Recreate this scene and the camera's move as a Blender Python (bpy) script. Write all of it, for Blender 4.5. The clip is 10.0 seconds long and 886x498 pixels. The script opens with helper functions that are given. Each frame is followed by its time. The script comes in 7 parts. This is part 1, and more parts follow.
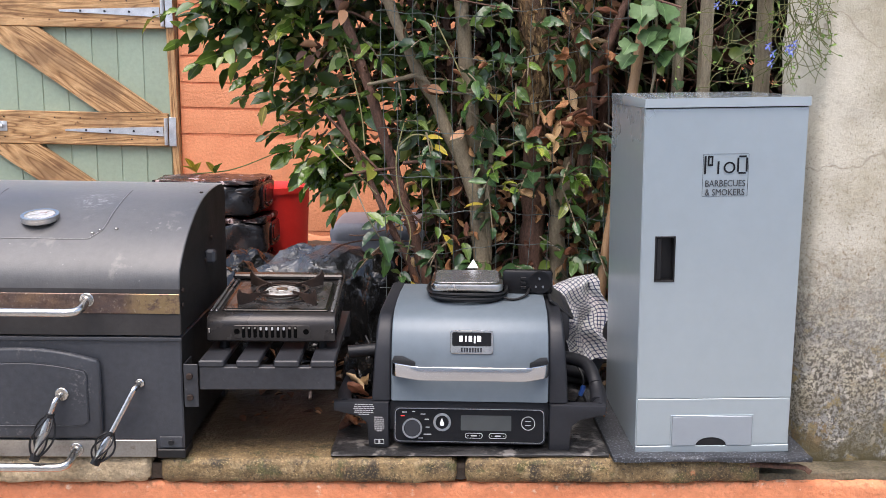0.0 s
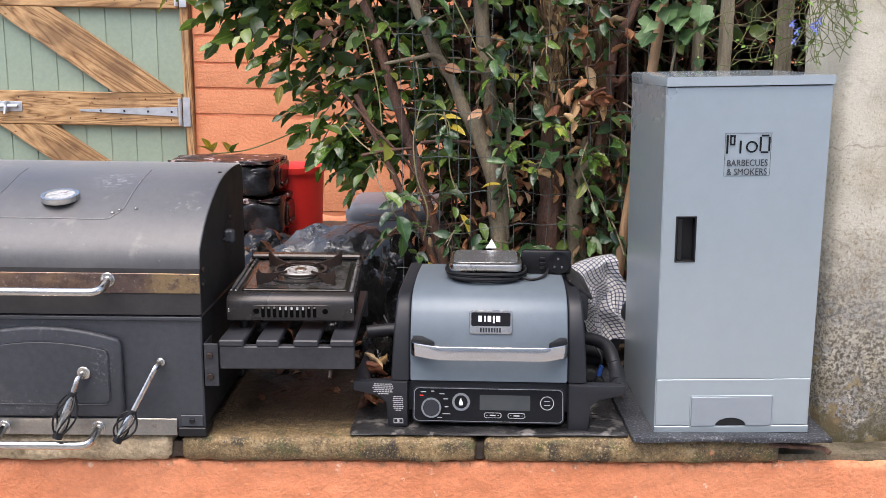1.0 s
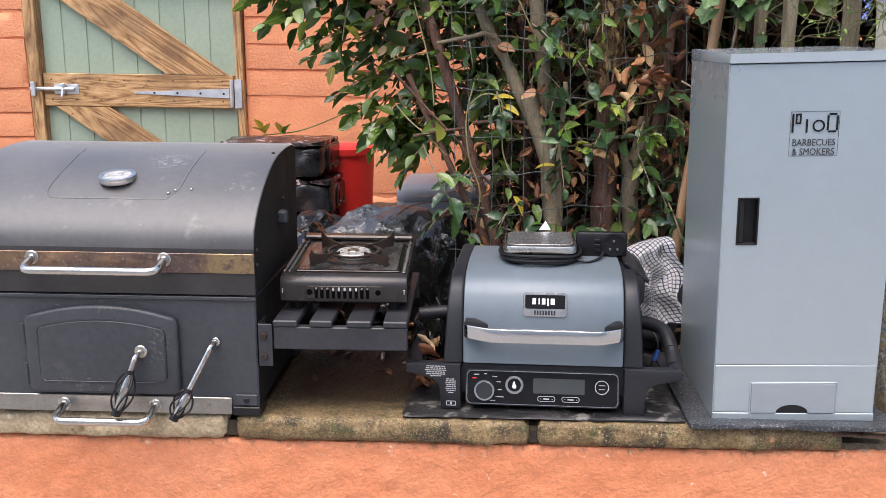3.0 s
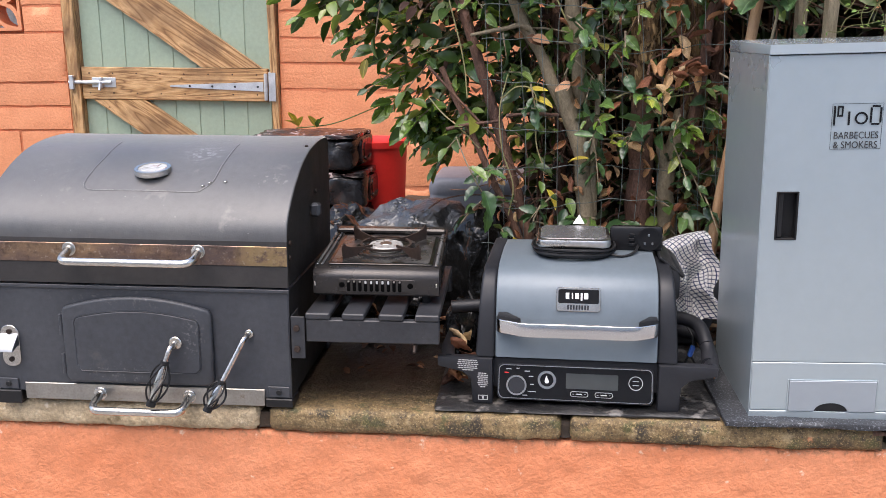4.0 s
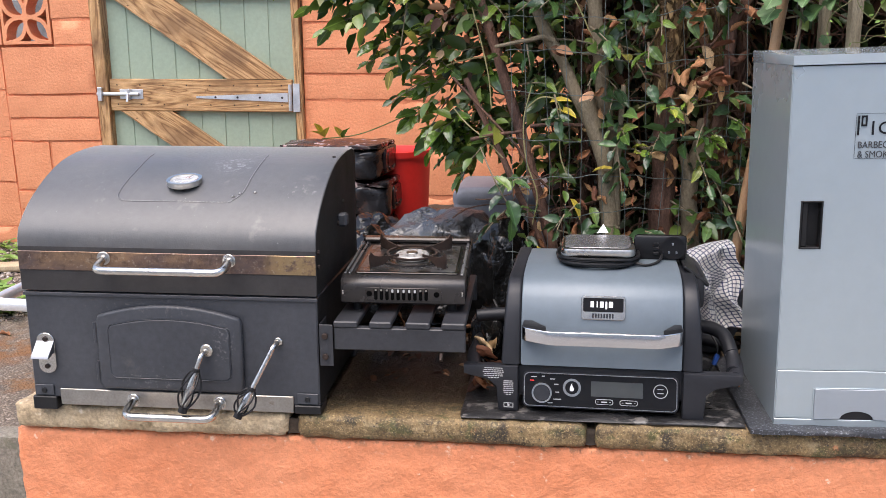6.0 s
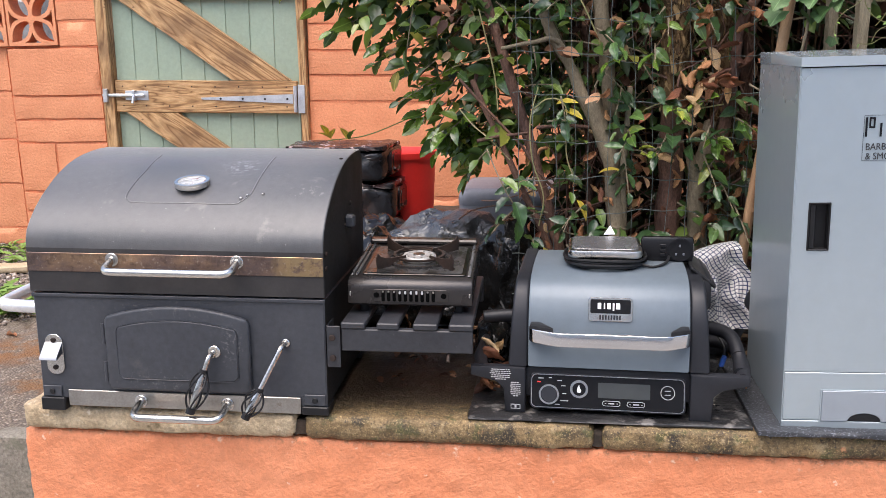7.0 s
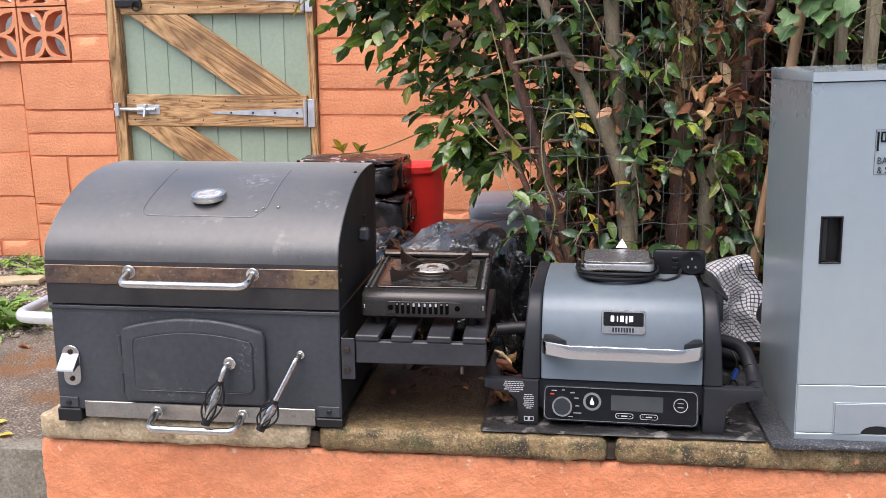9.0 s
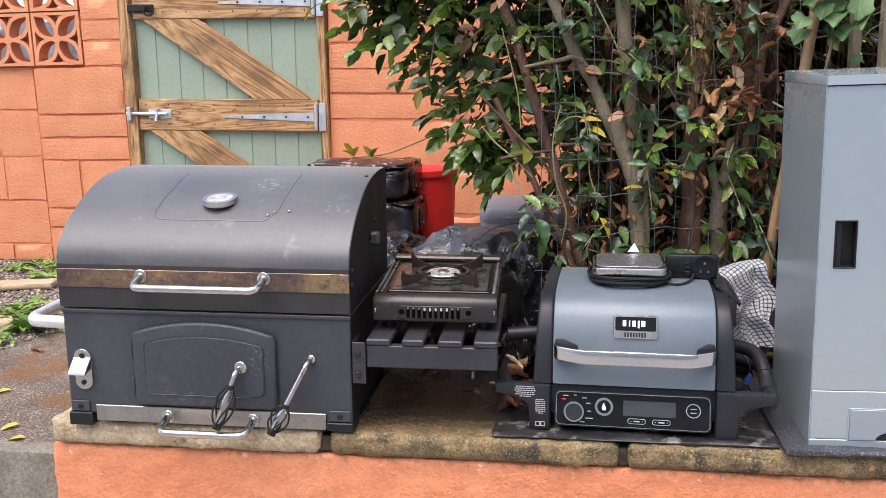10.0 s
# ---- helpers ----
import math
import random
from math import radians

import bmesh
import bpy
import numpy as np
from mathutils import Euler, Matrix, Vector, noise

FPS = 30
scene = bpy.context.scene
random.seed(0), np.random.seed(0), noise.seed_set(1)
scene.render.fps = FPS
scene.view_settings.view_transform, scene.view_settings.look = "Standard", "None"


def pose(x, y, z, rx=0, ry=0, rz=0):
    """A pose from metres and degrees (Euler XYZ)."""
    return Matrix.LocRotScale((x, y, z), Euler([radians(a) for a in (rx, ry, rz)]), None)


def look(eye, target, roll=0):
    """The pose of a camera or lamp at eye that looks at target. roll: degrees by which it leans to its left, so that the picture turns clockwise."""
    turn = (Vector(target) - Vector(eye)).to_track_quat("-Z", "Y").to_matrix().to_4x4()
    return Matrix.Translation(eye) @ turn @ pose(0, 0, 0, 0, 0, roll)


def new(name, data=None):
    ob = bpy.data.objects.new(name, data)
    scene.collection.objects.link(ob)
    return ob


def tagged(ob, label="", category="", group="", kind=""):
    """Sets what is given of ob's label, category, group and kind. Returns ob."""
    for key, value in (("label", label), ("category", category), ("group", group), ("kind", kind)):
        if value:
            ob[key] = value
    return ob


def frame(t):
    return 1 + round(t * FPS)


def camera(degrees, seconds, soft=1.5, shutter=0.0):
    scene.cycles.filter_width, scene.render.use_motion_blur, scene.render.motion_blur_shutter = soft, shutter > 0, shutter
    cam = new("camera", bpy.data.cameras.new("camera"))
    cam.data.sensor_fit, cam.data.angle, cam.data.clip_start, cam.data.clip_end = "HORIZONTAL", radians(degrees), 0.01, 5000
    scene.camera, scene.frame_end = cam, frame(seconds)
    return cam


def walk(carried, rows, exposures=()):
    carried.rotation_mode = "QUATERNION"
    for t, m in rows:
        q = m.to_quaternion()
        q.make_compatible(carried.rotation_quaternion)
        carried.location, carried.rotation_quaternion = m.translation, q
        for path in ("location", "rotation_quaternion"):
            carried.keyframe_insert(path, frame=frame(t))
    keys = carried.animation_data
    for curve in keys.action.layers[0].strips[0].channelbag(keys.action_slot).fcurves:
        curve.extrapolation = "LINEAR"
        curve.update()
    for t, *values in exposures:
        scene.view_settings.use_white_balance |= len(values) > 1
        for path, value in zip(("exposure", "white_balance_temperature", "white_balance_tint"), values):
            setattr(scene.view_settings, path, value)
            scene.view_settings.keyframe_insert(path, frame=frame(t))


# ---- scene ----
cam = camera(54.3, 10.0, soft=0.85)
STOPS, KELVIN, TINT = 1.09, 6750, 15
PATH = [
    (0, (0.578, -1.665, 0.722), (0.576, 0.305, 0.379), -0.0),
    (0.5, (0.566, -1.665, 0.719), (0.555, 0.303, 0.36), -0.0),
    (1, (0.561, -1.662, 0.72), (0.534, 0.3, 0.333), -0.1),
    (1.5, (0.557, -1.662, 0.722), (0.509, 0.296, 0.318), -0.2),
    (2, (0.557, -1.657, 0.72), (0.49, 0.299, 0.306), -0.3),
    (2.5, (0.549, -1.651, 0.717), (0.453, 0.302, 0.298), -0.4),
    (4, (0.545, -1.636, 0.714), (0.336, 0.304, 0.272), -0.7),
    (4.5, (0.543, -1.638, 0.716), (0.313, 0.299, 0.274), -0.8),
    (5, (0.541, -1.652, 0.719), (0.295, 0.285, 0.283), -0.9),
    (5.5, (0.539, -1.659, 0.72), (0.286, 0.279, 0.294), -1.0),
    (7, (0.529, -1.664, 0.723), (0.265, 0.274, 0.303), -1.1),
    (7.5, (0.523, -1.667, 0.723), (0.252, 0.27, 0.307), -1.1),
    (8, (0.519, -1.669, 0.723), (0.243, 0.269, 0.317), -1.1),
    (8.5, (0.519, -1.677, 0.723), (0.242, 0.264, 0.328), -1.1),
    (9, (0.514, -1.681, 0.725), (0.237, 0.261, 0.336), -1.1),
    (9.5, (0.512, -1.68, 0.724), (0.225, 0.262, 0.342), -1.1),
    (10, (0.512, -1.676, 0.725), (0.211, 0.264, 0.345), -1.2),
]
walk(cam, [(t, look(eye, target, roll)) for t, eye, target, roll in PATH], [(0, STOPS, KELVIN, TINT), (10, STOPS, KELVIN, TINT)])

# ---- light ----
world = bpy.data.worlds.new("overcast_sky")
scene.world = world
world.use_nodes = True
wn = world.node_tree
sky = wn.nodes.new("ShaderNodeTexSky")
sky.sky_type = "NISHITA"
sky.sun_disc = False
sky.sun_elevation = radians(68)
sky.sun_rotation = radians(200)
sky.air_density = 1.2
sky.dust_density = 2.5
sky.ozone_density = 1.0
wn.nodes["Background"].inputs[1].default_value = 0.15
wn.links.new(sky.outputs[0], wn.nodes["Background"].inputs[0])
sun_data = bpy.data.lights.new("sun", "SUN")
sun_data.energy = 1.9
sun_data.angle = radians(60)
sun_data.color = (1.0, 0.98, 0.955)
sun_lamp = new("sun", sun_data)
sun_lamp.matrix_world = look((-0.7, -1.75, 5.0), (0.1, 0.3, 0.0))


# ---- materials ----
def nd(nt, kind, **values):
    n = nt.nodes.new(kind)
    for k, v in values.items():
        n.inputs[k.replace("_", " ")].default_value = v
    return n


def ramp(nt, fac, stops):
    r = nt.nodes.new("ShaderNodeValToRGB")
    els = r.color_ramp.elements
    while len(els) < len(stops):
        els.new(0.5)
    for e, (p, c) in zip(els, stops):
        e.position = p
        e.color = (*c, 1) if len(c) == 3 else c
    nt.links.new(fac, r.inputs[0])
    return r.outputs[0]


def grey(v):
    return (v, v, v)


def blend(nt, fac, a, b, mode="MIX"):
    m = nt.nodes.new("ShaderNodeMix")
    m.data_type, m.blend_type = "RGBA", mode
    for sock, val in ((m.inputs[0], fac), (m.inputs[6], a), (m.inputs[7], b)):
        if isinstance(val, (int, float)):
            sock.default_value = val
        elif isinstance(val, tuple):
            sock.default_value = (*val, 1)
        else:
            nt.links.new(val, sock)
    return m.outputs[2]


def noise_tex(nt, co, scale, detail=4.0, rough=0.55, stretch=None):
    if stretch:
        mp = nt.nodes.new("ShaderNodeMapping")
        mp.inputs["Scale"].default_value = stretch
        nt.links.new(co, mp.inputs[0])
        co = mp.outputs[0]
    n = nd(nt, "ShaderNodeTexNoise", Scale=scale, Detail=detail, Roughness=rough)
    nt.links.new(co, n.inputs["Vector"])
    return n.outputs["Fac"]


def mat(name, c1, c2, scale=6.0, rough=(0.5, 0.7), metal=0.0, bump=0.0, bscale=60.0, fine=0.25, spots=None, stretch=None,
        vary=0.0, coat=0.0, spec=0.5, depth=0.0, lumps=5.0):
    """Two tones by a broad noise, a fine grain over it, roughness that wanders, and relief. spots: (colour, scale, threshold, softness)."""
    m = bpy.data.materials.new(name)
    m.use_nodes = True
    nt = m.node_tree
    b = nt.nodes["Principled BSDF"]
    co = nt.nodes.new("ShaderNodeTexCoord").outputs["Object"]
    broad = noise_tex(nt, co, scale, 5.0, 0.6, stretch)
    col = ramp(nt, broad, [(0.32, c1), (0.68, c2)])
    grain = noise_tex(nt, co, scale * 14, 4.0, 0.65, stretch)
    g = ramp(nt, grain, [(0.25, grey(1 - fine)), (0.75, grey(1 + fine * 0.6))])
    col = blend(nt, 1.0, col, g, "MULTIPLY")
    for s in spots or ():
        sn = noise_tex(nt, co, s[1], 6.0, 0.62)
        k = ramp(nt, sn, [(s[2], grey(0)), (min(1, s[2] + s[3]), grey(1))])
        col = blend(nt, k, col, s[0])
    if vary:
        info = nt.nodes.new("ShaderNodeObjectInfo")
        v = ramp(nt, info.outputs["Random"], [(0, grey(1 - vary)), (1, grey(1 + vary))])
        col = blend(nt, 1.0, col, v, "MULTIPLY")
    nt.links.new(col, b.inputs["Base Color"])
    rr = ramp(nt, broad, [(0.3, grey(rough[0])), (0.7, grey(rough[1]))])
    nt.links.new(rr, b.inputs["Roughness"])
    b.inputs["Metallic"].default_value = metal
    b.inputs["Coat Weight"].default_value = coat
    b.inputs["Specular IOR Level"].default_value = spec
    if bump:
        bn = noise_tex(nt, co, bscale, lumps, 0.6, stretch)
        bp = nt.nodes.new("ShaderNodeBump")
        bp.inputs["Strength"].default_value = min(1.0, bump)
        bp.inputs["Distance"].default_value = depth or 0.3 * max(1.0, bump) / bscale
        nt.links.new(bn, bp.inputs["Height"])
        nt.links.new(bp.outputs[0], b.inputs["Normal"])
    return m


ORANGE = mat("orange_masonry_paint", (0.64, 0.212, 0.092), (0.73, 0.275, 0.134), 5, (0.6, 0.78), bump=1.0, bscale=120, fine=0.16, lumps=2.0,
             spots=[((0.34, 0.13, 0.07), 7, 0.70, 0.08), ((0.80, 0.48, 0.33), 34, 0.665, 0.05), ((0.42, 0.19, 0.10), 3.0, 0.70, 0.05)], depth=0.0034)
ORANGE_BLOCK = mat("orange_block_paint", (0.625, 0.232, 0.105), (0.71, 0.290, 0.142), 7, (0.6, 0.8), bump=1.0, bscale=62, fine=0.16, vary=0.05,
                   depth=0.0050, lumps=3.0)
MORTAR = mat("painted_mortar", (0.56, 0.18, 0.08), (0.66, 0.23, 0.11), 10, (0.7, 0.9), bump=0.8, bscale=120)
SLAB = mat("weathered_concrete_slab", (0.085, 0.054, 0.023), (0.285, 0.192, 0.090), 11, (0.5, 0.85), bump=1.0, bscale=70, fine=0.55,
           spots=[((0.50, 0.20, 0.09), 15, 0.69, 0.03), ((0.085, 0.08, 0.028), 27, 0.53, 0.12), ((0.36, 0.27, 0.15), 38, 0.58, 0.14), ((0.040, 0.030, 0.019), 13, 0.54, 0.12), ((0.05, 0.04, 0.03), 150, 0.58, 0.08), ((0.42, 0.31, 0.15), 260, 0.57, 0.10)],
           depth=0.007)


def darken_back(m, y0, y1, colour, scale):
    """Blends the slab behind y1 into a darker, wet-looking colour, its edge ragged."""
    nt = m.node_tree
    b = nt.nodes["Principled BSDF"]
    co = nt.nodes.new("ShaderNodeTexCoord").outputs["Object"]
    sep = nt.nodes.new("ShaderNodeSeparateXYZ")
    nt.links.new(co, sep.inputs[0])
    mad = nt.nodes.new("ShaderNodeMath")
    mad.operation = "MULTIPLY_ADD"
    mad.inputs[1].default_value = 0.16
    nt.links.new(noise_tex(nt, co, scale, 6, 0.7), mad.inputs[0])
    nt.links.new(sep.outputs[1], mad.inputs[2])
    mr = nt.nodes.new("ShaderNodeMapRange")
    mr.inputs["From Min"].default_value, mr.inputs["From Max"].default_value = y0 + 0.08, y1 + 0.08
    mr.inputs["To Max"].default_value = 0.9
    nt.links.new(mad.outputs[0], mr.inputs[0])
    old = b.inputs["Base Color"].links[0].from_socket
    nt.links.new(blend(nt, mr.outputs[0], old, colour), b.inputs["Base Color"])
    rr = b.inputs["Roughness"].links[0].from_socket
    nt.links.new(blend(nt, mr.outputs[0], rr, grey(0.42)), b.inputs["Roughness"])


SLAB_PALE = mat("buff_concrete_slab", (0.36, 0.265, 0.155), (0.60, 0.475, 0.31), 9, (0.6, 0.85), bump=1.0, bscale=70, fine=0.45,
                spots=[((0.17, 0.125, 0.06), 14, 0.60, 0.08), ((0.66, 0.57, 0.43), 36, 0.60, 0.10), ((0.14, 0.10, 0.06), 90, 0.69, 0.08), ((0.20, 0.15, 0.09), 210, 0.64, 0.06), ((0.70, 0.62, 0.49), 180, 0.66, 0.05), ((0.56, 0.24, 0.12), 12, 0.70, 0.03)], depth=0.007)
darken_back(SLAB, 0.0, 0.09, (0.030, 0.022, 0.015), 34)
SOIL = mat("damp_soil", (0.022, 0.015, 0.01), (0.065, 0.045, 0.03), 14, (0.5, 0.9), bump=1.0, bscale=70, fine=0.5)


def stony_mat(name, stops, stone, bed):
    """Small stones set in a dark bed: each cell its own tone, relief from the cells' edges, damp patches."""
    m = bpy.data.materials.new(name)
    m.use_nodes = True
    nt = m.node_tree
    b = nt.nodes["Principled BSDF"]
    co = nt.nodes.new("ShaderNodeTexCoord").outputs["Object"]
    v = nt.nodes.new("ShaderNodeTexVoronoi")
    v.inputs["Scale"].default_value = stone
    nt.links.new(co, v.inputs["Vector"])
    sep = nt.nodes.new("ShaderNodeSeparateColor")
    nt.links.new(v.outputs["Color"], sep.inputs[0])
    col = ramp(nt, sep.outputs[0], stops)
    edge = ramp(nt, v.outputs["Distance"], [(0.30, grey(0)), (0.62, grey(1))])
    col = blend(nt, edge, col, bed)
    col = blend(nt, 1.0, col, ramp(nt, noise_tex(nt, co, 5, 5), [(0.3, grey(0.72)), (0.7, grey(1.2))]), "MULTIPLY")
    wet = ramp(nt, noise_tex(nt, co, 3.3, 5), [(0.60, grey(0)), (0.64, grey(0.8))])
    col = blend(nt, wet, col, (0.075, 0.042, 0.02))
    nt.links.new(col, b.inputs["Base Color"])
    nt.links.new(ramp(nt, noise_tex(nt, co, 3.3, 5), [(0.50, grey(0.75)), (0.64, grey(0.3))]), b.inputs["Roughness"])
    bp = nt.nodes.new("ShaderNodeBump")
    bp.inputs["Strength"].default_value = 0.8
    bp.inputs["Distance"].default_value = 0.006
    bp.invert = True
    nt.links.new(v.outputs["Distance"], bp.inputs["Height"])
    nt.links.new(bp.outputs[0], b.inputs["Normal"])
    return m


PATH_STONE = stony_mat("gravelly_tarmac_path", [(0.0, (0.11, 0.088, 0.066)), (0.5, (0.20, 0.162, 0.124)), (0.85, (0.27, 0.225, 0.175)), (1.0, (0.38, 0.33, 0.27))], 120, (0.10, 0.078, 0.058))
LOW_STONE = mat("speckled_concrete_step", (0.15, 0.135, 0.105), (0.27, 0.245, 0.20), 7, (0.7, 0.9), bump=1.0, bscale=110, fine=0.55,
                spots=[((0.12, 0.12, 0.08), 11, 0.6, 0.1)])


def plaster_mat():
    """Cream limewash over render; lower down it has flaked to brown patches, grey lichen and moss."""
    m = bpy.data.materials.new("peeling_limewash_render")
    m.use_nodes = True
    nt = m.node_tree
    b = nt.nodes["Principled BSDF"]
    co = nt.nodes.new("ShaderNodeTexCoord").outputs["Object"]
    sep = nt.nodes.new("ShaderNodeSeparateXYZ")
    nt.links.new(co, sep.inputs[0])

    def height(lo, hi, wob, scale):
        n = noise_tex(nt, co, scale, 4)
        mad = nt.nodes.new("ShaderNodeMath")
        mad.operation = "MULTIPLY_ADD"
        mad.inputs[1].default_value = wob
        nt.links.new(n, mad.inputs[0])
        nt.links.new(sep.outputs[2], mad.inputs[2])
        mr = nt.nodes.new("ShaderNodeMapRange")
        mr.inputs["From Min"].default_value, mr.inputs["From Max"].default_value = hi + wob / 2, lo + wob / 2
        nt.links.new(mad.outputs[0], mr.inputs[0])
        return mr.outputs[0]

    def both(a, c):
        mu = nt.nodes.new("ShaderNodeMath")
        mu.operation = "MULTIPLY"
        nt.links.new(a, mu.inputs[0])
        nt.links.new(c, mu.inputs[1])
        return mu.outputs[0]

    def patch(scale, at, soft=0.04, detail=8, rough=0.62):
        return ramp(nt, noise_tex(nt, co, scale, detail, rough), [(at, grey(0)), (at + soft, grey(1))])
    col = ramp(nt, noise_tex(nt, co, 5, 6), [(0.3, (0.35, 0.315, 0.230)), (0.7, (0.48, 0.435, 0.335))])
    # thicker lime left standing in broad patches
    col = blend(nt, ramp(nt, noise_tex(nt, co, 3.6, 8, 0.7), [(0.47, grey(0)), (0.60, grey(0.75))]), col, (0.60, 0.565, 0.47))
    col = blend(nt, ramp(nt, noise_tex(nt, co, 17, 8, 0.75), [(0.56, grey(0)), (0.66, grey(0.6))]), col, (0.27, 0.235, 0.165))
    low = height(0.12, 0.46, 0.35, 4.5)
    wide = height(0.35, 0.80, 0.4, 4)
    # brown grit showing through
    col = blend(nt, both(patch(150, 0.545, 0.06, 8, 0.75), wide), col, (0.225, 0.17, 0.105))
    col = blend(nt, both(patch(230, 0.61, 0.04), patch(6, 0.42, 0.2)), col, (0.19, 0.145, 0.10))
    # grey lichen crust with dark speckle, pale rounds in it
    grime = patch(5.5, 0.38, 0.10, 6, 0.65)
    col = blend(nt, both(both(grime, low), patch(60, 0.38, 0.12, 8, 0.75)), col, (0.27, 0.265, 0.25))
    col = blend(nt, both(patch(130, 0.475, 0.06, 8, 0.8), low), col, (0.085, 0.075, 0.058))
    rounds = nt.nodes.new("ShaderNodeTexVoronoi")
    rounds.inputs["Scale"].default_value = 30
    nt.links.new(co, rounds.inputs["Vector"])
    spot = ramp(nt, rounds.outputs["Distance"], [(0.14, grey(1)), (0.30, grey(0))])
    col = blend(nt, both(both(spot, patch(7, 0.55, 0.04)), low), col, (0.46, 0.46, 0.44))
    col = blend(nt, both(patch(50, 0.57, 0.03, 8, 0.7), low), col, (0.48, 0.44, 0.37))
    # flaked to the brown coat
    col = blend(nt, both(patch(9.0, 0.555, 0.010, 12, 0.72), low), col, (0.205, 0.145, 0.080))
    col = blend(nt, both(patch(11, 0.56, 0.06, 8, 0.75), low), col, (0.27, 0.205, 0.095))
    moss = height(-0.05, 0.13, 0.14, 8)
    col = blend(nt, both(patch(14, 0.38, 0.10), moss), col, (0.085, 0.07, 0.03))
    crack = nt.nodes.new("ShaderNodeTexVoronoi")
    crack.feature = "DISTANCE_TO_EDGE"
    crack.inputs["Scale"].default_value = 3.2
    wv = nt.nodes.new("ShaderNodeMix")
    wv.data_type = "VECTOR"
    wv.inputs[0].default_value = 0.12
    nc = nd(nt, "ShaderNodeTexNoise", Scale=9.0, Detail=4.0)
    nt.links.new(co, nc.inputs["Vector"])
    nt.links.new(co, wv.inputs[4])
    nt.links.new(nc.outputs["Color"], wv.inputs[5])
    nt.links.new(wv.outputs[1], crack.inputs["Vector"])
    ck = ramp(nt, crack.outputs["Distance"], [(0.0, grey(0.75)), (0.006, grey(0))])
    col = blend(nt, ck, col, (0.27, 0.225, 0.17))
    nt.links.new(col, b.inputs["Base Color"])
    b.inputs["Roughness"].default_value = 0.9
    bp = nt.nodes.new("ShaderNodeBump")
    bp.inputs["Strength"].default_value = 0.9
    bp.inputs["Distance"].default_value = 0.004
    nt.links.new(noise_tex(nt, co, 90, 6, 0.7), bp.inputs["Height"])
    nt.links.new(bp.outputs[0], b.inputs["Normal"])
    return m


PLASTER = plaster_mat()
# firebox paint made lighter: sky light on the upper lid put into colour
LID_BLACK = mat("scuffed_lid_paint_sky_light", (0.052, 0.053, 0.056), (0.085, 0.083, 0.082), 4, (0.42, 0.54), bump=0.25, bscale=260, fine=0.2, spec=0.75,
                spots=[((0.17, 0.155, 0.145), 11, 0.62, 0.12), ((0.36, 0.35, 0.34), 130, 0.70, 0.03), ((0.20, 0.19, 0.185), 26, 0.70, 0.08), ((0.03, 0.03, 0.03), 17, 0.70, 0.05)])
BBQ_BLACK = mat("black_heat_paint", (0.032, 0.035, 0.042), (0.050, 0.053, 0.061), 5, (0.36, 0.54), bump=0.25, bscale=260, fine=0.25,
                spots=[((0.075, 0.073, 0.07), 14, 0.66, 0.12), ((0.24, 0.235, 0.23), 170, 0.735, 0.03), ((0.11, 0.105, 0.10), 38, 0.72, 0.06)])
SHELF_BLACK = mat("worn_black_shelf_paint", (0.021, 0.022, 0.026), (0.036, 0.037, 0.042), 6, (0.40, 0.58), bump=0.3, bscale=200, fine=0.3, spots=[((0.10, 0.095, 0.09), 60, 0.68, 0.08), ((0.20, 0.19, 0.18), 170, 0.73, 0.04)])
# darker, browner black for the lid's front below the curve
SKIRT = mat("dark_skirt_paint", (0.018, 0.016, 0.016), (0.032, 0.029, 0.028), 7, (0.42, 0.58), bump=0.25, bscale=260, fine=0.25, spots=[((0.06, 0.045, 0.035), 18, 0.66, 0.12)])
# darker, rougher black for the end faces of firebox and lid
END_BLACK = mat("dark_end_paint", (0.009, 0.008, 0.0075), (0.020, 0.017, 0.015), 9, (0.55, 0.75), bump=0.4, bscale=180, fine=0.35, spec=0.3, spots=[((0.055, 0.045, 0.038), 24, 0.66, 0.10)])
STEEL = mat("brushed_stainless", (0.50, 0.485, 0.46), (0.62, 0.605, 0.58), 8, (0.20, 0.34), 1.0, 0.1, 300, 0.15,
            spots=[((0.25, 0.17, 0.11), 30, 0.75, 0.1)])
DULL_STEEL = mat("dull_smudged_steel", (0.34, 0.325, 0.30), (0.46, 0.44, 0.41), 14, (0.28, 0.42), 1.0, 0.1, 300, 0.2, spots=[((0.22, 0.17, 0.12), 26, 0.66, 0.1)])
BRIGHT_TUBE = mat("bright_steel_tube", (0.56, 0.53, 0.48), (0.68, 0.65, 0.60), 14, (0.16, 0.30), 1.0, 0.08, 300, 0.2, spots=[((0.30, 0.20, 0.12), 45, 0.64, 0.08)])
CHROME_BAR = mat("polished_handle_steel", (0.60, 0.60, 0.61), (0.66, 0.66, 0.67), 8, (0.12, 0.18), 1.0, 0.03, 300, 0.05)
SATIN = mat("satin_stainless", (0.22, 0.23, 0.245), (0.26, 0.27, 0.285), 12, (0.36, 0.44), 1.0, 0.05, 300, 0.06, stretch=(0.3, 1, 6))


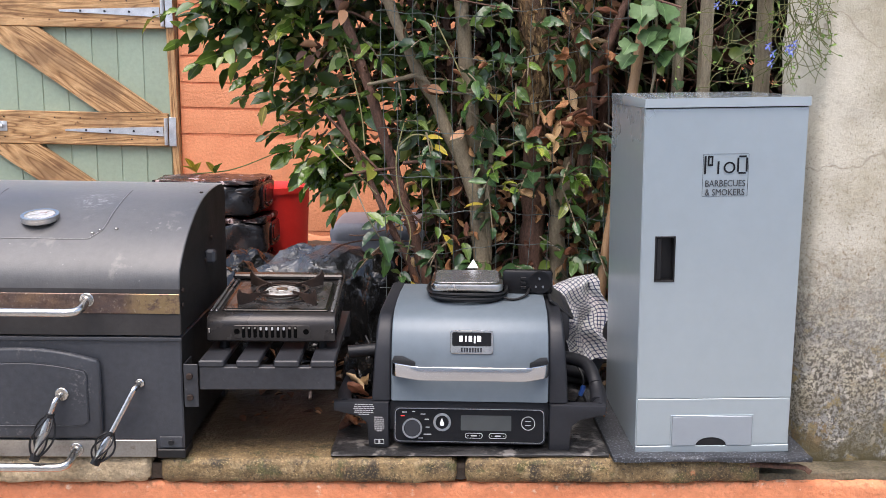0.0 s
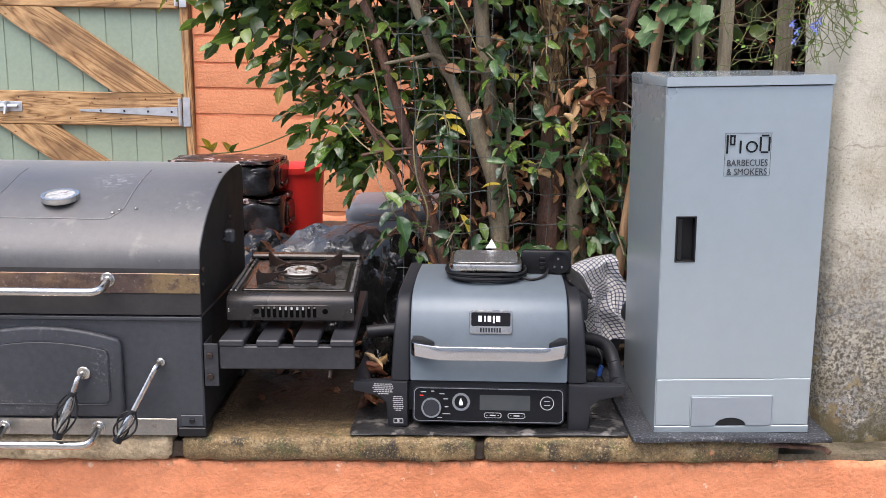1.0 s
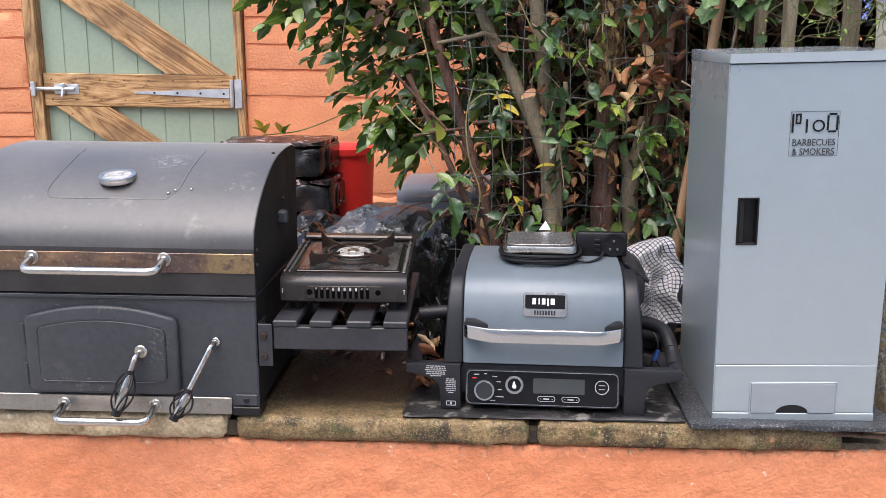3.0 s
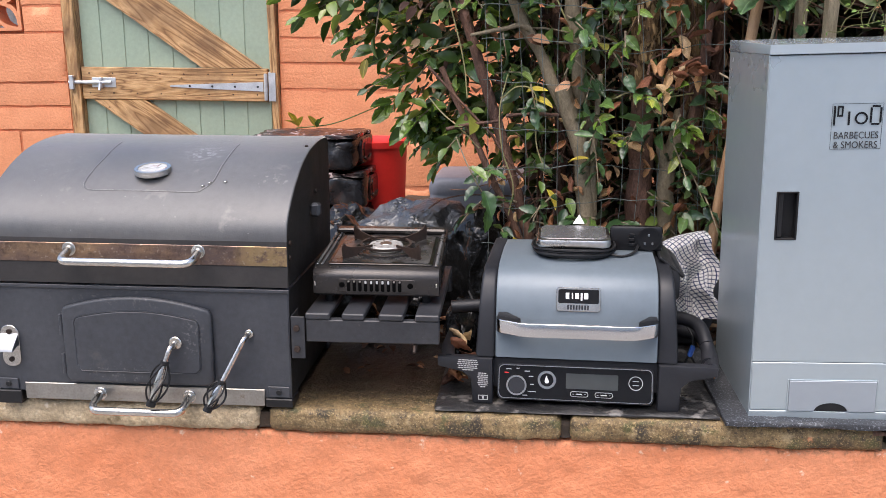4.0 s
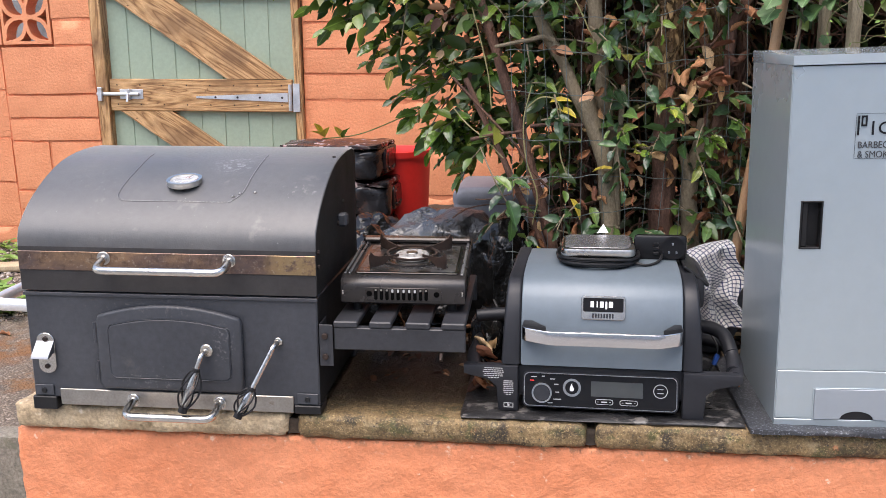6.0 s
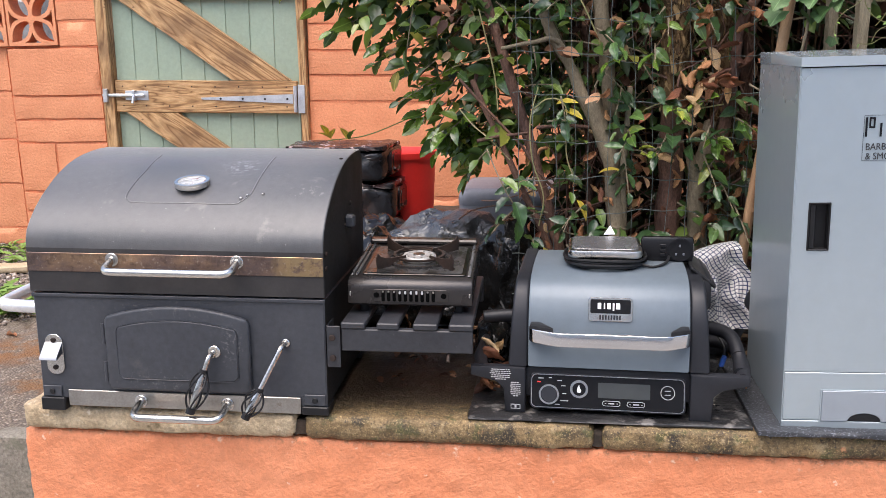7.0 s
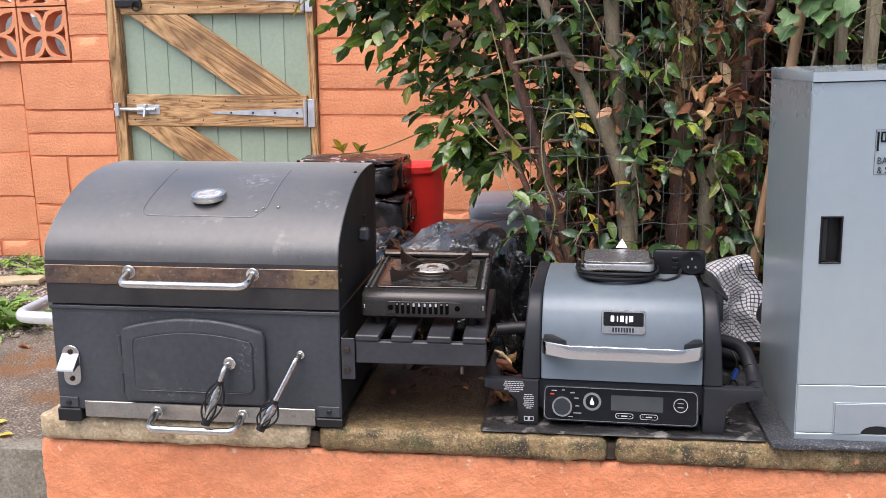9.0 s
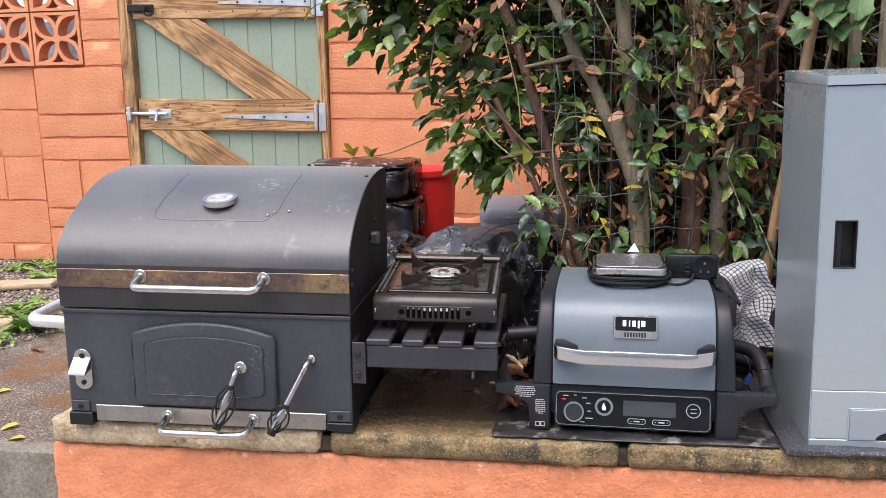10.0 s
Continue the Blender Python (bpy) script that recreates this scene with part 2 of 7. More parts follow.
def heat_stained():
    """Stainless tinted by heat: straw, brown and plum in broad clouds, scorched streaks and pale scuffs over them."""
    m = mat("heat_stained_steel", (0.2, 0.1, 0.07), (0.4, 0.3, 0.2), 9, (0.28, 0.55), 0.85, 0.3, 220, 0.4)
    nt = m.node_tree
    b = nt.nodes["Principled BSDF"]
    co = nt.nodes.new("ShaderNodeTexCoord").outputs["Object"]
    n = noise_tex(nt, co, 5.5, 6, 0.65, (1, 1, 1.8))
    col = ramp(nt, n, [(0.30, (0.44, 0.34, 0.24)), (0.40, (0.31, 0.20, 0.125)), (0.50, (0.20, 0.135, 0.105)), (0.57, (0.15, 0.110, 0.100)), (0.64, (0.22, 0.145, 0.105)), (0.74, (0.34, 0.24, 0.15))])
    col = blend(nt, ramp(nt, noise_tex(nt, co, 60, 6, 0.7), [(0.48, grey(0)), (0.66, grey(0.6))]), col, (0.07, 0.05, 0.042))
    col = blend(nt, ramp(nt, noise_tex(nt, co, 110, 5, 0.7), [(0.58, grey(0)), (0.72, grey(0.6))]), col, (0.60, 0.50, 0.40))
    nt.links.new(col, b.inputs["Base Color"])
    return m


BURNT = heat_stained()


def smear(m, centre, size, colour, scale, at, strength=0.35):
    """Blends a ragged patch of colour into one spot of the surface."""
    nt = m.node_tree
    b = nt.nodes["Principled BSDF"]
    co = nt.nodes.new("ShaderNodeTexCoord").outputs["Object"]
    mp = nt.nodes.new("ShaderNodeMapping")
    mp.vector_type = "TEXTURE"
    mp.inputs["Location"].default_value = centre
    mp.inputs["Scale"].default_value = size
    nt.links.new(co, mp.inputs[0])
    g = nt.nodes.new("ShaderNodeTexGradient")
    g.gradient_type = "SPHERICAL"
    nt.links.new(mp.outputs[0], g.inputs[0])
    k = blend(nt, 1.0, ramp(nt, g.outputs["Fac"], [(0.0, grey(0)), (0.5, grey(1))]), ramp(nt, noise_tex(nt, co, scale, 6, 0.7), [(at, grey(0)), (at + 0.12, grey(strength))]), "MULTIPLY")
    old = b.inputs["Base Color"].links[0].from_socket
    nt.links.new(blend(nt, k, old, colour), b.inputs["Base Color"])


smear(BURNT, (-0.035, -0.007, 0.320), (0.075, 0.05, 0.08), (0.52, 0.37, 0.17), 40, 0.38, 0.50)
LID_BLACK.node_tree.nodes["Principled BSDF"].inputs["Sheen Weight"].default_value = 1.0
LID_BLACK.node_tree.nodes["Principled BSDF"].inputs["Sheen Roughness"].default_value = 0.30
LID_BLACK.node_tree.nodes["Principled BSDF"].inputs["Sheen Tint"].default_value = (1.0, 0.95, 0.9, 1)
smear(SLAB, (0.6, -0.02, 0.0), (3.0, 0.17, 0.3), (0.40, 0.28, 0.13), 190, 0.55, 0.75)
smear(PATH_STONE, (-1.40, 1.14, -0.27), (0.20, 0.24, 0.1), (0.17, 0.075, 0.022), 9, 0.40, 0.9)
smear(PATH_STONE, (-1.10, 0.82, -0.27), (0.18, 0.16, 0.1), (0.15, 0.07, 0.022), 11, 0.42, 0.9)
smear(PATH_STONE, (-1.46, 1.00, -0.27), (0.14, 0.10, 0.1), (0.16, 0.07, 0.022), 14, 0.46, 0.8)
# brown moss stain with the coping's shadow line painted in under the slabs
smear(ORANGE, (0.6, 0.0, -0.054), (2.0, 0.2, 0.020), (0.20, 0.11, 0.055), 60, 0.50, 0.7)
smear(ORANGE, (0.6, 0.0, -0.062), (2.0, 0.2, 0.030), (0.80, 0.62, 0.46), 48, 0.60, 0.8)
smear(LID_BLACK, (-0.222, 0.188, 0.502), (0.055, 0.05, 0.08), (0.50, 0.49, 0.50), 95, 0.50)
smear(LID_BLACK, (-0.06, 0.10, 0.44), (0.05, 0.03, 0.05), (0.36, 0.33, 0.29), 70, 0.54)
smear(LID_BLACK, (-0.50, 0.14, 0.46), (0.10, 0.06, 0.06), (0.30, 0.29, 0.28), 90, 0.57)
smear(BBQ_BLACK, (-0.195, -0.010, 0.15), (0.03, 0.03, 0.06), (0.30, 0.29, 0.28), 120, 0.53)
smear(BBQ_BLACK, (-0.35, -0.010, 0.07), (0.13, 0.03, 0.03), (0.26, 0.25, 0.24), 110, 0.56)
smear(BBQ_BLACK, (-0.33, -0.003, 0.225), (0.20, 0.03, 0.025), (0.22, 0.20, 0.18), 120, 0.56)
BLACK_PLASTIC = mat("black_plastic", (0.007, 0.007, 0.008), (0.013, 0.013, 0.014), 10, (0.40, 0.55), bump=0.2, bscale=300, fine=0.2, spec=0.35)
DARK_PLASTIC = mat("dark_grey_plastic", (0.011, 0.012, 0.0155), (0.017, 0.018, 0.0225), 8, (0.42, 0.55), bump=0.25, bscale=350, fine=0.15, spec=0.4)
GREY_LID = mat("slate_grey_enamel", (0.118, 0.147, 0.170), (0.133, 0.163, 0.187), 3, (0.38, 0.46), 0.15, 0.06, 300, 0.08)
CABINET = mat("silver_blue_powder_coat", (0.408, 0.473, 0.506), (0.433, 0.499, 0.534), 2.0, (0.26, 0.32), 0.55, 0.05, 500, 0.035,
              spots=[((0.60, 0.63, 0.66), 60, 0.775, 0.01)])
CAP_PAINT = mat("glossy_silver_blue_coat", (0.40, 0.46, 0.49), (0.425, 0.485, 0.515), 2.0, (0.12, 0.16), 0.35, 0.02, 500, 0.03)
GRANITE = mat("speckled_rubber_slab", (0.02, 0.022, 0.026), (0.05, 0.053, 0.06), 30, (0.4, 0.7), bump=0.8, bscale=220, fine=0.5,
              spots=[((0.17, 0.18, 0.20), 230, 0.56, 0.05)])
SLATE = mat("wet_black_slate", (0.012, 0.012, 0.013), (0.035, 0.034, 0.034), 9, (0.22, 0.6), bump=0.7, bscale=60, fine=0.4,
            spots=[((0.14, 0.13, 0.12), 26, 0.56, 0.06)])


def wood_mat(name, axis):
    """Pressure-treated pine: rings drawn out along the board, knots, dark weathering."""
    m = bpy.data.materials.new(name)
    m.use_nodes = True
    nt = m.node_tree
    b = nt.nodes["Principled BSDF"]
    co = nt.nodes.new("ShaderNodeTexCoord").outputs["Object"]
    st = (0.9, 9, 9) if axis == "x" else (9, 9, 0.9)
    mp = nt.nodes.new("ShaderNodeMapping")
    mp.inputs["Scale"].default_value = st
    nt.links.new(co, mp.inputs[0])
    wob = nd(nt, "ShaderNodeTexNoise", Scale=1.4, Detail=3.0, Distortion=0.8)
    nt.links.new(mp.outputs[0], wob.inputs["Vector"])
    ringn = nt.nodes.new("ShaderNodeMath")
    ringn.operation = "MULTIPLY"
    ringn.inputs[1].default_value = 18
    nt.links.new(wob.outputs["Fac"], ringn.inputs[0])
    fr = nt.nodes.new("ShaderNodeMath")
    fr.operation = "PINGPONG"
    fr.inputs[1].default_value = 1.0
    nt.links.new(ringn.outputs[0], fr.inputs[0])
    col = ramp(nt, fr.outputs[0], [(0.0, (0.20, 0.095, 0.034)), (0.30, (0.41, 0.225, 0.090)), (1.0, (0.60, 0.370, 0.175))])
    fine = noise_tex(nt, co, 30, 5, 0.7, (1, 12, 12) if axis == "x" else (12, 12, 1))
    col = blend(nt, 1.0, col, ramp(nt, fine, [(0.3, grey(0.65)), (0.7, grey(1.2))]), "MULTIPLY")
    col = blend(nt, ramp(nt, noise_tex(nt, co, 4.5, 5), [(0.48, grey(0)), (0.66, grey(0.60))]), col, (0.12, 0.060, 0.026))
    col = blend(nt, ramp(nt, noise_tex(nt, co, 17, 3), [(0.70, grey(0)), (0.76, grey(0.8))]), col, (0.07, 0.03, 0.012))
    nt.links.new(col, b.inputs["Base Color"])
    b.inputs["Roughness"].default_value = 0.62
    bp = nt.nodes.new("ShaderNodeBump")
    bp.inputs["Strength"].default_value = 0.6
    bp.inputs["Distance"].default_value = 0.003
    nt.links.new(fine, bp.inputs["Height"])
    nt.links.new(bp.outputs[0], b.inputs["Normal"])
    return m


WOOD = wood_mat("treated_pine", "x")
WOOD_UP = wood_mat("treated_pine_post", "z")
OLD_WOOD = mat("weathered_stake", (0.20, 0.165, 0.11), (0.38, 0.325, 0.225), 12, (0.7, 0.9), bump=0.8, bscale=50, fine=0.5, stretch=(8, 8, 0.7))
GREEN_PAINT = mat("sage_green_paint", (0.27, 0.345, 0.26), (0.30, 0.375, 0.285), 3, (0.5, 0.65), bump=0.2, bscale=90, fine=0.1, vary=0.03)
GALV = mat("galvanised_steel", (0.52, 0.54, 0.56), (0.70, 0.72, 0.74), 25, (0.35, 0.5), 0.8, 0.2, 200, 0.2)


def polythene(name, dark, tone, rough, fine):
    """Thin black plastic: small flat facets that meet in creases, at two sizes."""
    m = mat(name, grey(dark), grey(tone), 9, rough, spec=1.0 if tone > 0.05 else 0.4)
    nt = m.node_tree
    co = nt.nodes.new("ShaderNodeTexCoord").outputs["Object"]
    warp = nd(nt, "ShaderNodeTexNoise", Scale=14.0, Detail=3.0)
    nt.links.new(co, warp.inputs["Vector"])
    mix = nt.nodes.new("ShaderNodeMix")
    mix.data_type = "VECTOR"
    mix.inputs[0].default_value = 0.06
    nt.links.new(co, mix.inputs[4])
    nt.links.new(warp.outputs["Color"], mix.inputs[5])
    normal = None
    for scale, deep in ((22, 0.006), (60, fine)):
        v = nt.nodes.new("ShaderNodeTexVoronoi")
        v.feature = "DISTANCE_TO_EDGE"
        v.inputs["Scale"].default_value = scale
        nt.links.new(mix.outputs[1], v.inputs["Vector"])
        bp = nt.nodes.new("ShaderNodeBump")
        bp.inputs["Strength"].default_value = 0.8
        bp.inputs["Distance"].default_value = deep
        nt.links.new(v.outputs["Distance"], bp.inputs["Height"])
        if normal:
            nt.links.new(normal, bp.inputs["Normal"])
        normal = bp.outputs[0]
    nt.links.new(normal, nt.nodes["Principled BSDF"].inputs["Normal"])
    return m


BAG = polythene("black_polythene", 0.004, 0.009, (0.16, 0.30), 0.0016)
DUSTY_BAG = polythene("dusty_black_polythene", 0.012, 0.085, (0.20, 0.36), 0.0040)
PLATE = mat("grey_steel_plate", (0.20, 0.20, 0.205), (0.24, 0.24, 0.245), 18, (0.22, 0.30), 0.6, 0.05, 300, 0.08)
PRINT_GREY = mat("grey_print", (0.42, 0.42, 0.42), (0.50, 0.50, 0.50), 5, (0.5, 0.6), fine=0.05)
RED = mat("red_plastic", (0.92, 0.034, 0.026), (0.96, 0.046, 0.036), 4, (0.4, 0.5), fine=0.05)
DIAL_GREY = mat("dull_grey_dial", (0.016, 0.016, 0.018), (0.03, 0.03, 0.033), 5, (0.10, 0.16), fine=0.1, spec=0.8)
GREY_BOX = mat("grey_plastic", (0.21, 0.21, 0.235), (0.25, 0.25, 0.275), 5, (0.4, 0.55), fine=0.12, bump=0.15, bscale=200)
LEDGE = mat("mossy_ledge_concrete", (0.05, 0.042, 0.024), (0.19, 0.155, 0.10), 12, (0.6, 0.9), bump=1.0, bscale=60, fine=0.5, depth=0.009, spots=[((0.34, 0.31, 0.25), 30, 0.66, 0.04), ((0.05, 0.05, 0.018), 15, 0.55, 0.08)])
RUST = mat("rusty_cast_iron", (0.013, 0.009, 0.007), (0.046, 0.026, 0.018), 20, (0.5, 0.8), 0.3, 0.6, 150, 0.4)
ENAMEL = mat("black_gloss_enamel", (0.006, 0.006, 0.006), (0.012, 0.012, 0.012), 12, (0.14, 0.26), bump=0.12, bscale=200, fine=0.2,
             spots=[((0.07, 0.05, 0.035), 22, 0.64, 0.1)])
WHITE = mat("white_print", (0.78, 0.78, 0.78), (0.85, 0.85, 0.85), 5, (0.5, 0.6), fine=0.03)
SCREEN = mat("dark_display", (0.045, 0.05, 0.05), (0.07, 0.075, 0.075), 3, (0.14, 0.2), fine=0.05, spec=0.3)
GLOSS = mat("gloss_black_panel", (0.008, 0.008, 0.009), (0.011, 0.011, 0.012), 5, (0.2, 0.28), fine=0.05, spec=0.22)
INK = mat("dark_print", (0.009, 0.010, 0.013), (0.013, 0.014, 0.017), 5, (0.75, 0.85), fine=0.03, spec=0.12)
BARK = mat("smooth_laurel_bark", (0.15, 0.115, 0.07), (0.29, 0.235, 0.155), 16, (0.7, 0.9), bump=0.8, bscale=60, fine=0.4, stretch=(1, 1, 0.5),
           spots=[((0.10, 0.11, 0.06), 9, 0.60, 0.12)])
BARK_RED = mat("reddish_bark", (0.065, 0.030, 0.020), (0.20, 0.105, 0.07), 20, (0.7, 0.9), bump=2.0, bscale=50, fine=0.5, stretch=(1, 1, 0.4))
BARK_ROUGH = mat("rough_flaking_bark", (0.05, 0.026, 0.013), (0.27, 0.155, 0.068), 30, (0.8, 0.95), bump=4.0, bscale=55, fine=0.6, stretch=(1, 1, 0.35))
CUT_WOOD = mat("fresh_cut_wood", (0.55, 0.27, 0.14), (0.68, 0.40, 0.24), 20, (0.7, 0.9), fine=0.2)
WIRE = mat("green_coated_wire", (0.07, 0.085, 0.078), (0.135, 0.16, 0.148), 20, (0.5, 0.6), 0.2)
CANE = mat("bamboo_cane", (0.30, 0.165, 0.085), (0.44, 0.275, 0.150), 10, (0.45, 0.6), bump=0.3, bscale=60, fine=0.3, stretch=(6, 6, 0.6))


# ---- mesh helpers ----
def finish(bm, smooth=None):
    bmesh.ops.recalc_face_normals(bm, faces=bm.faces)
    if smooth:
        for f in bm.faces:
            f.smooth = True
        for e in bm.edges:
            if len(e.link_faces) == 2 and e.calc_face_angle(0) > radians(smooth):
                e.smooth = False


def part(name, bm, material, parent=None, label="", smooth=35):
    """Links a bmesh as one mesh object."""
    finish(bm, smooth)
    me = bpy.data.meshes.new(name)
    bm.to_mesh(me)
    bm.free()
    for m in material if isinstance(material, (list, tuple)) else [material]:
        me.materials.append(m)
    ob = new(name, me)
    ob.parent = parent
    if label:
        ob["label"] = label
    return ob


def empty(name, label, category, m=None, group=""):
    ob = new(name)
    ob.empty_display_size = 0.05
    if m is not None:
        ob.matrix_world = m
    return tagged(ob, label, category, group)


def box(x0, x1, y0, y1, z0, z1, bevel=0.002, seg=1, bm=None, m=None):
    out = bm or bmesh.new()
    g = bmesh.ops.create_cube(out, size=1.0)
    vs = g["verts"]
    bmesh.ops.scale(out, vec=(abs(x1 - x0), abs(y1 - y0), abs(z1 - z0)), verts=vs)
    bmesh.ops.translate(out, vec=((x0 + x1) / 2, (y0 + y1) / 2, (z0 + z1) / 2), verts=vs)
    es = list({e for v in vs for e in v.link_edges})
    if bevel:
        r = bmesh.ops.bevel(out, geom=es, offset=bevel, segments=seg, affect="EDGES", profile=0.5)
        vs = list({v for f in r["faces"] for v in f.verts} | {v for v in vs if v.is_valid})
    if m is not None:
        bmesh.ops.transform(out, matrix=m, verts=vs)
    return out


def tube(points, radius, sides=10, bm=None, radii=None, caps=True, wobble=0.0):
    """A round bar along a line of points."""
    out = bm or bmesh.new()
    pts = [Vector(p) for p in points]
    n = len(pts)
    rings = []
    up = Vector((0.13, 0.31, 0.94))
    prev = None
    for i, p in enumerate(pts):
        d = (pts[min(i + 1, n - 1)] - pts[max(i - 1, 0)]).normalized()
        if prev is None:
            a = d.cross(up if abs(d.dot(up)) < 0.95 else Vector((1, 0, 0))).normalized()
        else:
            a = (prev - d * prev.dot(d)).normalized()
        prev = a
        c = d.cross(a)
        r = radii[i] if radii else radius
        ring = []
        for k in range(sides):
            t = 2 * math.pi * k / sides
            w = 1 + (random.uniform(-wobble, wobble) if wobble else 0)
            ring.append(out.verts.new(p + (a * math.cos(t) + c * math.sin(t)) * r * w))
        rings.append(ring)
    for i in range(n - 1):
        for k in range(sides):
            out.faces.new((rings[i][k], rings[i][(k + 1) % sides], rings[i + 1][(k + 1) % sides], rings[i + 1][k]))
    if caps:
        out.faces.new(rings[0][::-1])
        out.faces.new(rings[-1])
    return out


def smooth_line(points, steps=6):
    """Catmull-Rom through the points."""
    p = [Vector(q) for q in points]
    p = [p[0] * 2 - p[1]] + p + [p[-1] * 2 - p[-2]]
    out = []
    for i in range(1, len(p) - 2):
        for s in range(steps):
            t = s / steps
            a, b, c, d = p[i - 1], p[i], p[i + 1], p[i + 2]
            out.append(0.5 * ((2 * b) + (c - a) * t + (2 * a - 5 * b + 4 * c - d) * t * t + (3 * b - a - 3 * c + d) * t ** 3))
    out.append(p[-2])
    return out


def bent(points, r, steps=5):
    """A polyline with its inner corners rounded by radius r."""
    p = [Vector(q) for q in points]
    out = [p[0]]
    for i in range(1, len(p) - 1):
        a = p[i] + (p[i - 1] - p[i]).normalized() * r
        b = p[i] + (p[i + 1] - p[i]).normalized() * r
        for s in range(steps + 1):
            t = s / steps
            out.append(a * (1 - t) ** 2 + p[i] * 2 * t * (1 - t) + b * t * t)
    out.append(p[-1])
    return out


def prism(outline, axis, a, b, bevel=0.0, bm=None, seg=1):
    """A flat outline of (u, v) pushed from a to b along an axis: x takes (y, z), y takes (x, z), z takes (x, y)."""
    out = bm or bmesh.new()

    def at(u, v, w):
        return {"x": (w, u, v), "y": (u, w, v), "z": (u, v, w)}[axis]
    lo = [out.verts.new(at(u, v, a)) for u, v in outline]
    hi = [out.verts.new(at(u, v, b)) for u, v in outline]
    n = len(outline)
    f0 = out.faces.new(lo)
    f1 = out.faces.new(hi[::-1])
    for i in range(n):
        out.faces.new((lo[i], hi[i], hi[(i + 1) % n], lo[(i + 1) % n]))
    if bevel:
        es = list(set(f0.edges) | set(f1.edges))
        bmesh.ops.recalc_face_normals(out, faces=out.faces)
        bmesh.ops.bevel(out, geom=es, offset=bevel, segments=seg, affect="EDGES", profile=0.5)
    return out


def disc(c, r, axis, depth, sides=24, bevel=0.0, bm=None):
    cx, cy, cz = c
    u, v, w = {"x": (cy, cz, cx), "y": (cx, cz, cy), "z": (cx, cy, cz)}[axis]
    ol = [(u + r * math.cos(2 * math.pi * k / sides), v + r * math.sin(2 * math.pi * k / sides)) for k in range(sides)]
    return prism(ol, axis, w - depth / 2, w + depth / 2, bevel, bm)


def ring(c, r_out, r_in, axis, depth, sides=28, bm=None):
    out = bm or bmesh.new()
    cx, cy, cz = c
    rows = []
    for k in range(sides):
        t = 2 * math.pi * k / sides
        row = []
        for r, w in ((r_out, -depth / 2), (r_out, depth / 2), (r_in, depth / 2), (r_in, -depth / 2)):
            u, v = r * math.cos(t), r * math.sin(t)
            row.append(out.verts.new({"x": (cx + w, cy + u, cz + v), "y": (cx + u, cy + w, cz + v), "z": (cx + u, cy + v, cz + w)}[axis]))
        rows.append(row)
    for k in range(sides):
        a, b = rows[k], rows[(k + 1) % sides]
        for j in range(4):
            out.faces.new((a[j], b[j], b[(j + 1) % 4], a[(j + 1) % 4]))
    return out


def rounded(x0, x1, z0, z1, r, n=5):
    """A rectangle's outline with round corners."""
    out = []
    for cx, cz, s in ((x1 - r, z1 - r, 0), (x0 + r, z1 - r, 1), (x0 + r, z0 + r, 2), (x1 - r, z0 + r, 3)):
        for k in range(n + 1):
            t = (s + k / n) * math.pi / 2
            out.append((cx + r * math.cos(t), cz + r * math.sin(t)))
    return out


def rough_block(x0, x1, y0, y1, z0, z1, cell, amp, freq, chip=0.0, seed=0.0):
    """A box of worn stone: its faces divided and pushed about by noise, its edges worn round."""
    bm = bmesh.new()
    dims = (x1 - x0, y1 - y0, z1 - z0)
    nn = [max(2, int(d / cell)) for d in dims]
    seen = {}

    def vert(i, j, k):
        key = (i, j, k)
        if key not in seen:
            q = Vector((x0 + dims[0] * i / nn[0], y0 + dims[1] * j / nn[1], z0 + dims[2] * k / nn[2]))
            c = Vector(((x0 + x1) / 2, (y0 + y1) / 2, (z0 + z1) / 2))
            on = (i in (0, nn[0])) + (j in (0, nn[1])) + (k in (0, nn[2]))
            d = Vector(((i == nn[0]) - (i == 0), (j == nn[1]) - (j == 0), (k == nn[2]) - (k == 0)))
            s = q * freq + Vector((seed, seed * 2, 0))
            h = noise.fractal(s, 1.0, 2.0, 4)
            q = q + d.normalized() * (h * amp - (chip * (0.5 + 0.9 * max(0, noise.noise(s * 0.35 + Vector((7, 3, 1))) + 0.3)) if on > 1 else 0))
            seen[key] = bm.verts.new(q)
        return seen[key]
    for a in range(3):
        b, c = [q for q in range(3) if q != a]
        for side in (0, nn[a]):
            for i in range(nn[b]):
                for j in range(nn[c]):
                    quad = []
                    for di, dj in ((0, 0), (1, 0), (1, 1), (0, 1)):
                        idx = [0, 0, 0]
                        idx[a], idx[b], idx[c] = side, i + di, j + dj
                        quad.append(vert(*idx))
                    bm.faces.new(quad)
    return bm


def words(text, size, material, m, parent, name="lettering", width=1.0, depth=0.0004, align="CENTER"):
    """Letters in the built-in font, as a mesh."""
    cu = bpy.data.curves.new(name, "FONT")
    cu.body, cu.size, cu.align_x, cu.extrude = text, size, align, depth
    cu.resolution_u = 3
    tmp = bpy.data.objects.new(name, cu)
    scene.collection.objects.link(tmp)
    me = bpy.data.meshes.new_from_object(tmp.evaluated_get(bpy.context.evaluated_depsgraph_get()))
    bpy.data.objects.remove(tmp)
    me.name = name
    me.materials.clear()
    me.materials.append(material)
    ob = new(name, me)
    ob.parent = parent
    ob.matrix_basis = m @ Matrix.Diagonal((width, 1, 1, 1))
    return ob


# ---- the ground and the raised bed ----
G = -0.27          # the path at the side
LOW = -0.55        # the patio where the camera stands

